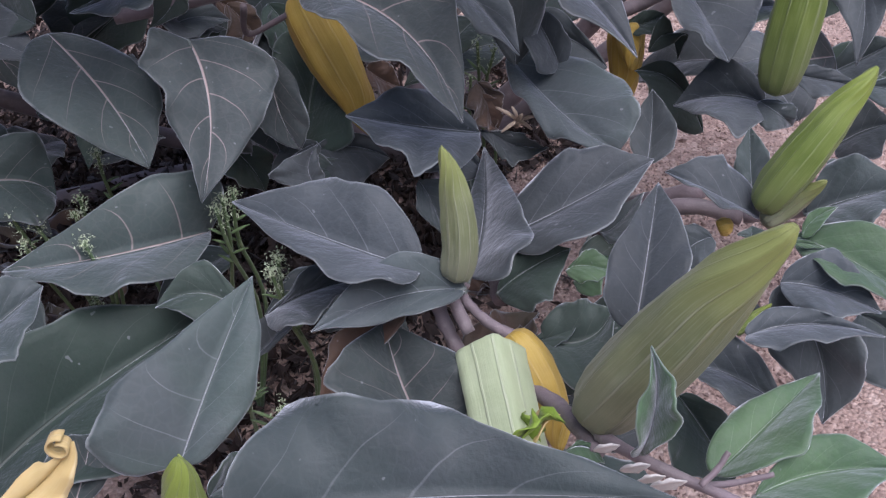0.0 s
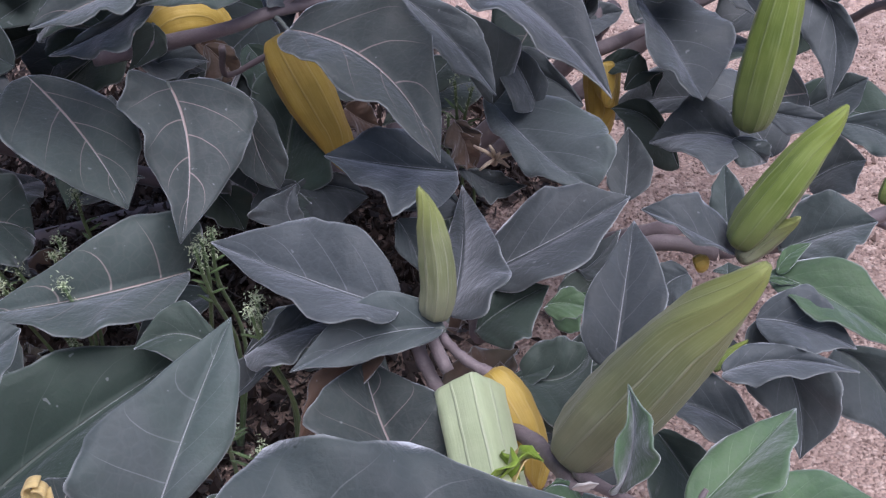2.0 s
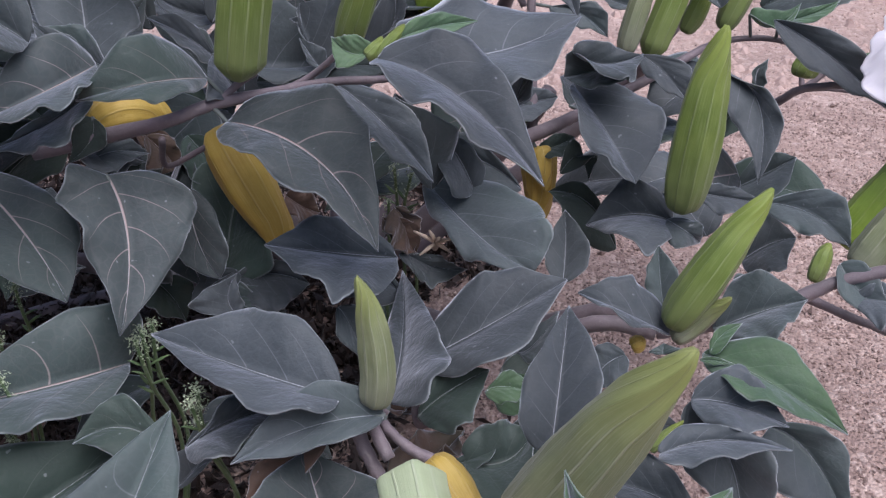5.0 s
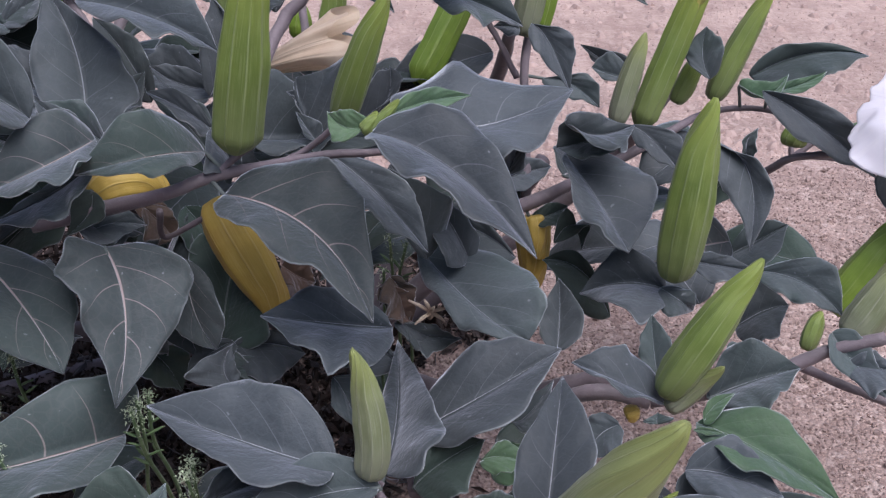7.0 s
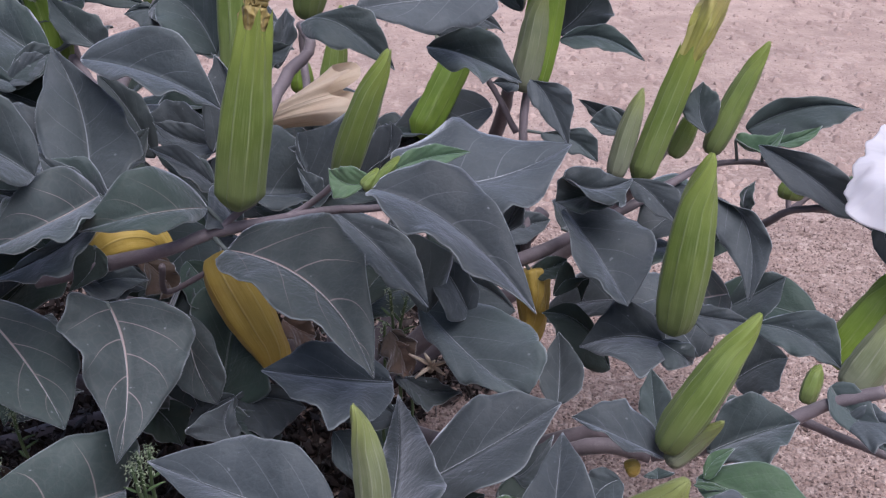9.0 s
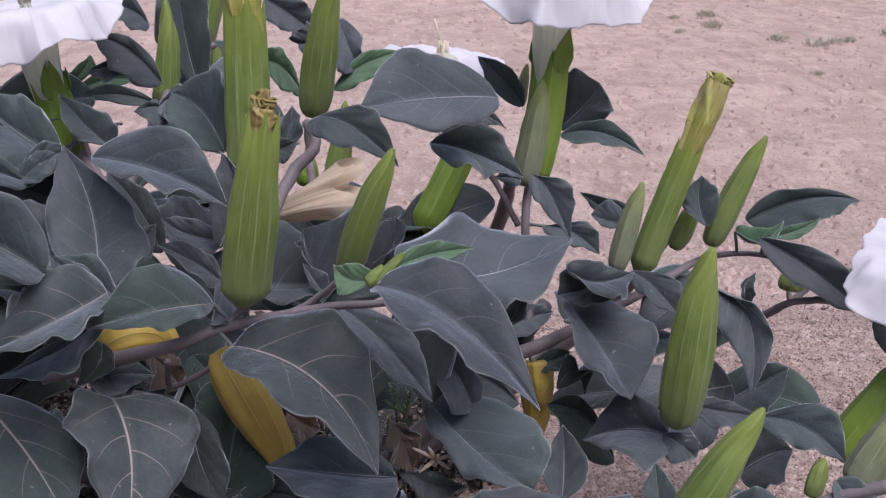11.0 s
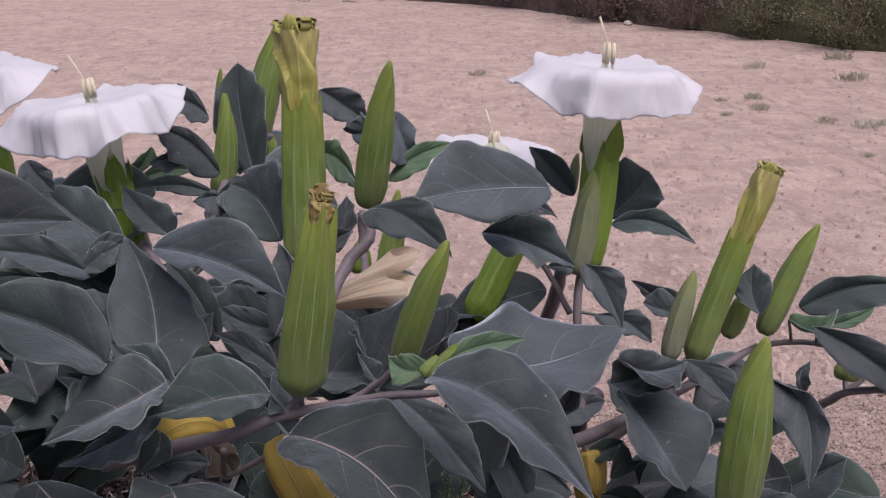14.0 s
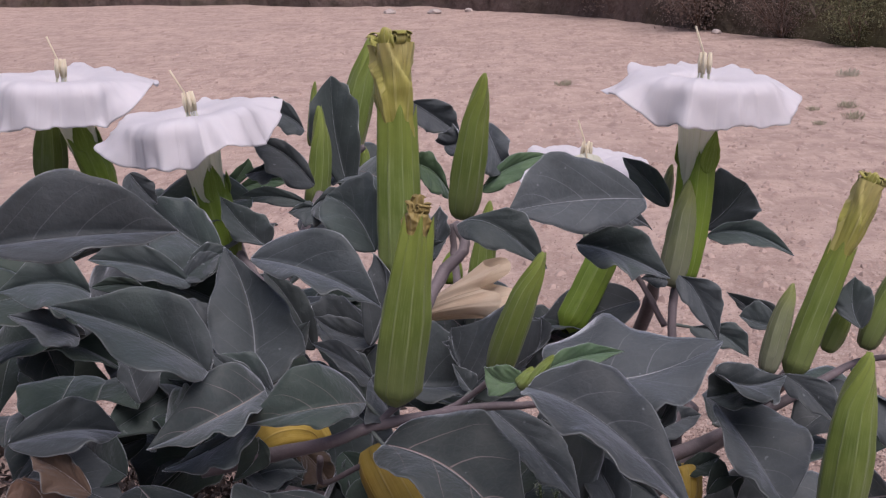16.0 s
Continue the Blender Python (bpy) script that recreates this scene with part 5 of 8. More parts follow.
leaf((0.2818, 0.7104, 0.3893), (0.2997, 0.7054, 0.3948), (0.3173, 0.7020, 0.4059), (0.2960, 0.7073, 0.3984), (0.3003, 0.6960, 0.3940), LEAF_YOUNG)
leaf((0.3346, 0.6312, 0.3662), (0.3368, 0.6241, 0.3535), (0.3414, 0.6126, 0.3350), (0.3424, 0.6225, 0.3619), (0.3276, 0.6243, 0.3537))
leaf((0.3183, 0.6669, 0.3759), (0.3346, 0.6602, 0.3781), (0.3561, 0.6464, 0.3711), (0.3343, 0.6617, 0.3856), (0.3315, 0.6431, 0.3732), LEAF_YOUNG)
leaf((0.2885, 0.7505, 0.3250), (0.2890, 0.7553, 0.3368), (0.2963, 0.7561, 0.3454), (0.2833, 0.7503, 0.3344), (0.2911, 0.7412, 0.3333))
leaf((-0.1284, 0.9130, 0.4511), (-0.1399, 0.9210, 0.5016), (-0.1419, 0.9276, 0.5512), (-0.1604, 0.9097, 0.5083), (-0.1201, 0.9212, 0.5245))
leaf((-0.1554, 0.8591, 0.5165), (-0.1711, 0.8581, 0.5297), (-0.2027, 0.8521, 0.5372), (-0.1688, 0.8415, 0.5195), (-0.1700, 0.8578, 0.5416))
leaf((-0.1456, 0.8331, 0.4779), (-0.1687, 0.8337, 0.5039), (-0.1919, 0.8302, 0.5132), (-0.1733, 0.8100, 0.4916), (-0.1600, 0.8339, 0.5080))
leaf((-0.1410, 0.8006, 0.4680), (-0.1718, 0.7966, 0.4778), (-0.2004, 0.7888, 0.4738), (-0.1709, 0.7898, 0.4731), (-0.1711, 0.7964, 0.4853))
leaf((-0.1316, 0.7913, 0.4659), (-0.1431, 0.7903, 0.4705), (-0.1587, 0.7865, 0.4675), (-0.1404, 0.7699, 0.4609), (-0.1428, 0.7904, 0.4746))
leaf((-0.1611, 0.8337, 0.4953), (-0.1812, 0.8288, 0.4922), (-0.1970, 0.8245, 0.4890), (-0.1783, 0.8118, 0.4851), (-0.1767, 0.8299, 0.4983))
leaf((-0.2181, 0.8370, 0.4738), (-0.2057, 0.8426, 0.4855), (-0.1991, 0.8466, 0.4976), (-0.2130, 0.8386, 0.4864), (-0.1968, 0.8408, 0.4857), LEAF_YOUNG)
leaf((-0.2193, 0.8560, 0.4652), (-0.1944, 0.8640, 0.4743), (-0.1694, 0.8691, 0.4729), (-0.1936, 0.8641, 0.4832), (-0.1928, 0.8536, 0.4676), LEAF_YOUNG)
leaf((-0.0854, 0.7331, 0.4554), (-0.0628, 0.7342, 0.4507), (-0.0397, 0.7378, 0.4573), (-0.0585, 0.7355, 0.4623), (-0.0578, 0.7154, 0.4460))
leaf((-0.0839, 0.6366, 0.4174), (-0.0731, 0.6500, 0.4527), (-0.0826, 0.6547, 0.4731), (-0.0861, 0.6453, 0.4544), (-0.0689, 0.6388, 0.4454))
leaf((-0.2028, 0.6442, 0.4572), (-0.1902, 0.6515, 0.4689), (-0.1713, 0.6582, 0.4738), (-0.1894, 0.6526, 0.4792), (-0.1815, 0.6411, 0.4630))
leaf((-0.1880, 0.6930, 0.4607), (-0.2102, 0.6907, 0.4766), (-0.2406, 0.7076, 0.4988), (-0.2119, 0.6469, 0.4707), (-0.2027, 0.6972, 0.4969))
leaf((-0.1661, 0.7396, 0.4551), (-0.1800, 0.7395, 0.4673), (-0.1967, 0.7407, 0.4907), (-0.1882, 0.7263, 0.4670), (-0.1645, 0.7401, 0.4748))
leaf((-0.2323, 0.4528, 0.5339), (-0.1898, 0.4611, 0.5366), (-0.1492, 0.4747, 0.5344), (-0.1946, 0.4632, 0.5665), (-0.1884, 0.4364, 0.5340))
leaf((-0.1518, 0.5119, 0.4505), (-0.1868, 0.5192, 0.4697), (-0.2292, 0.5090, 0.4880), (-0.1766, 0.4769, 0.4678), (-0.1685, 0.5231, 0.4900))
leaf((-0.2311, 0.5716, 0.4746), (-0.2502, 0.5664, 0.4831), (-0.2764, 0.5539, 0.4811), (-0.2340, 0.5233, 0.4781), (-0.2488, 0.5689, 0.5018))
leaf((-0.2293, 0.5441, 0.4581), (-0.2426, 0.5412, 0.4657), (-0.2631, 0.5350, 0.4745), (-0.2334, 0.5170, 0.4635), (-0.2421, 0.5429, 0.4746))
leaf((-0.2530, 0.4940, 0.4195), (-0.2261, 0.5071, 0.4209), (-0.2019, 0.5147, 0.4161), (-0.2256, 0.5112, 0.4378), (-0.2114, 0.4763, 0.4245))
leaf((-0.2048, 0.5587, 0.4138), (-0.2109, 0.5635, 0.4306), (-0.2140, 0.5670, 0.4427), (-0.2153, 0.5571, 0.4299), (-0.1935, 0.5646, 0.4333))
leaf((-0.1363, 0.5371, 0.4207), (-0.1451, 0.5410, 0.4355), (-0.1582, 0.5430, 0.4495), (-0.1489, 0.5303, 0.4335), (-0.1358, 0.5414, 0.4385))
leaf((-0.1951, 0.6447, 0.4579), (-0.2240, 0.6394, 0.4708), (-0.2534, 0.6306, 0.4775), (-0.2110, 0.6180, 0.4664), (-0.2230, 0.6409, 0.4848))
leaf((-0.2016, 0.6430, 0.4585), (-0.1884, 0.6495, 0.4673), (-0.1783, 0.6539, 0.4732), (-0.1913, 0.6493, 0.4747), (-0.1829, 0.6399, 0.4628))
leaf((-0.2347, 0.7083, 0.4997), (-0.2213, 0.7083, 0.4820), (-0.1969, 0.7069, 0.4505), (-0.2055, 0.7067, 0.4822), (-0.2338, 0.6729, 0.4762))
leaf((-0.2416, 0.6887, 0.5193), (-0.2353, 0.6888, 0.5098), (-0.2255, 0.6894, 0.4982), (-0.2277, 0.6894, 0.5133), (-0.2409, 0.6710, 0.5065))
leaf((-0.2205, 0.6554, 0.4474), (-0.2368, 0.6521, 0.4544), (-0.2590, 0.6441, 0.4554), (-0.2335, 0.6400, 0.4489), (-0.2395, 0.6512, 0.4602), LEAF_OLD_SHADED)
leaf((-0.1240, 0.6649, 0.4044), (-0.1382, 0.6723, 0.4330), (-0.1556, 0.6756, 0.4553), (-0.1501, 0.6574, 0.4306), (-0.1268, 0.6722, 0.4367))
leaf((-0.0819, 0.6539, 0.4156), (-0.1031, 0.6526, 0.4202), (-0.1206, 0.6537, 0.4314), (-0.0974, 0.6344, 0.4156), (-0.1028, 0.6547, 0.4308))
leaf((-0.0752, 0.5884, 0.4117), (-0.0914, 0.5914, 0.4248), (-0.1122, 0.5922, 0.4360), (-0.0866, 0.5773, 0.4199), (-0.0911, 0.5933, 0.4345))
leaf((0.0200, 0.7001, 0.4133), (0.0120, 0.6926, 0.3920), (0.0210, 0.6826, 0.3675), (0.0269, 0.6858, 0.3944), (0.0079, 0.6766, 0.3902))
leaf((-0.2473, 0.4889, 0.4033), (-0.2370, 0.4889, 0.3938), (-0.2334, 0.4822, 0.3785), (-0.2256, 0.4899, 0.3963), (-0.2446, 0.4735, 0.3960), LEAF_DRY, wave=.16)
leaf((-0.2074, 0.4800, 0.3983), (-0.2203, 0.4807, 0.4103), (-0.2352, 0.4789, 0.4205), (-0.2228, 0.4651, 0.4093), (-0.2178, 0.4838, 0.4179), LEAF_DRY, wave=.16)
leaf((-0.1001, 0.6061, 0.3604), (-0.0864, 0.6002, 0.3444), (-0.0727, 0.5921, 0.3258), (-0.0723, 0.6001, 0.3518), (-0.0977, 0.5824, 0.3463), LEAF_OLD_SHADED)
leaf((-0.1458, 0.5383, 0.3802), (-0.1351, 0.5600, 0.3726), (-0.1163, 0.5603, 0.3652), (-0.1309, 0.5589, 0.3836), (-0.1276, 0.5371, 0.3704))
leaf((-0.1271, 0.6205, 0.3537), (-0.1167, 0.6175, 0.3435), (-0.1096, 0.6138, 0.3337), (-0.1094, 0.6192, 0.3503), (-0.1205, 0.5975, 0.3423), LEAF_DRY, wave=.16)
leaf((-0.1025, 0.7919, 0.4632), (-0.1270, 0.7917, 0.4767), (-0.1436, 0.7862, 0.4654), (-0.1240, 0.7647, 0.4620), (-0.1183, 0.7924, 0.4849))
leaf((-0.0125, 0.5979, 0.3943), (0.0140, 0.5689, 0.3815), (0.0394, 0.5305, 0.3642), (0.0275, 0.5688, 0.3907), (0.0038, 0.5474, 0.3839), wave=.10)
leaf((-0.0518, 0.7585, 0.4348), (-0.0486, 0.7644, 0.4540), (-0.0449, 0.7705, 0.4743), (-0.0574, 0.7547, 0.4547), (-0.0383, 0.7551, 0.4603))
leaf((-0.1670, 0.7548, 0.4648), (-0.1825, 0.7580, 0.4715), (-0.2009, 0.7586, 0.4693), (-0.1819, 0.7499, 0.4791), (-0.1784, 0.7447, 0.4636))
leaf((-0.2231, 0.6511, 0.3908), (-0.1988, 0.6463, 0.3808), (-0.1789, 0.6385, 0.3606), (-0.1881, 0.6382, 0.3907), (-0.2029, 0.6344, 0.3755), wave=.10)
leaf((0.0804, 0.5841, 0.3775), (0.0889, 0.5867, 0.3876), (0.0959, 0.5919, 0.4053), (0.0803, 0.5794, 0.3958), (0.0959, 0.5778, 0.3942))
leaf((0.0223, 0.6611, 0.3621), (0.0326, 0.6506, 0.3429), (0.0444, 0.6342, 0.3124), (0.0250, 0.6387, 0.3406), (0.0481, 0.6371, 0.3408), wave=.10)
bud((0.0053, 0.3987, 0.3183), (0.0069, 0.4060, 0.3458), (-0.0010, 0.4145, 0.3780), 0.0082, CALYX_GREY)
bud((0.0611, 0.3353, 0.2964), (0.0856, 0.3225, 0.3488), (0.1142, 0.3084, 0.4104), 0.0166, CALYX_GREY)
bud((0.1545, 0.4578, 0.3175), (0.1745, 0.4601, 0.3526), (0.1995, 0.4690, 0.3880), 0.0107, CALYX)
bud((0.1558, 0.4536, 0.3120), (0.1683, 0.4555, 0.3216), (0.1802, 0.4497, 0.3391), 0.0060, CALYX_GREY)
bud((0.1276, 0.3795, 0.3041), (0.1334, 0.3814, 0.3089), (0.1427, 0.3843, 0.3166), 0.0029, CALYX, lobes=False)
bud((0.1860, 0.5666, 0.3241), (0.1918, 0.5694, 0.3794), (0.1999, 0.5773, 0.4331), 0.0139, CALYX)
bud((-0.0051, 0.5441, 0.4335), (0.0061, 0.5358, 0.4701), (0.0207, 0.5352, 0.5049), 0.0086, CALYX)
bud((0.1724, 0.6836, 0.3773), (0.1814, 0.6924, 0.4063), (0.1911, 0.6994, 0.4347), 0.0078, CALYX_GREY)
bud((0.2469, 0.7194, 0.3805), (0.2644, 0.7265, 0.4178), (0.2839, 0.7311, 0.4569), 0.0092, CALYX)
bud((0.2223, 0.7255, 0.3767), (0.2323, 0.7297, 0.3964), (0.2364, 0.7325, 0.4081), 0.0075, CALYX)
bud((-0.0263, 0.6742, 0.4886), (-0.0196, 0.6734, 0.5313), (-0.0111, 0.6708, 0.5806), 0.0106, CALYX)
bud((-0.1550, 0.8773, 0.4503), (-0.1495, 0.8848, 0.4807), (-0.1471, 0.8936, 0.5309), 0.0103, CALYX)
bud((-0.1639, 0.9356, 0.4900), (-0.1612, 0.9405, 0.5174), (-0.1588, 0.9445, 0.5448), 0.0044, CALYX, lobes=False)
bud((-0.1399, 0.9576, 0.4760), (-0.1263, 0.9665, 0.5181), (-0.1130, 0.9748, 0.5786), 0.0151, CALYX)
bud((-0.1250, 0.9564, 0.4588), (-0.1226, 0.9591, 0.4706), (-0.1206, 0.9619, 0.4847), 0.0070, CALYX)
bud((0.1119, 0.7135, 0.4292), (0.1200, 0.7219, 0.4626), (0.1260, 0.7296, 0.4988), 0.0101, CALYX_GREY)
bud((0.1228, 0.8146, 0.4605), (0.1250, 0.8181, 0.4772), (0.1280, 0.8207, 0.4918), 0.0043, CALYX_GREY, lobes=False)
bud((-0.3583, 0.8428, 0.4781), (-0.3578, 0.8489, 0.5086), (-0.3573, 0.8540, 0.5391), 0.0134, CALYX)
bud((-0.0195, 0.8639, 0.3854), (-0.0168, 0.8692, 0.4030), (-0.0110, 0.8819, 0.4516), 0.0111, CALYX)
bud((-0.0434, 0.8822, 0.3803), (-0.0430, 0.8863, 0.3937), (-0.0413, 0.8902, 0.4071), 0.0094, CALYX_FRESH)
bud((0.2686, 0.5050, 0.3180), (0.2829, 0.5090, 0.3366), (0.2997, 0.5168, 0.3669), 0.0119, CALYX_GREY)
bud((0.2844, 0.5635, 0.3014), (0.3030, 0.5680, 0.3255), (0.3239, 0.5745, 0.3593), 0.0130, CALYX_FRESH)
bud((0.2477, 0.5093, 0.3088), (0.2526, 0.5142, 0.3202), (0.2559, 0.5179, 0.3288), 0.0053, CALYX, lobes=False)
bud((0.0053, 0.5149, 0.4405), (0.0095, 0.5161, 0.4438), (0.0139, 0.5182, 0.4495), 0.0039, CALYX, lobes=False)
bud((0.0094, 0.5143, 0.4391), (0.0166, 0.5172, 0.4468), (0.0246, 0.5200, 0.4551), 0.0034, CALYX, lobes=False)
bud((0.2964, 0.6915, 0.3561), (0.3003, 0.6938, 0.3656), (0.3077, 0.6948, 0.3755), 0.0091, CALYX)
bud((-0.0871, 0.2561, 0.2987), (-0.0827, 0.2445, 0.3411), (-0.0817, 0.2440, 0.3683), 0.0083, CALYX)
bud((0.0302, 0.3986, 0.2875), (0.0454, 0.3811, 0.2692), (0.0527, 0.3612, 0.2496), 0.0110, CALYX_YELLOW, "withered yellow ribbed calyx", "withered_bud", False)
bud((0.1375, 0.4646, 0.3011), (0.1415, 0.4646, 0.3029), (0.1454, 0.4645, 0.3046), 0.0047, CALYX_YELLOW, "withered yellow ribbed calyx", "withered_bud", False)
bud((-0.0775, 0.5784, 0.3742), (-0.0600, 0.5574, 0.3493), (-0.0359, 0.5474, 0.3066), 0.0148, CALYX_YELLOW, "withered yellow ribbed calyx", "withered_bud", False)
bud((-0.1413, 0.5596, 0.3861), (-0.1217, 0.5673, 0.3927), (-0.0982, 0.5687, 0.3847), 0.0122, CALYX_YELLOW, "withered yellow ribbed calyx", "withered_bud", False)
bud((0.1186, 0.6714, 0.3189), (0.1181, 0.6631, 0.3018), (0.1170, 0.6452, 0.2684), 0.0122, CALYX_YELLOW, "withered yellow ribbed calyx", "withered_bud", False)
bud((0.1154, 0.6543, 0.3266), (0.1167, 0.6493, 0.3170), (0.1176, 0.6407, 0.3012), 0.0080, CALYX_YELLOW, "withered yellow ribbed calyx", "withered_bud", False)
flower((0.1183, 0.7271, 0.4273), (0.1329, 0.7452, 0.5067), (0.1379, 0.7536, 0.5715), (0.07, 0.0, 1), 0.0131, 0.0670, 1.75, 3, turn=3.14)
flower((-0.2010, 0.7559, 0.4382), (-0.2092, 0.7660, 0.4861), (-0.2216, 0.7732, 0.5503), (-0.12, 0.0, 1), 0.0125, 0.0690, 1.65, 5, turn=3.3)
flower((-0.3141, 0.8373, 0.4740), (-0.3264, 0.8402, 0.5118), (-0.3392, 0.8421, 0.5688), (0.05, 0.0, 1), 0.0126, 0.0740, 1.6, 8, turn=0.5)
flower((0.0431, 0.7384, 0.3892), (0.0831, 0.7976, 0.4478), (0.0675, 0.8715, 0.4910), (0.10, -0.05, 1), 0.0118, 0.0600, 1.0, 11, turn=0.2)
flower((0.3215, 0.5281, 0.3640), (0.3170, 0.5452, 0.3941), (0.3409, 0.5674, 0.4307), (-0.25, -0.1, 1), 0.0116, 0.0640, 1.9, 13, turn=3.1)
wilted_flower((-0.0672, 0.6668, 0.4490), (-0.0670, 0.6808, 0.5012), (-0.0670, 0.6901, 0.5487), (-0.0691, 0.6960, 0.5978), 0.0141, "spent flower with limp yellow-green twisted corolla")
wilted_flower((-0.0592, 0.5337, 0.4228), (-0.0517, 0.5324, 0.4736), (-0.0452, 0.5350, 0.5158), (-0.0438, 0.5376, 0.5258), 0.0140, "ribbed green calyx with a brown rolled withered tip", 1.5, WILTED_BROWN, 0.0, 0.45)
wilted_flower((0.1916, 0.6977, 0.3691), (0.2096, 0.7089, 0.4123), (0.2249, 0.7163, 0.4503), (0.2439, 0.7220, 0.4968), 0.0102, "spent flower with limp yellow-green twisted corolla")
leaf((-0.1529, 0.4973, 0.2528), (-0.1880, 0.4995, 0.2531), (-0.2210, 0.5013, 0.2411), (-0.1834, 0.4783, 0.2599), (-0.1807, 0.5204, 0.2588), LEAF_PINK)
leaf((0.0182, 0.6770, 0.2098), (0.0204, 0.6507, 0.1986), (0.0234, 0.6300, 0.1790), (0.0399, 0.6537, 0.2077), (-0.0008, 0.6524, 0.2027), LEAF_OLD_SHADED)
leaf((-0.0714, 0.5820, 0.2487), (-0.0727, 0.6083, 0.2418), (-0.0727, 0.6307, 0.2261), (-0.0929, 0.6035, 0.2454), (-0.0534, 0.6067, 0.2499), LEAF_PINK)
leaf((-0.2608, 0.5271, 0.2215), (-0.2424, 0.4996, 0.2200), (-0.2201, 0.4778, 0.2090), (-0.2325, 0.5119, 0.2378), (-0.2639, 0.4923, 0.2126))
leaf((-0.0650, 0.5019, 0.2327), (-0.0429, 0.4804, 0.2396), (-0.0178, 0.4616, 0.2359), (-0.0351, 0.5002, 0.2517), (-0.0626, 0.4665, 0.2355), LEAF_PINK)
leaf((-0.2603, 0.6376, 0.2708), (-0.2371, 0.6517, 0.2764), (-0.2171, 0.6707, 0.2741), (-0.2480, 0.6559, 0.2884), (-0.2322, 0.6369, 0.2703), LEAF_OLD_SHADED)
leaf((-0.2048, 0.7230, 0.3156), (-0.2308, 0.6935, 0.3012), (-0.2552, 0.6722, 0.2745), (-0.2026, 0.6780, 0.3022), (-0.2505, 0.7123, 0.3185), LEAF_OLD_SHADED)
leaf((-0.2399, 0.5689, 0.3513), (-0.2568, 0.5849, 0.3525), (-0.2725, 0.6007, 0.3456), (-0.2658, 0.5695, 0.3551), (-0.2423, 0.5942, 0.3579))
leaf((-0.3085, 0.6417, 0.2663), (-0.2956, 0.6046, 0.2483), (-0.2816, 0.5769, 0.2182), (-0.2710, 0.6133, 0.2654), (-0.3265, 0.6011, 0.2508), LEAF_OLD_SHADED)
leaf((-0.2850, 0.5778, 0.3576), (-0.2508, 0.5628, 0.3598), (-0.2162, 0.5526, 0.3496), (-0.2495, 0.5834, 0.3737), (-0.2661, 0.5433, 0.3579))
leaf((-0.1275, 0.5524, 0.2223), (-0.1487, 0.5337, 0.2202), (-0.1681, 0.5167, 0.2084), (-0.1331, 0.5225, 0.2257), (-0.1578, 0.5506, 0.2256))
leaf((-0.1343, 0.7837, 0.2857), (-0.1052, 0.7531, 0.2880), (-0.0755, 0.7258, 0.2756), (-0.0908, 0.7775, 0.3005), (-0.1320, 0.7376, 0.2897))
leaf((-0.3238, 0.6567, 0.2009), (-0.2921, 0.6357, 0.2011), (-0.2610, 0.6181, 0.1883), (-0.2869, 0.6553, 0.2116), (-0.3094, 0.6212, 0.2040))
leaf((-0.2452, 0.7495, 0.3035), (-0.2447, 0.7058, 0.3075), (-0.2460, 0.6636, 0.2962), (-0.2188, 0.7139, 0.3120), (-0.2692, 0.7139, 0.3173), LEAF_PINK)
leaf((-0.2943, 0.6041, 0.2535), (-0.2859, 0.5798, 0.2420), (-0.2788, 0.5609, 0.2222), (-0.2689, 0.5876, 0.2494), (-0.3048, 0.5760, 0.2477))
leaf((-0.3057, 0.6493, 0.3451), (-0.2765, 0.6257, 0.3292), (-0.2512, 0.6096, 0.3017), (-0.2626, 0.6444, 0.3444), (-0.2982, 0.6085, 0.3325), LEAF_PINK)
leaf((0.0389, 0.7205, 0.2819), (0.0075, 0.6920, 0.2858), (-0.0256, 0.6673, 0.2752), (0.0315, 0.6761, 0.2856), (-0.0024, 0.7154, 0.2995), LEAF_OLD_SHADED)
leaf((0.0211, 0.6967, 0.3100), (0.0067, 0.6745, 0.3044), (-0.0073, 0.6563, 0.2903), (0.0221, 0.6694, 0.3070), (-0.0033, 0.6843, 0.3130), LEAF_OLD_SHADED)
leaf((-0.2861, 0.6027, 0.2420), (-0.2722, 0.6407, 0.2418), (-0.2634, 0.6777, 0.2283), (-0.2930, 0.6411, 0.2561), (-0.2516, 0.6259, 0.2414), LEAF_PINK)
leaf((-0.2127, 0.5827, 0.2677), (-0.1941, 0.6044, 0.2692), (-0.1770, 0.6258, 0.2607), (-0.2110, 0.6121, 0.2759), (-0.1830, 0.5883, 0.2723))
leaf((-0.1722, 0.6614, 0.2462), (-0.1583, 0.6393, 0.2403), (-0.1494, 0.6183, 0.2265), (-0.1471, 0.6519, 0.2397), (-0.1700, 0.6345, 0.2515), LEAF_PINK)
leaf((-0.1851, 0.7026, 0.2226), (-0.1560, 0.6858, 0.2218), (-0.1295, 0.6694, 0.2094), (-0.1498, 0.7076, 0.2262), (-0.1712, 0.6704, 0.2297), LEAF_OLD_SHADED)
leaf((-0.2072, 0.6229, 0.2883), (-0.2101, 0.5982, 0.2818), (-0.2125, 0.5774, 0.2671), (-0.1950, 0.5995, 0.2874), (-0.2245, 0.6030, 0.2873), LEAF_OLD_SHADED)
leaf((-0.0946, 0.6588, 0.2656), (-0.1155, 0.6499, 0.2594), (-0.1344, 0.6451, 0.2463), (-0.1050, 0.6363, 0.2585), (-0.1197, 0.6629, 0.2700), LEAF_PINK)
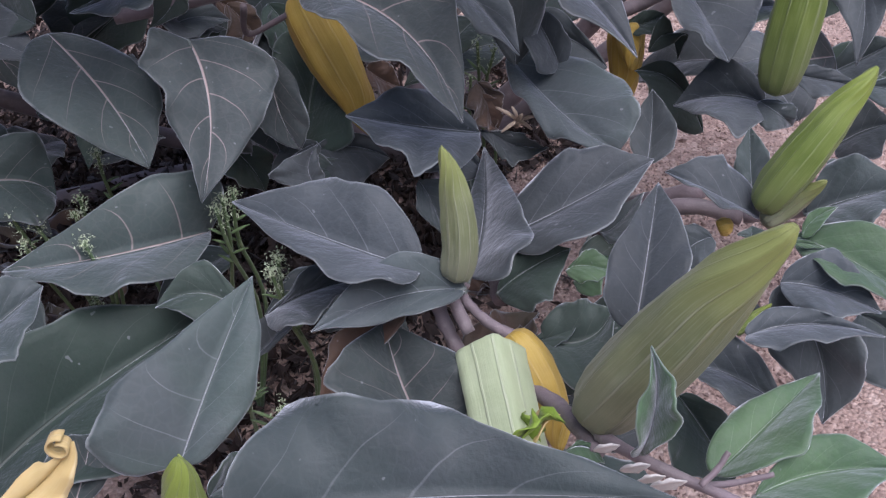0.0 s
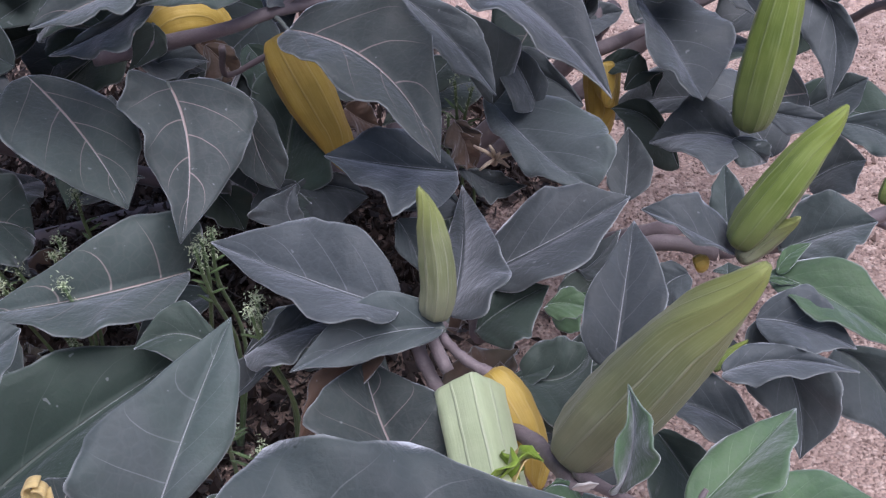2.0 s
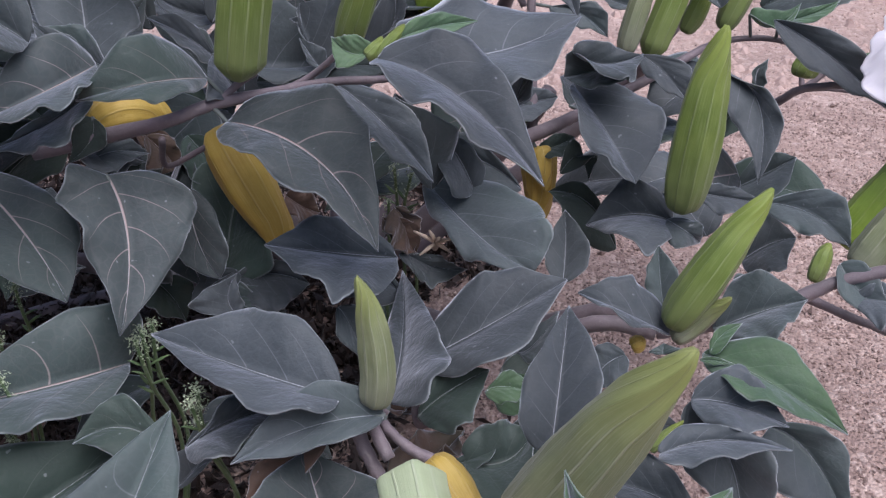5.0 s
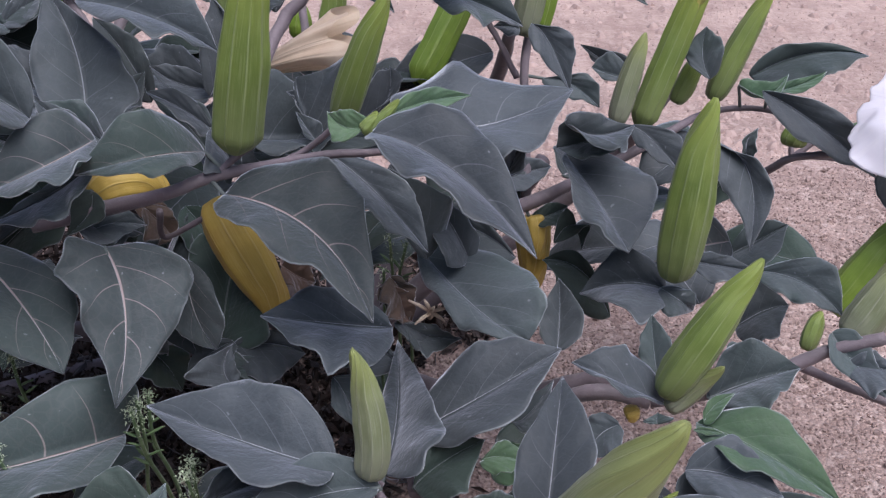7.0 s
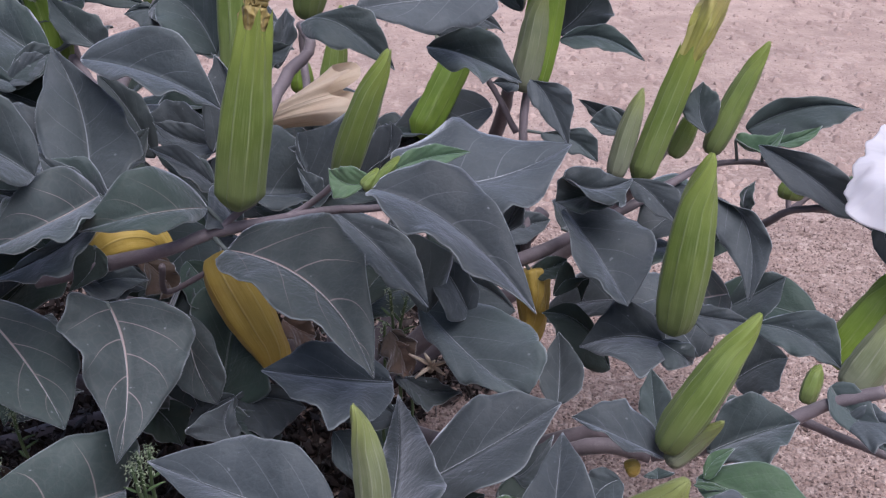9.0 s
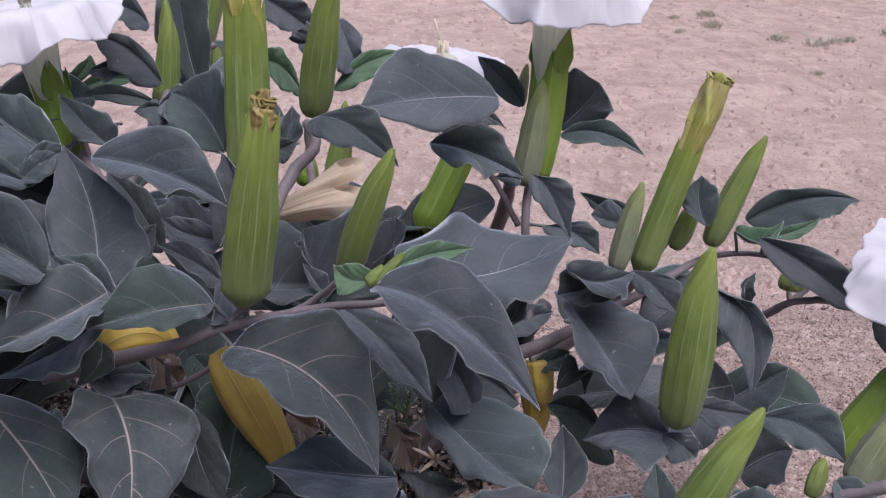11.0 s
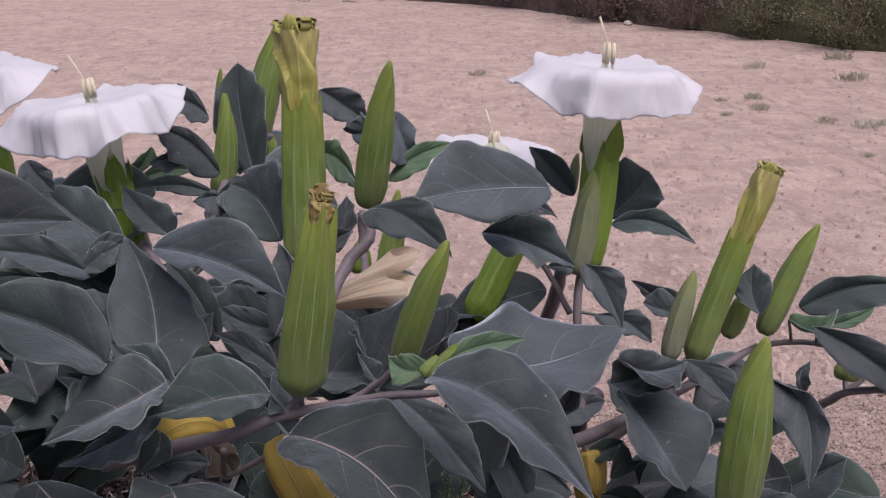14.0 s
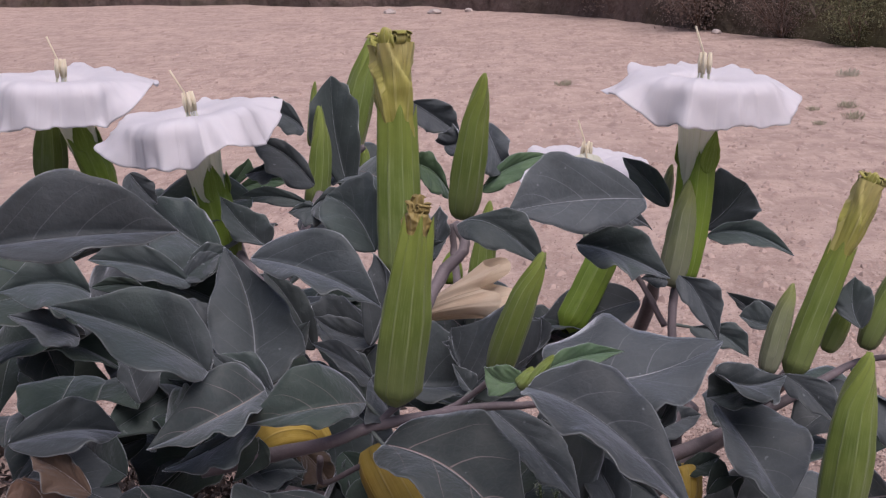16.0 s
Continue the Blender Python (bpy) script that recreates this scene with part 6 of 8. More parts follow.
leaf((-0.1403, 0.7311, 0.2824), (-0.1250, 0.6980, 0.2703), (-0.1078, 0.6727, 0.2471), (-0.1048, 0.7084, 0.2879), (-0.1533, 0.6929, 0.2689), LEAF_OLD_SHADED)
leaf((-0.1498, 0.4486, 0.2367), (-0.1633, 0.4639, 0.2371), (-0.1738, 0.4804, 0.2310), (-0.1709, 0.4527, 0.2351), (-0.1533, 0.4679, 0.2457))
leaf((0.0532, 0.4485, 0.2192), (0.0422, 0.4672, 0.2107), (0.0347, 0.4830, 0.1952), (0.0287, 0.4555, 0.2131), (0.0566, 0.4745, 0.2188))
leaf((0.0121, 0.3474, 0.2229), (-0.0002, 0.3722, 0.2279), (-0.0084, 0.3989, 0.2240), (-0.0133, 0.3611, 0.2245), (0.0138, 0.3716, 0.2386), LEAF_PINK)
leaf((-0.0481, 0.4645, 0.2678), (-0.0690, 0.4525, 0.2695), (-0.0900, 0.4427, 0.2629), (-0.0577, 0.4412, 0.2701), (-0.0717, 0.4665, 0.2768), LEAF_PINK)
leaf((-0.0210, 0.4197, 0.2682), (-0.0329, 0.4047, 0.2614), (-0.0449, 0.3940, 0.2488), (-0.0201, 0.3992, 0.2610), (-0.0410, 0.4117, 0.2704), LEAF_OLD_SHADED)
leaf((0.1073, 0.4104, 0.2125), (0.0805, 0.4192, 0.2173), (0.0561, 0.4341, 0.2142), (0.0787, 0.4026, 0.2093), (0.0903, 0.4261, 0.2314))
leaf((0.0912, 0.3285, 0.2350), (0.0739, 0.3492, 0.2398), (0.0571, 0.3702, 0.2350), (0.0640, 0.3341, 0.2427), (0.0901, 0.3555, 0.2450))
leaf((0.1098, 0.4397, 0.2740), (0.1343, 0.4338, 0.2767), (0.1592, 0.4328, 0.2718), (0.1313, 0.4445, 0.2877), (0.1272, 0.4205, 0.2723))
leaf((0.1087, 0.4491, 0.2680), (0.1262, 0.4495, 0.2635), (0.1413, 0.4537, 0.2545), (0.1254, 0.4566, 0.2734), (0.1225, 0.4384, 0.2602), LEAF_OLD_SHADED)
leaf((0.0808, 0.5377, 0.2327), (0.1072, 0.5373, 0.2266), (0.1298, 0.5389, 0.2119), (0.1050, 0.5540, 0.2359), (0.1027, 0.5187, 0.2287), LEAF_OLD_SHADED)
leaf((0.1334, 0.4545, 0.2437), (0.1028, 0.4703, 0.2413), (0.0770, 0.4889, 0.2280), (0.0983, 0.4484, 0.2391), (0.1147, 0.4828, 0.2557), LEAF_OLD_SHADED)
leaf((0.1275, 0.4449, 0.2665), (0.1243, 0.4261, 0.2614), (0.1250, 0.4093, 0.2511), (0.1342, 0.4249, 0.2723), (0.1114, 0.4327, 0.2581))
leaf((0.1103, 0.4980, 0.2569), (0.1281, 0.5146, 0.2525), (0.1436, 0.5291, 0.2399), (0.1159, 0.5229, 0.2577), (0.1355, 0.5018, 0.2575), LEAF_OLD_SHADED)
leaf((-0.0751, 0.8594, 0.3801), (-0.1035, 0.8267, 0.3785), (-0.1346, 0.8005, 0.3632), (-0.0766, 0.8131, 0.3740), (-0.1164, 0.8466, 0.3977), LEAF_PINK)
leaf((0.0317, 0.7720, 0.3468), (0.0070, 0.7685, 0.3396), (-0.0148, 0.7703, 0.3255), (0.0155, 0.7509, 0.3348), (0.0054, 0.7821, 0.3544))
leaf((0.0268, 0.8126, 0.3683), (0.0622, 0.8177, 0.3665), (0.0946, 0.8242, 0.3526), (0.0539, 0.8366, 0.3763), (0.0596, 0.7953, 0.3701))
leaf((-0.1928, 0.7382, 0.2826), (-0.1614, 0.7229, 0.2755), (-0.1310, 0.7152, 0.2584), (-0.1561, 0.7390, 0.2939), (-0.1781, 0.7050, 0.2702), LEAF_OLD_SHADED)
leaf((0.0974, 0.7539, 0.4062), (0.0546, 0.7495, 0.3934), (0.0175, 0.7537, 0.3684), (0.0659, 0.7251, 0.3902), (0.0545, 0.7669, 0.4142))
leaf((-0.0066, 0.8017, 0.3526), (-0.0213, 0.7777, 0.3499), (-0.0371, 0.7576, 0.3380), (-0.0038, 0.7726, 0.3501), (-0.0317, 0.7885, 0.3603), LEAF_PINK)
leaf((-0.1786, 0.6761, 0.3981), (-0.2124, 0.6906, 0.4020), (-0.2462, 0.7024, 0.3930), (-0.2149, 0.6660, 0.4128), (-0.1962, 0.7122, 0.4029), LEAF_OLD_SHADED)
leaf((-0.0933, 0.7747, 0.3994), (-0.1300, 0.7814, 0.3921), (-0.1611, 0.7957, 0.3752), (-0.1261, 0.7598, 0.3854), (-0.1253, 0.7926, 0.4116), LEAF_OLD_SHADED)
leaf((0.0456, 0.7971, 0.3521), (0.0238, 0.7770, 0.3522), (0.0007, 0.7610, 0.3426), (0.0420, 0.7644, 0.3494), (0.0155, 0.7934, 0.3648))
leaf((-0.1252, 0.8061, 0.3399), (-0.0870, 0.7920, 0.3302), (-0.0520, 0.7856, 0.3082), (-0.0818, 0.8136, 0.3498), (-0.1043, 0.7682, 0.3272))
leaf((-0.1804, 0.8063, 0.2693), (-0.1529, 0.7676, 0.2660), (-0.1220, 0.7364, 0.2481), (-0.1359, 0.7877, 0.2881), (-0.1846, 0.7555, 0.2604), LEAF_OLD_SHADED)
leaf((0.1006, 0.8210, 0.3080), (0.0797, 0.7832, 0.2924), (0.0572, 0.7552, 0.2639), (0.1137, 0.7747, 0.2901), (0.0557, 0.7968, 0.3143), LEAF_PINK)
leaf((-0.1042, 0.7231, 0.3304), (-0.1218, 0.6886, 0.3232), (-0.1446, 0.6618, 0.3054), (-0.0967, 0.6847, 0.3160), (-0.1347, 0.6984, 0.3441))
leaf((-0.1698, 0.7224, 0.3794), (-0.1899, 0.7370, 0.3718), (-0.2039, 0.7536, 0.3576), (-0.1945, 0.7209, 0.3679), (-0.1836, 0.7451, 0.3855), LEAF_OLD_SHADED)
leaf((-0.0727, 0.7012, 0.2874), (-0.0469, 0.6922, 0.2911), (-0.0206, 0.6860, 0.2855), (-0.0475, 0.7083, 0.3002), (-0.0571, 0.6767, 0.2902), LEAF_PINK)
leaf((-0.0349, 0.7935, 0.3795), (-0.0621, 0.7861, 0.3712), (-0.0867, 0.7851, 0.3552), (-0.0510, 0.7695, 0.3669), (-0.0650, 0.7989, 0.3868), LEAF_OLD_SHADED)
leaf((-0.2244, 0.6617, 0.3831), (-0.1998, 0.6395, 0.3859), (-0.1771, 0.6168, 0.3770), (-0.1893, 0.6598, 0.3883), (-0.2182, 0.6285, 0.3943))
leaf((0.1770, 0.6804, 0.3145), (0.2050, 0.6972, 0.3182), (0.2317, 0.7147, 0.3103), (0.1887, 0.7120, 0.3256), (0.2114, 0.6751, 0.3212), LEAF_OLD_SHADED)
leaf((0.2227, 0.8045, 0.3172), (0.2720, 0.8068, 0.3048), (0.3139, 0.8093, 0.2760), (0.2647, 0.8399, 0.3168), (0.2673, 0.7726, 0.3147), LEAF_OLD_SHADED)
leaf((0.3090, 0.8164, 0.2980), (0.2889, 0.7971, 0.2861), (0.2716, 0.7833, 0.2654), (0.3069, 0.7842, 0.2894), (0.2759, 0.8121, 0.2966), LEAF_OLD_SHADED)
leaf((0.2243, 0.6531, 0.3055), (0.1956, 0.6410, 0.3085), (0.1667, 0.6320, 0.3009), (0.2085, 0.6238, 0.3082), (0.1944, 0.6600, 0.3187))
leaf((0.1815, 0.6523, 0.3022), (0.1507, 0.6747, 0.2891), (0.1285, 0.6978, 0.2646), (0.1412, 0.6486, 0.2876), (0.1635, 0.6910, 0.3075))
leaf((0.2463, 0.7136, 0.3507), (0.2165, 0.6966, 0.3441), (0.1889, 0.6845, 0.3263), (0.2336, 0.6782, 0.3453), (0.2089, 0.7168, 0.3571))
leaf((0.2504, 0.6577, 0.3022), (0.2240, 0.6469, 0.3041), (0.1960, 0.6436, 0.2994), (0.2344, 0.6319, 0.2916), (0.2258, 0.6587, 0.3229), LEAF_PINK)
leaf((0.2173, 0.6050, 0.2847), (0.2076, 0.6366, 0.2932), (0.1995, 0.6695, 0.2898), (0.1851, 0.6234, 0.2940), (0.2324, 0.6358, 0.3013))
leaf((0.1397, 0.6877, 0.3399), (0.1579, 0.7170, 0.3311), (0.1685, 0.7451, 0.3121), (0.1416, 0.7252, 0.3489), (0.1747, 0.6981, 0.3271), LEAF_PINK)
leaf((0.3482, 0.7312, 0.2403), (0.3082, 0.7564, 0.2430), (0.2747, 0.7880, 0.2317), (0.3006, 0.7302, 0.2358), (0.3250, 0.7659, 0.2636), LEAF_OLD_SHADED)
leaf((-0.2508, 0.6515, 0.3895), (-0.2298, 0.6605, 0.3792), (-0.2150, 0.6738, 0.3641), (-0.2308, 0.6685, 0.3944), (-0.2309, 0.6445, 0.3731), LEAF_PINK)
leaf((-0.0886, 0.7580, 0.3831), (-0.0608, 0.7293, 0.3881), (-0.0379, 0.6973, 0.3801), (-0.0465, 0.7519, 0.3832), (-0.0813, 0.7218, 0.4043))
leaf((-0.1485, 0.7841, 0.3514), (-0.1621, 0.7611, 0.3557), (-0.1801, 0.7411, 0.3519), (-0.1448, 0.7549, 0.3486), (-0.1694, 0.7733, 0.3693))
leaf((-0.1879, 0.7750, 0.3413), (-0.1926, 0.7485, 0.3404), (-0.1915, 0.7229, 0.3319), (-0.1810, 0.7505, 0.3546), (-0.2083, 0.7561, 0.3343), LEAF_OLD_SHADED)
leaf((-0.0616, 0.9224, 0.4283), (-0.1033, 0.8947, 0.4406), (-0.1499, 0.8730, 0.4363), (-0.0780, 0.8689, 0.4323), (-0.1070, 0.9254, 0.4612))
leaf((-0.1281, 0.9795, 0.4039), (-0.1654, 0.9442, 0.3905), (-0.1985, 0.9161, 0.3601), (-0.1384, 0.9263, 0.3980), (-0.1816, 0.9689, 0.4057), LEAF_OLD_SHADED)
leaf((-0.2107, 0.7789, 0.4432), (-0.2356, 0.7847, 0.4326), (-0.2548, 0.7948, 0.4154), (-0.2332, 0.7649, 0.4281), (-0.2340, 0.7979, 0.4483), LEAF_OLD_SHADED)
leaf((-0.3379, 0.9135, 0.4412), (-0.2943, 0.8818, 0.4355), (-0.2508, 0.8588, 0.4127), (-0.2833, 0.9084, 0.4579), (-0.3225, 0.8589, 0.4331), LEAF_PINK)
leaf((-0.1643, 0.6885, 0.3657), (-0.1485, 0.7176, 0.3665), (-0.1390, 0.7482, 0.3576), (-0.1658, 0.7202, 0.3840), (-0.1309, 0.7020, 0.3588), LEAF_PINK)
leaf((-0.1336, 0.9622, 0.4604), (-0.1102, 0.9180, 0.4678), (-0.0817, 0.8774, 0.4584), (-0.0909, 0.9411, 0.4865), (-0.1442, 0.9090, 0.4634), LEAF_PINK)
leaf((-0.1032, 0.7946, 0.3966), (-0.1436, 0.7846, 0.3961), (-0.1809, 0.7741, 0.3812), (-0.1303, 0.7595, 0.4060), (-0.1438, 0.8143, 0.4012), LEAF_OLD_SHADED)
leaf((-0.1222, 0.8247, 0.3021), (-0.1098, 0.7939, 0.3009), (-0.0969, 0.7660, 0.2883), (-0.0954, 0.8053, 0.3096), (-0.1298, 0.7918, 0.3044), LEAF_PINK)
leaf((-0.1410, 0.8677, 0.4280), (-0.0942, 0.8504, 0.4354), (-0.0454, 0.8409, 0.4270), (-0.0970, 0.8766, 0.4565), (-0.1123, 0.8229, 0.4277), LEAF_PINK)
leaf((-0.1507, 0.7144, 0.3154), (-0.1654, 0.7368, 0.3196), (-0.1808, 0.7586, 0.3143), (-0.1753, 0.7238, 0.3252), (-0.1490, 0.7416, 0.3222), LEAF_OLD_SHADED)
leaf((-0.2642, 0.7967, 0.4137), (-0.2270, 0.7950, 0.4004), (-0.1961, 0.7996, 0.3763), (-0.2269, 0.8130, 0.4183), (-0.2357, 0.7711, 0.3991), LEAF_OLD_SHADED)
leaf((-0.1821, 0.7732, 0.2935), (-0.1490, 0.7931, 0.2992), (-0.1169, 0.8138, 0.2911), (-0.1688, 0.8108, 0.3075), (-0.1414, 0.7666, 0.3029), LEAF_PINK)
leaf((-0.1773, 0.7898, 0.3375), (-0.1405, 0.7764, 0.3274), (-0.1091, 0.7658, 0.3043), (-0.1349, 0.8045, 0.3377), (-0.1553, 0.7508, 0.3346), LEAF_OLD_SHADED)
leaf((-0.2429, 0.8775, 0.4070), (-0.2838, 0.8773, 0.4157), (-0.3244, 0.8869, 0.4133), (-0.2798, 0.8503, 0.4000), (-0.2717, 0.8942, 0.4394), LEAF_PINK)
leaf((-0.2326, 0.8511, 0.3816), (-0.1946, 0.8448, 0.3758), (-0.1594, 0.8465, 0.3592), (-0.1952, 0.8624, 0.3966), (-0.2064, 0.8213, 0.3685))
leaf((-0.1870, 0.7205, 0.3469), (-0.1549, 0.7147, 0.3378), (-0.1264, 0.7158, 0.3195), (-0.1533, 0.7296, 0.3551), (-0.1657, 0.6949, 0.3335), LEAF_OLD_SHADED)
leaf((-0.2495, 0.7393, 0.3748), (-0.2482, 0.7684, 0.3687), (-0.2492, 0.7937, 0.3530), (-0.2674, 0.7663, 0.3789), (-0.2272, 0.7628, 0.3708), LEAF_OLD_SHADED)
leaf((-0.1876, 0.9926, 0.4127), (-0.1535, 0.9730, 0.4187), (-0.1153, 0.9625, 0.4147), (-0.1560, 0.9888, 0.4405), (-0.1689, 0.9556, 0.4048))
leaf((-0.0977, 0.8358, 0.3783), (-0.1259, 0.8497, 0.3771), (-0.1509, 0.8648, 0.3652), (-0.1302, 0.8293, 0.3784), (-0.1138, 0.8633, 0.3871), LEAF_OLD_SHADED)
leaf((-0.1096, 1.0241, 0.4439), (-0.1522, 1.0380, 0.4527), (-0.1923, 1.0594, 0.4472), (-0.1563, 1.0064, 0.4431), (-0.1338, 1.0564, 0.4734), LEAF_PINK)
leaf((-0.2706, 0.7557, 0.4069), (-0.2473, 0.7440, 0.4068), (-0.2252, 0.7336, 0.3978), (-0.2448, 0.7588, 0.4125), (-0.2579, 0.7326, 0.4106), LEAF_OLD_SHADED)
leaf((-0.1749, 0.7726, 0.3858), (-0.1349, 0.7652, 0.3953), (-0.0941, 0.7586, 0.3901), (-0.1393, 0.7907, 0.4028), (-0.1476, 0.7417, 0.3993))
leaf((0.0236, 0.7650, 0.3416), (-0.0044, 0.7655, 0.3320), (-0.0277, 0.7707, 0.3143), (0.0015, 0.7447, 0.3291), (-0.0041, 0.7812, 0.3471))
leaf((-0.0602, 0.7329, 0.3445), (-0.0347, 0.7283, 0.3352), (-0.0143, 0.7231, 0.3176), (-0.0353, 0.7451, 0.3389), (-0.0392, 0.7141, 0.3437), LEAF_OLD_SHADED)
leaf((-0.0550, 0.7045, 0.3792), (-0.0381, 0.7219, 0.3827), (-0.0202, 0.7378, 0.3776), (-0.0522, 0.7297, 0.3833), (-0.0318, 0.7087, 0.3894), LEAF_PINK)
leaf((-0.0737, 0.7548, 0.3340), (-0.0273, 0.7572, 0.3281), (0.0140, 0.7649, 0.3074), (-0.0341, 0.7818, 0.3470), (-0.0337, 0.7260, 0.3269), LEAF_OLD_SHADED)
leaf((-0.0535, 0.7853, 0.3927), (-0.0351, 0.7674, 0.3867), (-0.0171, 0.7544, 0.3727), (-0.0259, 0.7796, 0.3981), (-0.0513, 0.7575, 0.3860), LEAF_PINK)
leaf((0.0078, 0.7513, 0.3829), (0.0361, 0.7462, 0.3899), (0.0649, 0.7401, 0.3864), (0.0345, 0.7689, 0.3922), (0.0259, 0.7264, 0.3955), LEAF_OLD_SHADED)
leaf((-0.0091, 0.7954, 0.4106), (-0.0162, 0.7678, 0.4008), (-0.0255, 0.7459, 0.3823), (0.0054, 0.7678, 0.4007), (-0.0326, 0.7729, 0.4139), LEAF_PINK)
leaf((0.0452, 0.7501, 0.3770), (0.0171, 0.7660, 0.3806), (-0.0076, 0.7861, 0.3741), (0.0109, 0.7451, 0.3754), (0.0310, 0.7762, 0.3950), LEAF_PINK)
leaf((-0.2478, 0.6834, 0.4389), (-0.2833, 0.7040, 0.4200), (-0.3070, 0.7302, 0.3920), (-0.2861, 0.6721, 0.4085), (-0.2785, 0.7217, 0.4486))
leaf((-0.1785, 0.5802, 0.3967), (-0.2020, 0.6015, 0.3825), (-0.2156, 0.6259, 0.3617), (-0.2074, 0.5804, 0.3741), (-0.1975, 0.6110, 0.4034), LEAF_OLD_SHADED)
leaf((-0.1389, 0.7251, 0.3717), (-0.1753, 0.7124, 0.3643), (-0.2101, 0.7088, 0.3466), (-0.1605, 0.6940, 0.3581), (-0.1771, 0.7265, 0.3842), LEAF_OLD_SHADED)
leaf((-0.1973, 0.6634, 0.3859), (-0.2233, 0.6354, 0.3798), (-0.2535, 0.6168, 0.3646), (-0.2025, 0.6272, 0.3702), (-0.2292, 0.6452, 0.4012))
leaf((-0.1601, 0.6648, 0.3656), (-0.1756, 0.6388, 0.3641), (-0.1899, 0.6149, 0.3522), (-0.1554, 0.6324, 0.3696), (-0.1907, 0.6533, 0.3700), LEAF_OLD_SHADED)
leaf((-0.3006, 0.6238, 0.3769), (-0.2759, 0.6056, 0.3813), (-0.2512, 0.5882, 0.3748), (-0.2708, 0.6228, 0.3871), (-0.2910, 0.5949, 0.3851), LEAF_OLD_SHADED)
leaf((-0.2846, 0.8452, 0.4570), (-0.2727, 0.8130, 0.4672), (-0.2603, 0.7794, 0.4648), (-0.2521, 0.8287, 0.4718), (-0.2987, 0.8115, 0.4716), LEAF_PINK)
leaf((-0.2998, 0.7659, 0.4878), (-0.2761, 0.7371, 0.4734), (-0.2516, 0.7177, 0.4483), (-0.2629, 0.7480, 0.4918), (-0.2995, 0.7280, 0.4716))
leaf((-0.3591, 0.6853, 0.4631), (-0.3260, 0.6746, 0.4609), (-0.2934, 0.6716, 0.4492), (-0.3269, 0.6874, 0.4779), (-0.3379, 0.6581, 0.4548), LEAF_OLD_SHADED)
leaf((-0.2590, 0.6035, 0.4119), (-0.2561, 0.5693, 0.4084), (-0.2536, 0.5384, 0.3932), (-0.2314, 0.5765, 0.4150), (-0.2817, 0.5722, 0.4154), LEAF_OLD_SHADED)
leaf((-0.1857, 0.7916, 0.4769), (-0.2300, 0.7770, 0.4733), (-0.2727, 0.7703, 0.4552), (-0.2114, 0.7471, 0.4670), (-0.2327, 0.8045, 0.4960), LEAF_OLD_SHADED)
leaf((-0.2888, 0.8125, 0.4513), (-0.2613, 0.8078, 0.4568), (-0.2332, 0.8060, 0.4525), (-0.2653, 0.8226, 0.4653), (-0.2688, 0.7919, 0.4560), LEAF_OLD_SHADED)
leaf((-0.2116, 0.7478, 0.3846), (-0.2279, 0.7191, 0.3781), (-0.2404, 0.6931, 0.3607), (-0.2099, 0.7132, 0.3882), (-0.2433, 0.7335, 0.3820), LEAF_OLD_SHADED)
leaf((-0.3300, 0.5809, 0.4530), (-0.3027, 0.6097, 0.4584), (-0.2810, 0.6427, 0.4515), (-0.3231, 0.6162, 0.4770), (-0.2873, 0.5872, 0.4504), LEAF_OLD_SHADED)
leaf((-0.2138, 0.6489, 0.3719), (-0.1957, 0.6244, 0.3758), (-0.1758, 0.6020, 0.3691), (-0.1838, 0.6413, 0.3857), (-0.2167, 0.6152, 0.3752), LEAF_OLD_SHADED)
leaf((-0.1766, 0.8032, 0.4535), (-0.1986, 0.7675, 0.4539), (-0.2195, 0.7340, 0.4396), (-0.1711, 0.7589, 0.4608), (-0.2183, 0.7880, 0.4619), LEAF_PINK)
leaf((-0.2955, 0.5918, 0.3919), (-0.2897, 0.5709, 0.3950), (-0.2829, 0.5506, 0.3904), (-0.2799, 0.5782, 0.4000), (-0.3027, 0.5713, 0.3967), LEAF_PINK)
leaf((-0.2204, 0.8111, 0.4378), (-0.2558, 0.8296, 0.4424), (-0.2889, 0.8504, 0.4332), (-0.2607, 0.8053, 0.4438), (-0.2390, 0.8442, 0.4535))
leaf((-0.2704, 0.7587, 0.4042), (-0.2724, 0.7304, 0.3974), (-0.2773, 0.7064, 0.3816), (-0.2536, 0.7340, 0.3980), (-0.2874, 0.7337, 0.4088), LEAF_PINK)
leaf((-0.2867, 0.6425, 0.4323), (-0.3014, 0.6706, 0.4126), (-0.3203, 0.7018, 0.4051), (-0.3149, 0.6513, 0.4070), (-0.2777, 0.6753, 0.4136))
leaf((-0.2337, 0.8041, 0.3204), (-0.2446, 0.7593, 0.3166), (-0.2567, 0.7191, 0.2970), (-0.2143, 0.7595, 0.3214), (-0.2692, 0.7721, 0.3295))
leaf((-0.3282, 0.8392, 0.4021), (-0.3061, 0.7967, 0.3913), (-0.2795, 0.7637, 0.3666), (-0.2865, 0.8102, 0.4159), (-0.3392, 0.7905, 0.3854), LEAF_OLD_SHADED)
leaf((-0.2195, 0.5639, 0.3664), (-0.2426, 0.5830, 0.3690), (-0.2597, 0.6074, 0.3646), (-0.2491, 0.5685, 0.3591), (-0.2332, 0.5843, 0.3851))
leaf((-0.3532, 0.7439, 0.3069), (-0.3252, 0.7255, 0.3082), (-0.2965, 0.7113, 0.2983), (-0.3199, 0.7446, 0.3211), (-0.3424, 0.7094, 0.3062), LEAF_PINK)
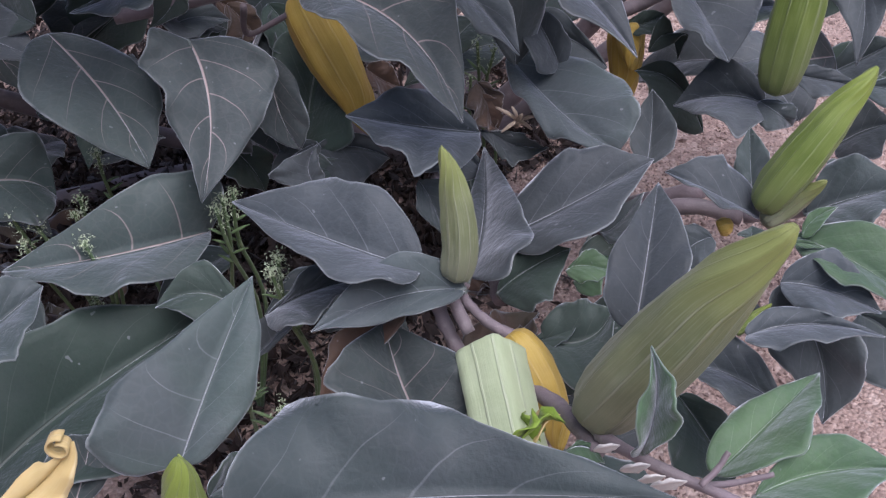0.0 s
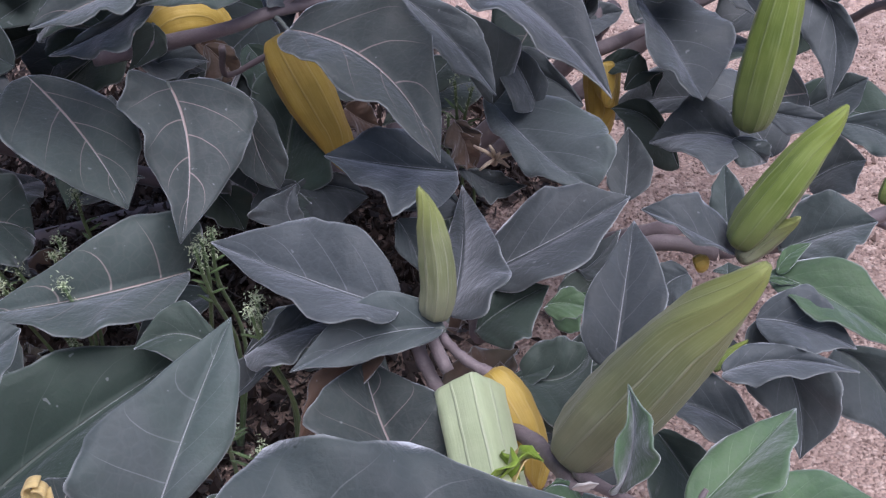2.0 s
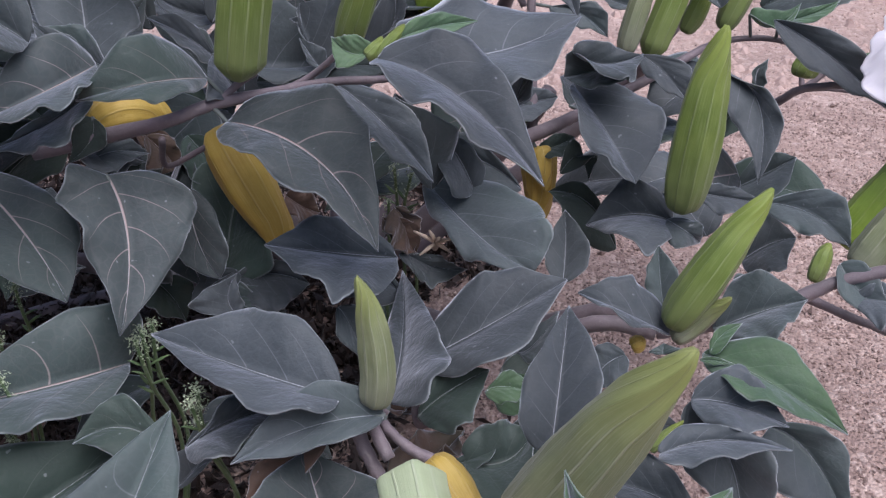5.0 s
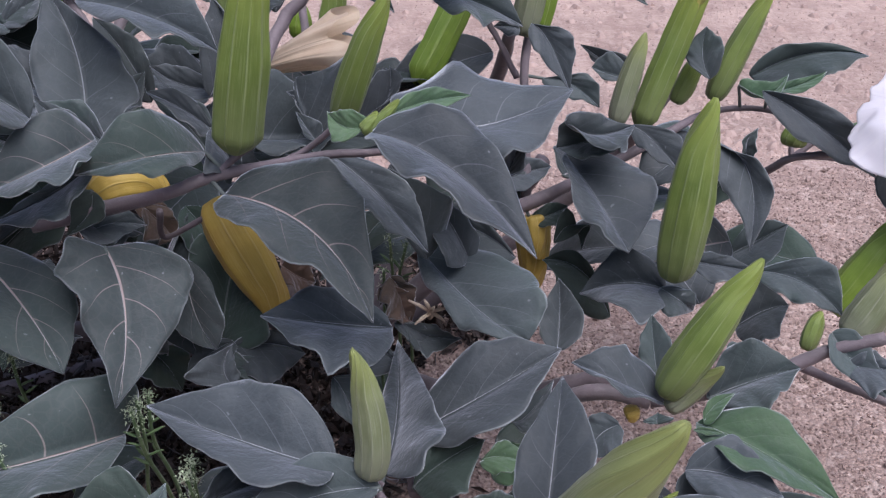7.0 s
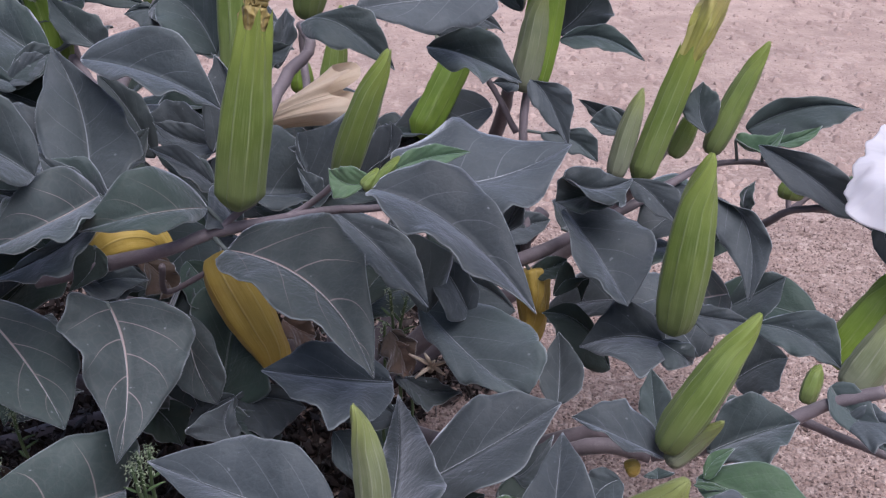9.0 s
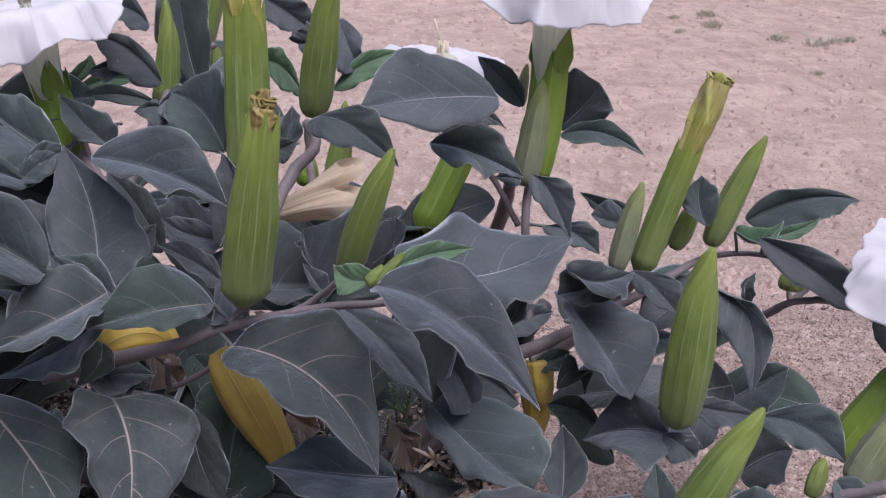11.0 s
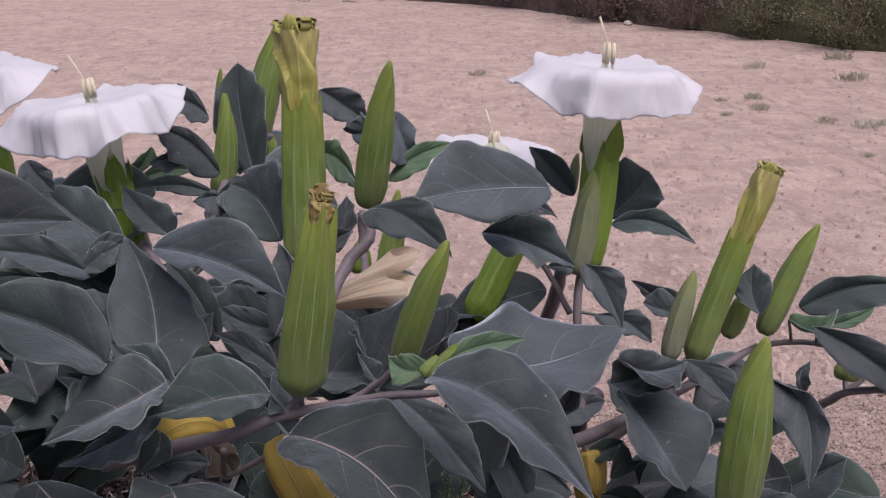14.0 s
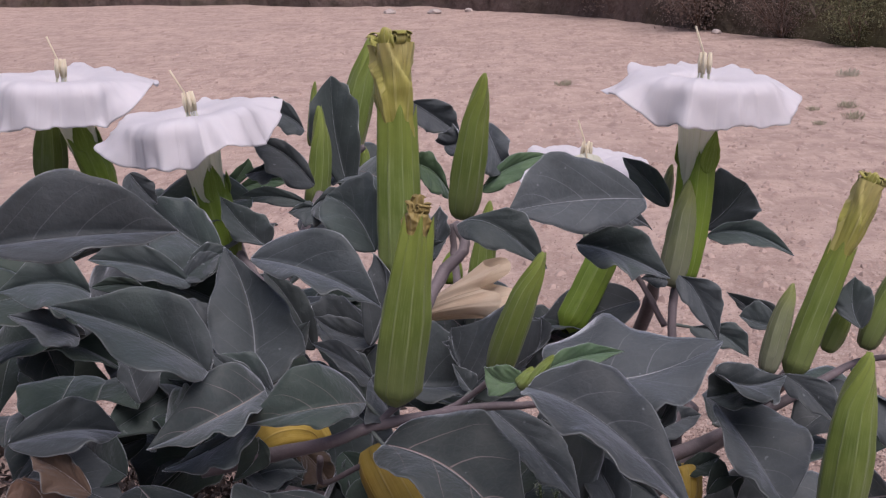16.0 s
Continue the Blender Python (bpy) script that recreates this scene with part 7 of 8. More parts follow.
leaf((-0.2892, 0.6598, 0.3522), (-0.2920, 0.6205, 0.3596), (-0.2953, 0.5812, 0.3528), (-0.2665, 0.6265, 0.3646), (-0.3158, 0.6303, 0.3663), LEAF_PINK)
leaf((-0.3292, 0.7235, 0.4001), (-0.3105, 0.6921, 0.3895), (-0.2898, 0.6684, 0.3680), (-0.2977, 0.7021, 0.4057), (-0.3328, 0.6868, 0.3888), LEAF_PINK)
leaf((-0.2355, 0.8071, 0.3972), (-0.2669, 0.7862, 0.4002), (-0.3008, 0.7718, 0.3918), (-0.2496, 0.7709, 0.3941), (-0.2689, 0.8032, 0.4169), LEAF_OLD_SHADED)
leaf((-0.3054, 0.8605, 0.3365), (-0.2892, 0.8200, 0.3380), (-0.2680, 0.7840, 0.3256), (-0.2690, 0.8368, 0.3577), (-0.3210, 0.8149, 0.3322), LEAF_PINK)
leaf((-0.3695, 0.8497, 0.3545), (-0.3280, 0.8381, 0.3614), (-0.2848, 0.8359, 0.3562), (-0.3342, 0.8559, 0.3828), (-0.3402, 0.8151, 0.3497), LEAF_OLD_SHADED)
leaf((-0.2570, 0.6926, 0.3768), (-0.2447, 0.6531, 0.3884), (-0.2266, 0.6142, 0.3859), (-0.2240, 0.6721, 0.4043), (-0.2761, 0.6494, 0.3825), LEAF_OLD_SHADED)
leaf((-0.2611, 0.7598, 0.4509), (-0.3026, 0.7618, 0.4442), (-0.3392, 0.7629, 0.4236), (-0.2982, 0.7373, 0.4541), (-0.2955, 0.7866, 0.4516), LEAF_PINK)
leaf((-0.3468, 0.7080, 0.4884), (-0.3150, 0.6815, 0.4741), (-0.2825, 0.6661, 0.4489), (-0.3048, 0.6936, 0.4967), (-0.3387, 0.6684, 0.4683), LEAF_OLD_SHADED)
leaf((-0.2443, 0.8414, 0.4365), (-0.2731, 0.8249, 0.4260), (-0.3012, 0.8171, 0.4069), (-0.2538, 0.8084, 0.4182), (-0.2816, 0.8388, 0.4470), LEAF_OLD_SHADED)
leaf((-0.2447, 0.6777, 0.3374), (-0.2774, 0.6715, 0.3267), (-0.3060, 0.6724, 0.3068), (-0.2661, 0.6512, 0.3230), (-0.2798, 0.6869, 0.3443), LEAF_OLD_SHADED)
leaf((-0.3333, 0.7336, 0.4413), (-0.3608, 0.7305, 0.4383), (-0.3860, 0.7310, 0.4264), (-0.3537, 0.7105, 0.4365), (-0.3594, 0.7478, 0.4505), LEAF_OLD_SHADED)
leaf((-0.3161, 0.8701, 0.4285), (-0.3495, 0.8647, 0.4347), (-0.3834, 0.8618, 0.4291), (-0.3399, 0.8421, 0.4346), (-0.3453, 0.8867, 0.4446), LEAF_PINK)
leaf((-0.2650, 0.8206, 0.3029), (-0.2508, 0.7798, 0.2961), (-0.2319, 0.7457, 0.2763), (-0.2305, 0.7913, 0.3168), (-0.2815, 0.7776, 0.2918))
leaf((-0.2181, 0.6795, 0.3891), (-0.2139, 0.7033, 0.3643), (-0.2112, 0.7344, 0.3492), (-0.2363, 0.6950, 0.3607), (-0.1918, 0.6946, 0.3677), LEAF_OLD_SHADED)
leaf((-0.2393, 0.8209, 0.3139), (-0.2545, 0.7761, 0.2982), (-0.2686, 0.7398, 0.2669), (-0.2182, 0.7702, 0.3061), (-0.2859, 0.7910, 0.3124), LEAF_OLD_SHADED)
leaf((-0.3378, 0.6541, 0.4549), (-0.3149, 0.6799, 0.4534), (-0.2943, 0.7042, 0.4400), (-0.3356, 0.6910, 0.4611), (-0.3011, 0.6602, 0.4586), LEAF_OLD_SHADED)
leaf((-0.3406, 0.6876, 0.4128), (-0.2963, 0.6891, 0.4030), (-0.2582, 0.6923, 0.3786), (-0.3022, 0.7183, 0.4161), (-0.3016, 0.6576, 0.4091), LEAF_OLD_SHADED)
leaf((-0.3872, 0.8144, 0.3641), (-0.3816, 0.7738, 0.3524), (-0.3769, 0.7398, 0.3271), (-0.3588, 0.7817, 0.3618), (-0.4057, 0.7753, 0.3617), LEAF_OLD_SHADED)
leaf((-0.3372, 0.8968, 0.3516), (-0.2939, 0.8721, 0.3550), (-0.2540, 0.8452, 0.3411), (-0.2873, 0.9010, 0.3576), (-0.3142, 0.8553, 0.3688))
leaf((-0.3989, 0.7282, 0.4200), (-0.3630, 0.7107, 0.4203), (-0.3268, 0.6993, 0.4079), (-0.3587, 0.7350, 0.4389), (-0.3820, 0.6869, 0.4148), LEAF_OLD_SHADED)
leaf((-0.2777, 0.6338, 0.4268), (-0.3144, 0.6446, 0.4190), (-0.3444, 0.6616, 0.4007), (-0.3131, 0.6215, 0.4137), (-0.3079, 0.6570, 0.4381), LEAF_OLD_SHADED)
leaf((-0.2530, 0.7263, 0.3262), (-0.2265, 0.7399, 0.3342), (-0.2020, 0.7585, 0.3326), (-0.2412, 0.7493, 0.3471), (-0.2204, 0.7201, 0.3279), LEAF_PINK)
leaf((-0.2416, 0.7851, 0.4495), (-0.2444, 0.8162, 0.4179), (-0.2528, 0.8554, 0.3986), (-0.2653, 0.7977, 0.4120), (-0.2165, 0.8141, 0.4238), LEAF_OLD_SHADED)
leaf((-0.2541, 0.6962, 0.3650), (-0.2241, 0.6948, 0.3684), (-0.1948, 0.7005, 0.3637), (-0.2306, 0.7078, 0.3861), (-0.2289, 0.6752, 0.3576), LEAF_OLD_SHADED)
leaf((-0.3612, 0.7481, 0.3578), (-0.3261, 0.7519, 0.3538), (-0.2951, 0.7622, 0.3398), (-0.3318, 0.7684, 0.3732), (-0.3303, 0.7273, 0.3464), LEAF_OLD_SHADED)


# ---- unseen branches, low and sprawling, added left of view to shade the plant ----
def shade_branch(foot, end, rise, count, seed):
    """A leafy branch that arches out from the crown, its leaves in turn to either side; kept out of view, it is there
    to cast shade.
    """
    r = random.Random(seed)
    foot, end = np.array(foot, float), np.array(end, float)
    if end[0] + 0.46 * end[1] > -0.10:
        return
    line = bend(foot, (foot + end) / 2 + np.array((0, 0, rise)), end, np.linspace(0, 1, 9))
    stem([tuple(p) for p in line], 0.008, 0.003)
    fine = bend(foot, (foot + end) / 2 + np.array((0, 0, rise)), end, np.linspace(0.25, 1, count))
    away = (end - foot) / np.linalg.norm(end - foot)
    for n, p in enumerate(fine):
        flank = np.cross(away, (0, 0, 1)) * (1 if n % 2 else -1)
        d = away * r.uniform(0.2, 0.9) + flank * r.uniform(0.5, 1.0) + np.array((0, 0, r.uniform(-0.15, 0.45)))
        d /= np.linalg.norm(d)
        long = r.uniform(0.06, 0.105)
        w = np.cross(d, (0, 0, 1))
        w = w / np.linalg.norm(w) * long * r.uniform(0.28, 0.36) + np.array((0, 0, r.uniform(-0.004, 0.006)))
        base = p + d * 0.012
        if max(base[0] + 0.46 * base[1], base[0] + d[0] * long + 0.46 * (base[1] + d[1] * long)) > -0.07:
            continue
        at = base + d * long * 0.38 + np.array((0, 0, 0.012))
        leaf(base, base + d * long * 0.5 + np.array((0, 0, 0.012)), base + d * long - np.array((0, 0, 0.012)), at - w, at + w + np.array((0, 0, 0.008)), LEAF_OLD_SHADED if r.random() < 0.2 else LEAF)


SHADE_CROWN = (-0.46, 0.70, 0.11)
stem([CROWN, (-0.16, 0.84, 0.11), (-0.32, 0.76, 0.12), SHADE_CROWN], 0.011, 0.010)
for n in range(20):
    turn = 0.314 * n
    reach = 0.16 + 0.16 * ((n * 0.61) % 1.0)
    far_end = (-0.48 + reach * math.cos(turn), 0.68 + 1.15 * reach * math.sin(turn), 0.34 + 0.25 * ((n * 0.37) % 1.0))
    shade_branch(SHADE_CROWN, far_end, 0.08 + 0.07 * ((n * 0.23) % 1.0), 10, n)


# ---- spent parts of the plant ----
def cut_calyx():
    """A pale, papery calyx left open after its flower fell, with wet remains in its mouth."""
    count = 26
    s = np.linspace(0, 1, count)
    path = bend((0.0202, 0.3895, 0.2852), (0.0246, 0.3551, 0.2833), (0.0293, 0.3091, 0.2874), s)
    rad = 0.0157 * np.minimum(1, 0.55 + s / 0.16) * (1 - 0.10 * s)
    body = grow("open_calyx", tube_mesh("calyx", path, rad, CALYX_PALE, 40, 5, 0.07, False, 0.3), "pale green papery open calyx")
    part("calyx_end", tube_mesh("end", path[:3] - np.array((0, -0.0015, 0)), [0.003, 0.008, 0.0105], CALYX_PALE, 20, 5, 0.08), body)
    for n in range(4):
        a = 0.7 * n
        c = path[18 + n]
        q = c + np.array((0.013 * math.cos(a), -0.014, 0.011 * math.sin(a) + 0.007))
        d = np.array((0.010 * math.sin(a), 0.002, 0.009))
        part("remnant", leaf_mesh(c, (c + q) / 2 + d, q, (c + q) / 2 + d * 1.6, (c + q) / 2 - d * 0.7, (CALYX_FRESH, PETAL_YELLOW, CALYX_FRESH, CALYX_FRESH)[n], wave=0.25, rows=9, half=3), body)


cut_calyx()


def collapsed_flower(neck, mid, mouth, seed):
    """A fallen cream corolla, limp and folded."""
    count, around = 22, 60
    path = bend(neck, mid, mouth, np.linspace(0, 1, count))
    tan = np.gradient(path, axis=0)
    tan /= np.linalg.norm(tan, axis=1, keepdims=True)
    verts, uvs = [], []
    for i in range(count):
        s = i / (count - 1)
        e = np.cross(tan[i], (0, 0, 1))
        e /= np.linalg.norm(e)
        g = np.cross(e, tan[i])
        for j in range(around):
            a = 2 * math.pi * j / around
            r = 0.007 + 0.016 * s**1.1
            r *= 1 + 0.20 * s * math.cos(5 * a + seed) + 0.16 * s * s * math.sin(3 * a + 2.2 * s) + 0.04 * math.cos(13 * a)
            lip = tan[i] * (0.008 * s**3 * math.sin(5 * a + 1.3))
            verts.append(path[i] + e * r * 1.15 * math.cos(a) + g * r * 0.8 * math.sin(a) + lip)
            w = 2 * j / around
            uvs.append((w if w <= 1 else 2 - w, s))
    return grow("wilted_flower", mesh_of("corolla", verts, grid_faces(count, around, True), CREAM, uvs), "limp cream-coloured collapsed flower")


collapsed_flower((-0.0632, 0.7385, 0.4013), (-0.0323, 0.7280, 0.4162), (-0.0034, 0.7213, 0.4261), 1.0)


def dried_stamens():
    hub = np.array((0.0437, 0.5745, 0.3019))
    body = grow("dried_stamens", tube_mesh("hub", [hub + np.array((0, 0.012, -0.010)), hub], [0.002, 0.0025], DRY_PALE, 8), "bleached dry stamens like a small star")
    for tip in ((0.0303, 0.5717, 0.3121), (0.0394, 0.5706, 0.3129), (0.0534, 0.5682, 0.3085), (0.0512, 0.5665, 0.3003), (0.0336, 0.5662, 0.2988), (0.0450, 0.5650, 0.3110)):
        t = np.array(tip)
        part("stamen", tube_mesh("stamen", [hub, (hub + t) / 2 + np.array((0, -0.001, 0.001)), t], [0.0010, 0.0013, 0.0006], DRY_PALE, 7), body)


dried_stamens()


def curled_petals():
    """Yellow withered petals rolled up at their ends."""
    root = np.array((-0.150, 0.222, 0.350))
    body = grow("withered_petal", leaf_mesh(root, (-0.1235, 0.2303, 0.3662), (-0.1076, 0.2342, 0.3841), (-0.1245, 0.2305, 0.3730), (-0.1155, 0.2255, 0.3650), PETAL_YELLOW, cup=0.3, wave=0.12), "yellow withered petal curled at the tip")
    part("petal", leaf_mesh(root, (-0.142, 0.228, 0.372), (-0.139, 0.233, 0.386), (-0.147, 0.23, 0.373), (-0.136, 0.227, 0.369), PETAL_YELLOW, cup=0.4, wave=0.2), body)
    pts, uv = np.zeros((20, 5, 3)), np.zeros((20, 5, 2))
    for i in range(20):
        th = 1.2 + i / 19 * 7.0
        r = 0.0042 * (1 - 0.55 * i / 19)
        for j in range(5):
            pts[i, j] = np.array((-0.1115 + r * math.cos(th), 0.2335 + (j - 2) * 0.0011, 0.3832 + r * math.sin(th)))
            uv[i, j] = (j / 4, i / 19)
    part("petal_roll", sheet("roll", pts, uv, PETAL_YELLOW, 0.0007), body)


curled_petals()


def bleached_bits():
    for x, y, z, s in ((0.0598, 0.2923, 0.3224, 0.0045), (0.0696, 0.2861, 0.3186, 0.005), (0.0790, 0.2738, 0.3232, 0.006), (0.0745, 0.2800, 0.3195, 0.0045)):
        c = np.array((x, y, z))
        d = np.array((s, -0.3 * s, 0.6 * s))
        w = np.array((-0.4 * s, -0.2 * s, 0.6 * s))
        grow("dried_petal", leaf_mesh(c - d, c + w * 0.4, c + d, c + w, c - w, BLEACHED, wave=0.08, cup=0.3, rows=10, half=3), "small bleached dry petal")


bleached_bits()


# ---- litter under the plant, with the shade there put into its colour ----
def litter():
    r = random.Random(12)
    verts, faces = [], []
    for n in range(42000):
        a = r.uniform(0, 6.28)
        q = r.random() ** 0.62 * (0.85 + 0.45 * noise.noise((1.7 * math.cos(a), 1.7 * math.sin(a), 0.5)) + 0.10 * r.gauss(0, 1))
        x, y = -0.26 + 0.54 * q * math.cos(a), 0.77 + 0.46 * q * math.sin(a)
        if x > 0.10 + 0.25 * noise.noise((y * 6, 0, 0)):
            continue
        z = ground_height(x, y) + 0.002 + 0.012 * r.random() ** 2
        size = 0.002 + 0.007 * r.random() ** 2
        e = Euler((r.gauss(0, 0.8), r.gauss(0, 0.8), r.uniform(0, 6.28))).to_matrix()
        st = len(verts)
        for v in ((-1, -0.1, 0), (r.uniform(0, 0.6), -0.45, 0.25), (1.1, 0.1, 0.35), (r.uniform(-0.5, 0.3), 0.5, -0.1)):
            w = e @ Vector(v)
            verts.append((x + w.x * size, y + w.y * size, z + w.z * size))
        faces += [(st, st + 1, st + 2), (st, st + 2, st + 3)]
    ob = new("leaf_litter", mesh_of("leaf_litter", verts, faces, LITTER_SHADED, smooth=False))
    return tagged(ob, "dark brown crumbled leaf litter on the sand below the plant, darkened further to paint the shade there", "leaf litter", kind="stuff")


litter()


def dead_leaf(x, y, turn, size, seed):
    """A curled brown leaf lying on the litter."""
    c = np.array((x, y, ground_height(x, y) + size * 0.30))
    d = np.array((math.cos(turn), math.sin(turn), 0.15)) * size
    w = np.array((-math.sin(turn), math.cos(turn), 0.7)) * size * 0.5
    v = np.array((math.sin(turn), -math.cos(turn), 0.7)) * size * 0.5
    ob = new("dead_leaf", leaf_mesh(c - d, c - np.array((0, 0, size * 0.2)), c + d, c + w, c + v, LEAF_DRY, wave=0.25, cup=0.2, seed=seed))
    return tagged(ob, "curled dry brown leaf lying under the plant", "dead leaf", "fallen leaves")


for n, (x, y) in enumerate(((-0.20, 0.56), (-0.27, 0.60), (-0.24, 0.68), (-0.10, 0.62), (-0.04, 0.60), (0.02, 0.64), (-0.31, 0.66), (0.04, 0.58), (-0.14, 0.50), (-0.02, 0.50), (-0.29, 0.72), (-0.25, 0.65), (-0.33, 0.79), (-0.21, 0.71), (-0.28, 0.86), (-0.35, 0.70), (-0.30, 0.62))):
    dead_leaf(x, y, n * 1.9, 0.020 + 0.005 * (n % 4), n)


# ---- small weeds in the shade of the plant ----
def weed(root, tips, seed, blooms=5):
    """A bristly little weed: thin stalks, narrow leaves, coils of tiny pale blooms."""
    r = random.Random(seed)
    x, y = root
    z = ground_height(x, y)
    ob = tagged(new("weed"), "thin bristly green weed with tiny pale flower heads", "weed", "weeds under the plant")
    ob.location = (x, y, z)
    for tip in tips:
        t = np.array(tip) - np.array((x, y, z))
        line = smooth_path([(0, 0, 0), t * 0.5 + np.array((0.012 * r.uniform(-1, 1), 0.01, 0)), t * 0.82 + np.array((0.004 * r.uniform(-1, 1), 0, 0)), t], 16)
        stalk = part("stalk", tube_mesh("stalk", line, np.linspace(0.0014, 0.0010, 16), WEED, 6), ob)
        for n in range(4):
            b = line[9 + n]
            a = r.uniform(0, 6.28)
            q = b + np.array((math.cos(a), math.sin(a) * 0.6, 0.5)) * r.uniform(0.007, 0.012)
            w = np.array((-math.sin(a), math.cos(a), 0)) * 0.0011
            part("leaf", leaf_mesh(b, (b + q) / 2 + np.array((0, 0, 0.001)), q, (b + q) / 2 + w, (b + q) / 2 - w, WEED, rows=7, half=1), stalk)
        verts, faces = [], []
        for n in range(blooms * 22):
            c = line[-1 - r.choice((0, 0, 0, 1, 2))] + np.array([r.gauss(0, 0.0020) for _ in range(3)])
            d = np.array([r.gauss(0, 1) for _ in range(3)])
            d = d / np.linalg.norm(d) * r.uniform(0.0010, 0.0027)
            s = np.cross(d, (0.3, 0.5, 0.8))
            s = s / np.linalg.norm(s) * 0.00055
            st = len(verts)
            verts += [c - s, c + s, c + d, c + np.cross(s, d) * 200]
            faces += [(st, st + 1, st + 2), (st + 1, st + 3, st + 2), (st + 3, st, st + 2), (st, st + 3, st + 1)]
        part("flower_head", mesh_of("heads", verts, faces, FUZZ, smooth=False), stalk)
    return ob


weed((-0.155, 0.47), [(-0.1734, 0.4438, 0.3071), (-0.1675, 0.4288, 0.2850)], 1)
weed((-0.075, 0.46), [(-0.0800, 0.4205, 0.3075), (-0.0770, 0.4240, 0.3130)], 2, 7)
weed((-0.115, 0.52), [(-0.1119, 0.4779, 0.3110), (-0.1150, 0.4750, 0.3060), (-0.1075, 0.4850, 0.3090)], 3)
weed((-0.18, 0.60), [(-0.1938, 0.5434, 0.2995)], 4, 6)
weed((-0.21, 0.56), [(-0.1967, 0.5114, 0.2893), (-0.2186, 0.4976, 0.2821), (-0.2292, 0.4961, 0.2868), (-0.1996, 0.5065, 0.2835), (-0.2240, 0.4900, 0.2746)], 5, 4)
weed((0.02, 0.66), [(0.0205, 0.6192, 0.3305), (0.0309, 0.6173, 0.3273), (0.0165, 0.6096, 0.3119)], 6, 2)
weed((-0.10, 0.45), [(-0.090, 0.395, 0.262), (-0.075, 0.385, 0.255)], 7, 3)


# ---- the far side of the wash ----
def shrub(x, y, width, height, seed, mat, label, dense=700, leafy=0.035):
    """A low desert shrub: many twigs from one foot and clumps of small leaves."""
    r = random.Random(seed)
    foot = tagged(new("shrub"), label, "shrub", "brush across the wash")
    z = ground_height(x, y)
    foot.location = (x, y, z)
    verts, faces = [], []
    tips = []
    for n in range(26):
        a, el = r.uniform(0, 6.28), r.uniform(0.35, 1.5)
        long = r.uniform(0.6, 1.0)
        d = np.array((math.cos(a) * math.cos(el) * width * 0.55, math.sin(a) * math.cos(el) * width * 0.55, math.sin(el) * height)) * long
        p = smooth_path([(0, 0, 0), d * 0.5 + np.array((r.uniform(-0.1, 0.1) * width, 0, 0.08 * height)), d], 6)
        st = len(verts)
        for i, q in enumerate(p):
            w = 0.012 * height * (1.2 - i / 5)
            for k in range(4):
                verts.append(q + np.array((math.cos(k * 1.57) * w, math.sin(k * 1.57) * w, 0)))
        faces += grid_faces(6, 4, True, st)
        tips.append(p)
    part("branchwork", mesh_of("branchwork", verts, faces, TWIG), foot)
    verts, faces = [], []
    for n in range(dense):
        p = r.choice(tips)
        q = p[r.choice((1, 1, 2, 2, 3, 3, 4, 4, 5, 5))] + np.array([r.gauss(0, 0.10 * width), r.gauss(0, 0.10 * width), r.gauss(0, 0.07 * height)])
        q[2] = max(0.02, q[2])
        e = Euler((r.uniform(0, 6), r.uniform(0, 6), r.uniform(0, 6))).to_matrix()
        size = leafy * r.uniform(0.6, 1.5) * height
        st = len(verts)
        for v in ((0, -1, 0), (0.45, 0, 0.12), (0, 1, 0), (-0.45, 0, 0.12)):
            w = e @ Vector(v)
            verts.append(q + np.array(w) * size)
        faces += [(st, st + 1, st + 2), (st, st + 2, st + 3)]
    part("foliage", mesh_of("foliage", verts, faces, mat), foot)
    return foot


def bank():
    """The tangled far bank: lumpy mounds of brush with twigs and small leaves on them."""
    xs, deep = np.linspace(-10, 12, 420), np.concatenate([np.linspace(0, 1.4, 36), np.linspace(1.6, 5, 10)])
    verts = []
    for x in xs:
        y0 = edge_of_wash(x) + 0.18 * noise.noise((x * 1.3, 3.0, 0.0))
        for d in deep:
            y = y0 + d
            lump = 0.5 + 0.5 * noise.noise((x * 0.9, d * 0.8, 1.7)) + 0.35 * noise.noise((x * 2.6, d * 2.4, 4.4))
            rough = 0.10 * noise.noise((x * 7, d * 7, 0.4)) + 0.05 * noise.noise((x * 17, d * 17, 2.4))
            z = base_height(y) - 0.03 + 1.9 * min(1.0, d / 1.1) ** 0.6 * max(0.25, 0.55 + 0.5 * lump) + rough * min(1.0, d / 0.15)
            verts.append((x + 0.6 * rough, y - 0.8 * rough, z if d else base_height(y) - 0.05))
    core = new("brush_bank", mesh_of("brush_core", verts, grid_faces(len(xs), len(deep)), BRUSH_CORE))
    tagged(core, "dark tangled brush along the far bank of the wash", "bushes", kind="stuff")
    r = random.Random(21)
    leaves, faces = [], []
    for n in range(26000):
        i, j = r.randrange(len(xs)), r.randrange(1, 34)
        c = np.array(verts[i * len(deep) + j]) + np.array((r.gauss(0, 0.04), r.gauss(-0.02, 0.03), r.gauss(0.01, 0.04)))
        d = np.array((r.gauss(0, 1), r.gauss(0, 1), r.gauss(0.6, 1)))
        d *= r.uniform(0.012, 0.05) / np.linalg.norm(d)
        w = np.cross(d, (0.3, 1.0, 0.2)) * 0.22
        st = len(leaves)
        leaves += [c - d, c + w, c + d, c - w]
        faces += [(st, st + 1, st + 2), (st, st + 2, st + 3)]
    ob = part("twigs_and_leaves", mesh_of("twigs_and_leaves", leaves, faces, BRUSH), core)
    return tagged(ob, kind="stuff")


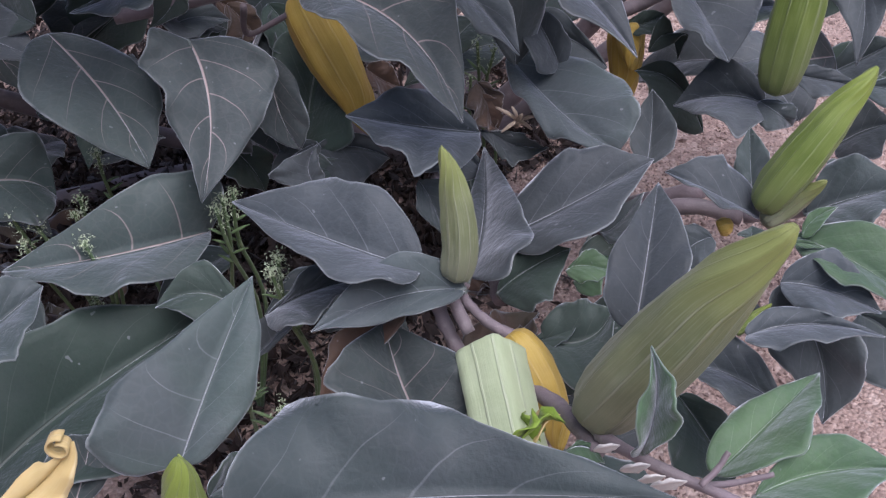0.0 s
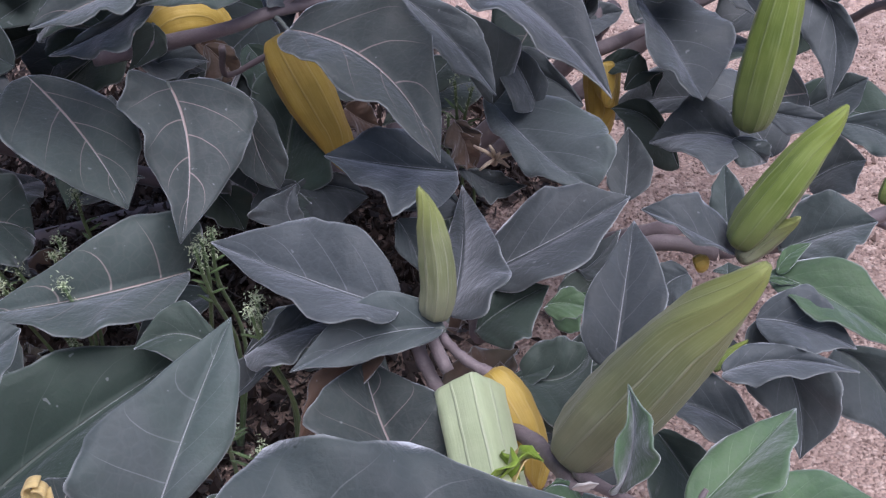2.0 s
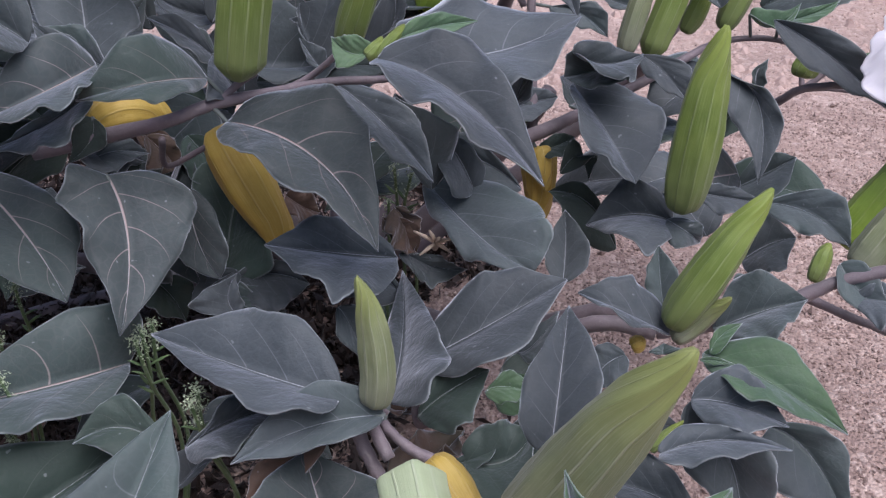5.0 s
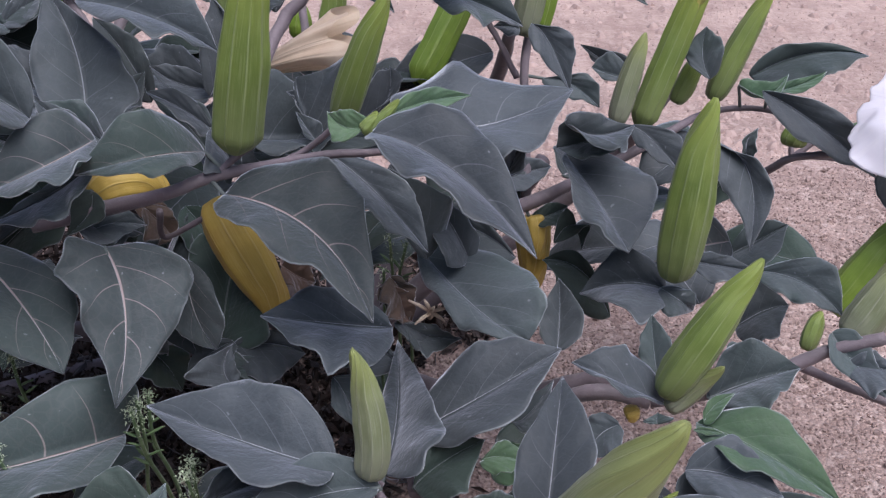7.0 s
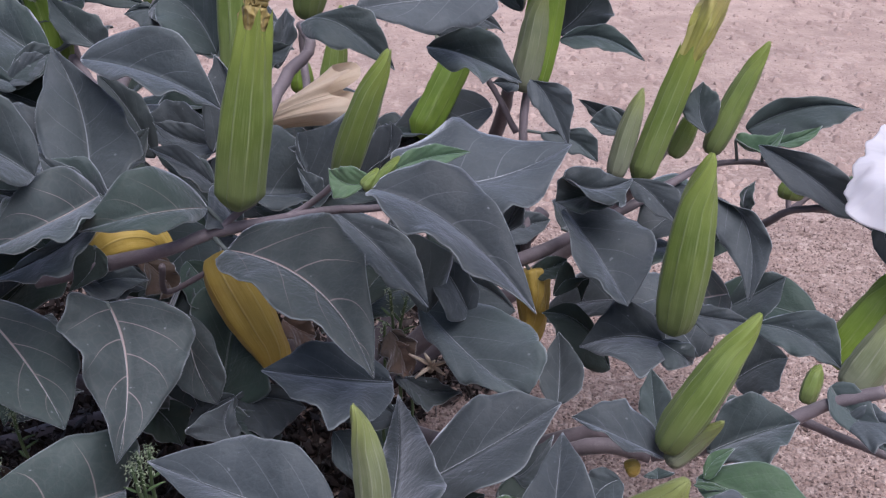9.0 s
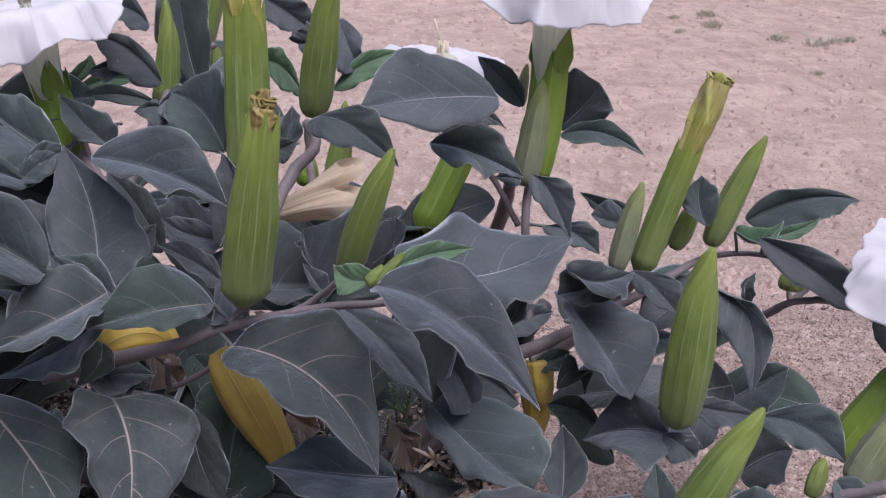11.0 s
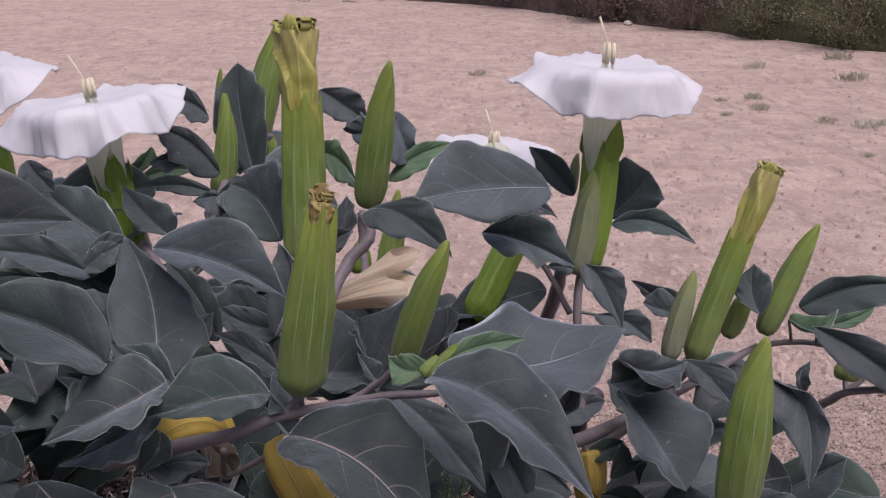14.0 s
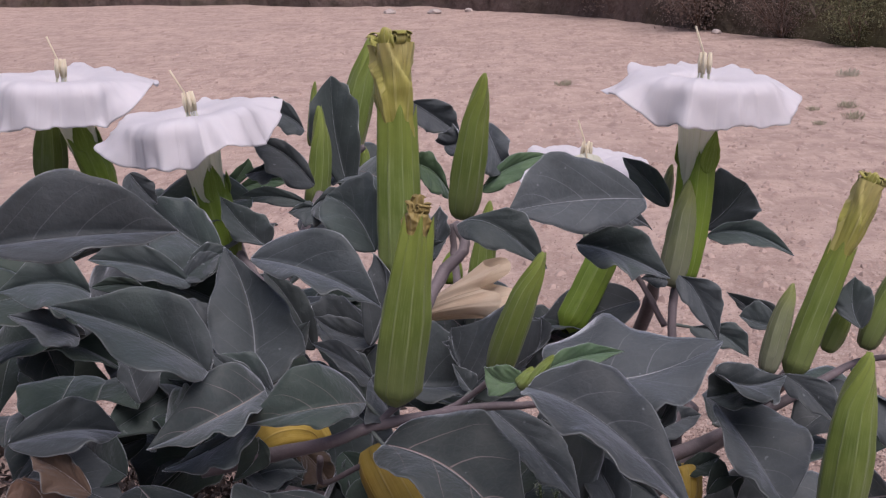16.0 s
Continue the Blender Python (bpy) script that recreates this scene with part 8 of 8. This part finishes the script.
def edge_of_wash(x):
    """Where the sand ends and the brush begins."""
    return float(np.interp(x, (-12, -3, -0.6, 0.93, 1.48, 1.91, 2.19, 2.56, 9), (15.5, 12.6, 11.2, 8.9, 7.5, 6.9, 6.1, 5.4, 4.0)))


bank()


# stones and shrubs along the far edge
def stone(x, y, size, seed):
    r = random.Random(seed)
    bm = bmesh.new()
    bmesh.ops.create_icosphere(bm, subdivisions=2, radius=1.0)
    for v in bm.verts:
        v.co *= 1 + 0.35 * noise.noise(v.co * 1.3 + Vector((seed, 0, 0)))
        v.co = Vector((v.co.x * size, v.co.y * size * 0.8, v.co.z * size * 0.5))
    me = bpy.data.meshes.new("stone")
    bm.to_mesh(me)
    bm.free()
    me.materials.append(STONE)
    ob = new("stone", me)
    ob.location = (x, y, ground_height(x, y) + size * 0.2)
    ob.rotation_euler = (0, 0, r.uniform(0, 6))
    return tagged(ob, "pale grey stone lying at the edge of the wash", "stone", "stones at the edge")


for n, (x, y, size) in enumerate(((-0.96, 10.3, 0.06), (-0.55, 10.2, 0.07), (-0.25, 10.4, 0.05), (1.42, 7.45, 0.04))):
    stone(x, y, size, n + 1)

FAR = ((-0.4, 11.8, 1.2, 0.8, 1), (0.3, 10.6, 1.1, 0.9, 1), (0.9, 9.2, 1.0, 1.1, 1), (1.35, 7.7, 0.8, 0.9, 1), (1.75, 7.1, 0.7, 0.6, 1), (2.05, 6.55, 0.7, 0.6, 2), (2.3, 5.9, 0.7, 0.55, 2), (2.75, 5.2, 0.8, 0.7, 2), (3.2, 4.9, 1.0, 0.8, 2))
for n, (x, y, width, height, kind) in enumerate(FAR):
    if kind == 1:
        shrub(x, y, width, height, n, BRUSH_DRY, "dry brownish leafless brush beside the sandy wash", 12000, 0.009)
    else:
        shrub(x, y, width, height, n, BRUSH_GREEN, "low olive-green desert shrub beside the sandy wash", 12000, 0.009)


def tuft(x, y, size, seed, pale):
    """A sparse seedling clump in the sand."""
    r = random.Random(seed)
    ob = tagged(new("sand_weed"), "small pale green weed clump in the open sand" if pale else "small green seedling in the open sand", "weed", "weeds in the sand")
    ob.location = (x, y, ground_height(x, y))
    size *= 0.75
    verts, faces = [], []
    for n in range(120):
        a, q = r.uniform(0, 6.28), r.random() ** 0.7
        b = np.array((math.cos(a) * q * size, math.sin(a) * q * size, 0))
        t = b * 1.15 + np.array((r.gauss(0, 0.15) * size, r.gauss(0, 0.15) * size, size * r.uniform(0.15, 0.85)))
        w = np.array((math.cos(a + 1.5), math.sin(a + 1.5), 0)) * size * 0.035
        m = (b + t) / 2 + np.array((0, 0, size * 0.1))
        st = len(verts)
        verts += [b, m + w, t, m - w]
        faces += [(st, st + 1, st + 2), (st, st + 2, st + 3)]
    tagged(part("leaf_clump", mesh_of("leaf_clump", verts, faces, TUFT_PALE if pale else TUFT_GREEN), ob), kind="stuff")
    return ob


TUFT_GREEN = stem_material("weed_sage", (0.44, 0.42, 0.31), (0.36, 0.36, 0.26), (0.52, 0.49, 0.40))
TUFT_PALE = stem_material("weed_pale", (0.56, 0.54, 0.45), (0.48, 0.47, 0.38), (0.64, 0.61, 0.54))
for n, (x, y, size, pale) in enumerate(((0.29, 4.99, 0.05, 0), (1.31, 4.26, 0.05, 0), (1.17, 4.21, 0.03, 0), (1.36, 3.62, 0.045, 0), (1.44, 3.50, 0.05, 1), (1.52, 3.55, 0.045, 1), (1.59, 3.6, 0.035, 0), (1.24, 3.95, 0.05, 0), (1.09, 3.84, 0.03, 0), (1.80, 3.75, 0.06, 1), (1.95, 3.9, 0.06, 0), (1.22, 2.92, 0.025, 0), (1.9, 4.8, 0.08, 0), (1.6, 5.2, 0.07, 1), (2.1, 5.5, 0.09, 0))):
    tuft(x, y, size, n, pale)
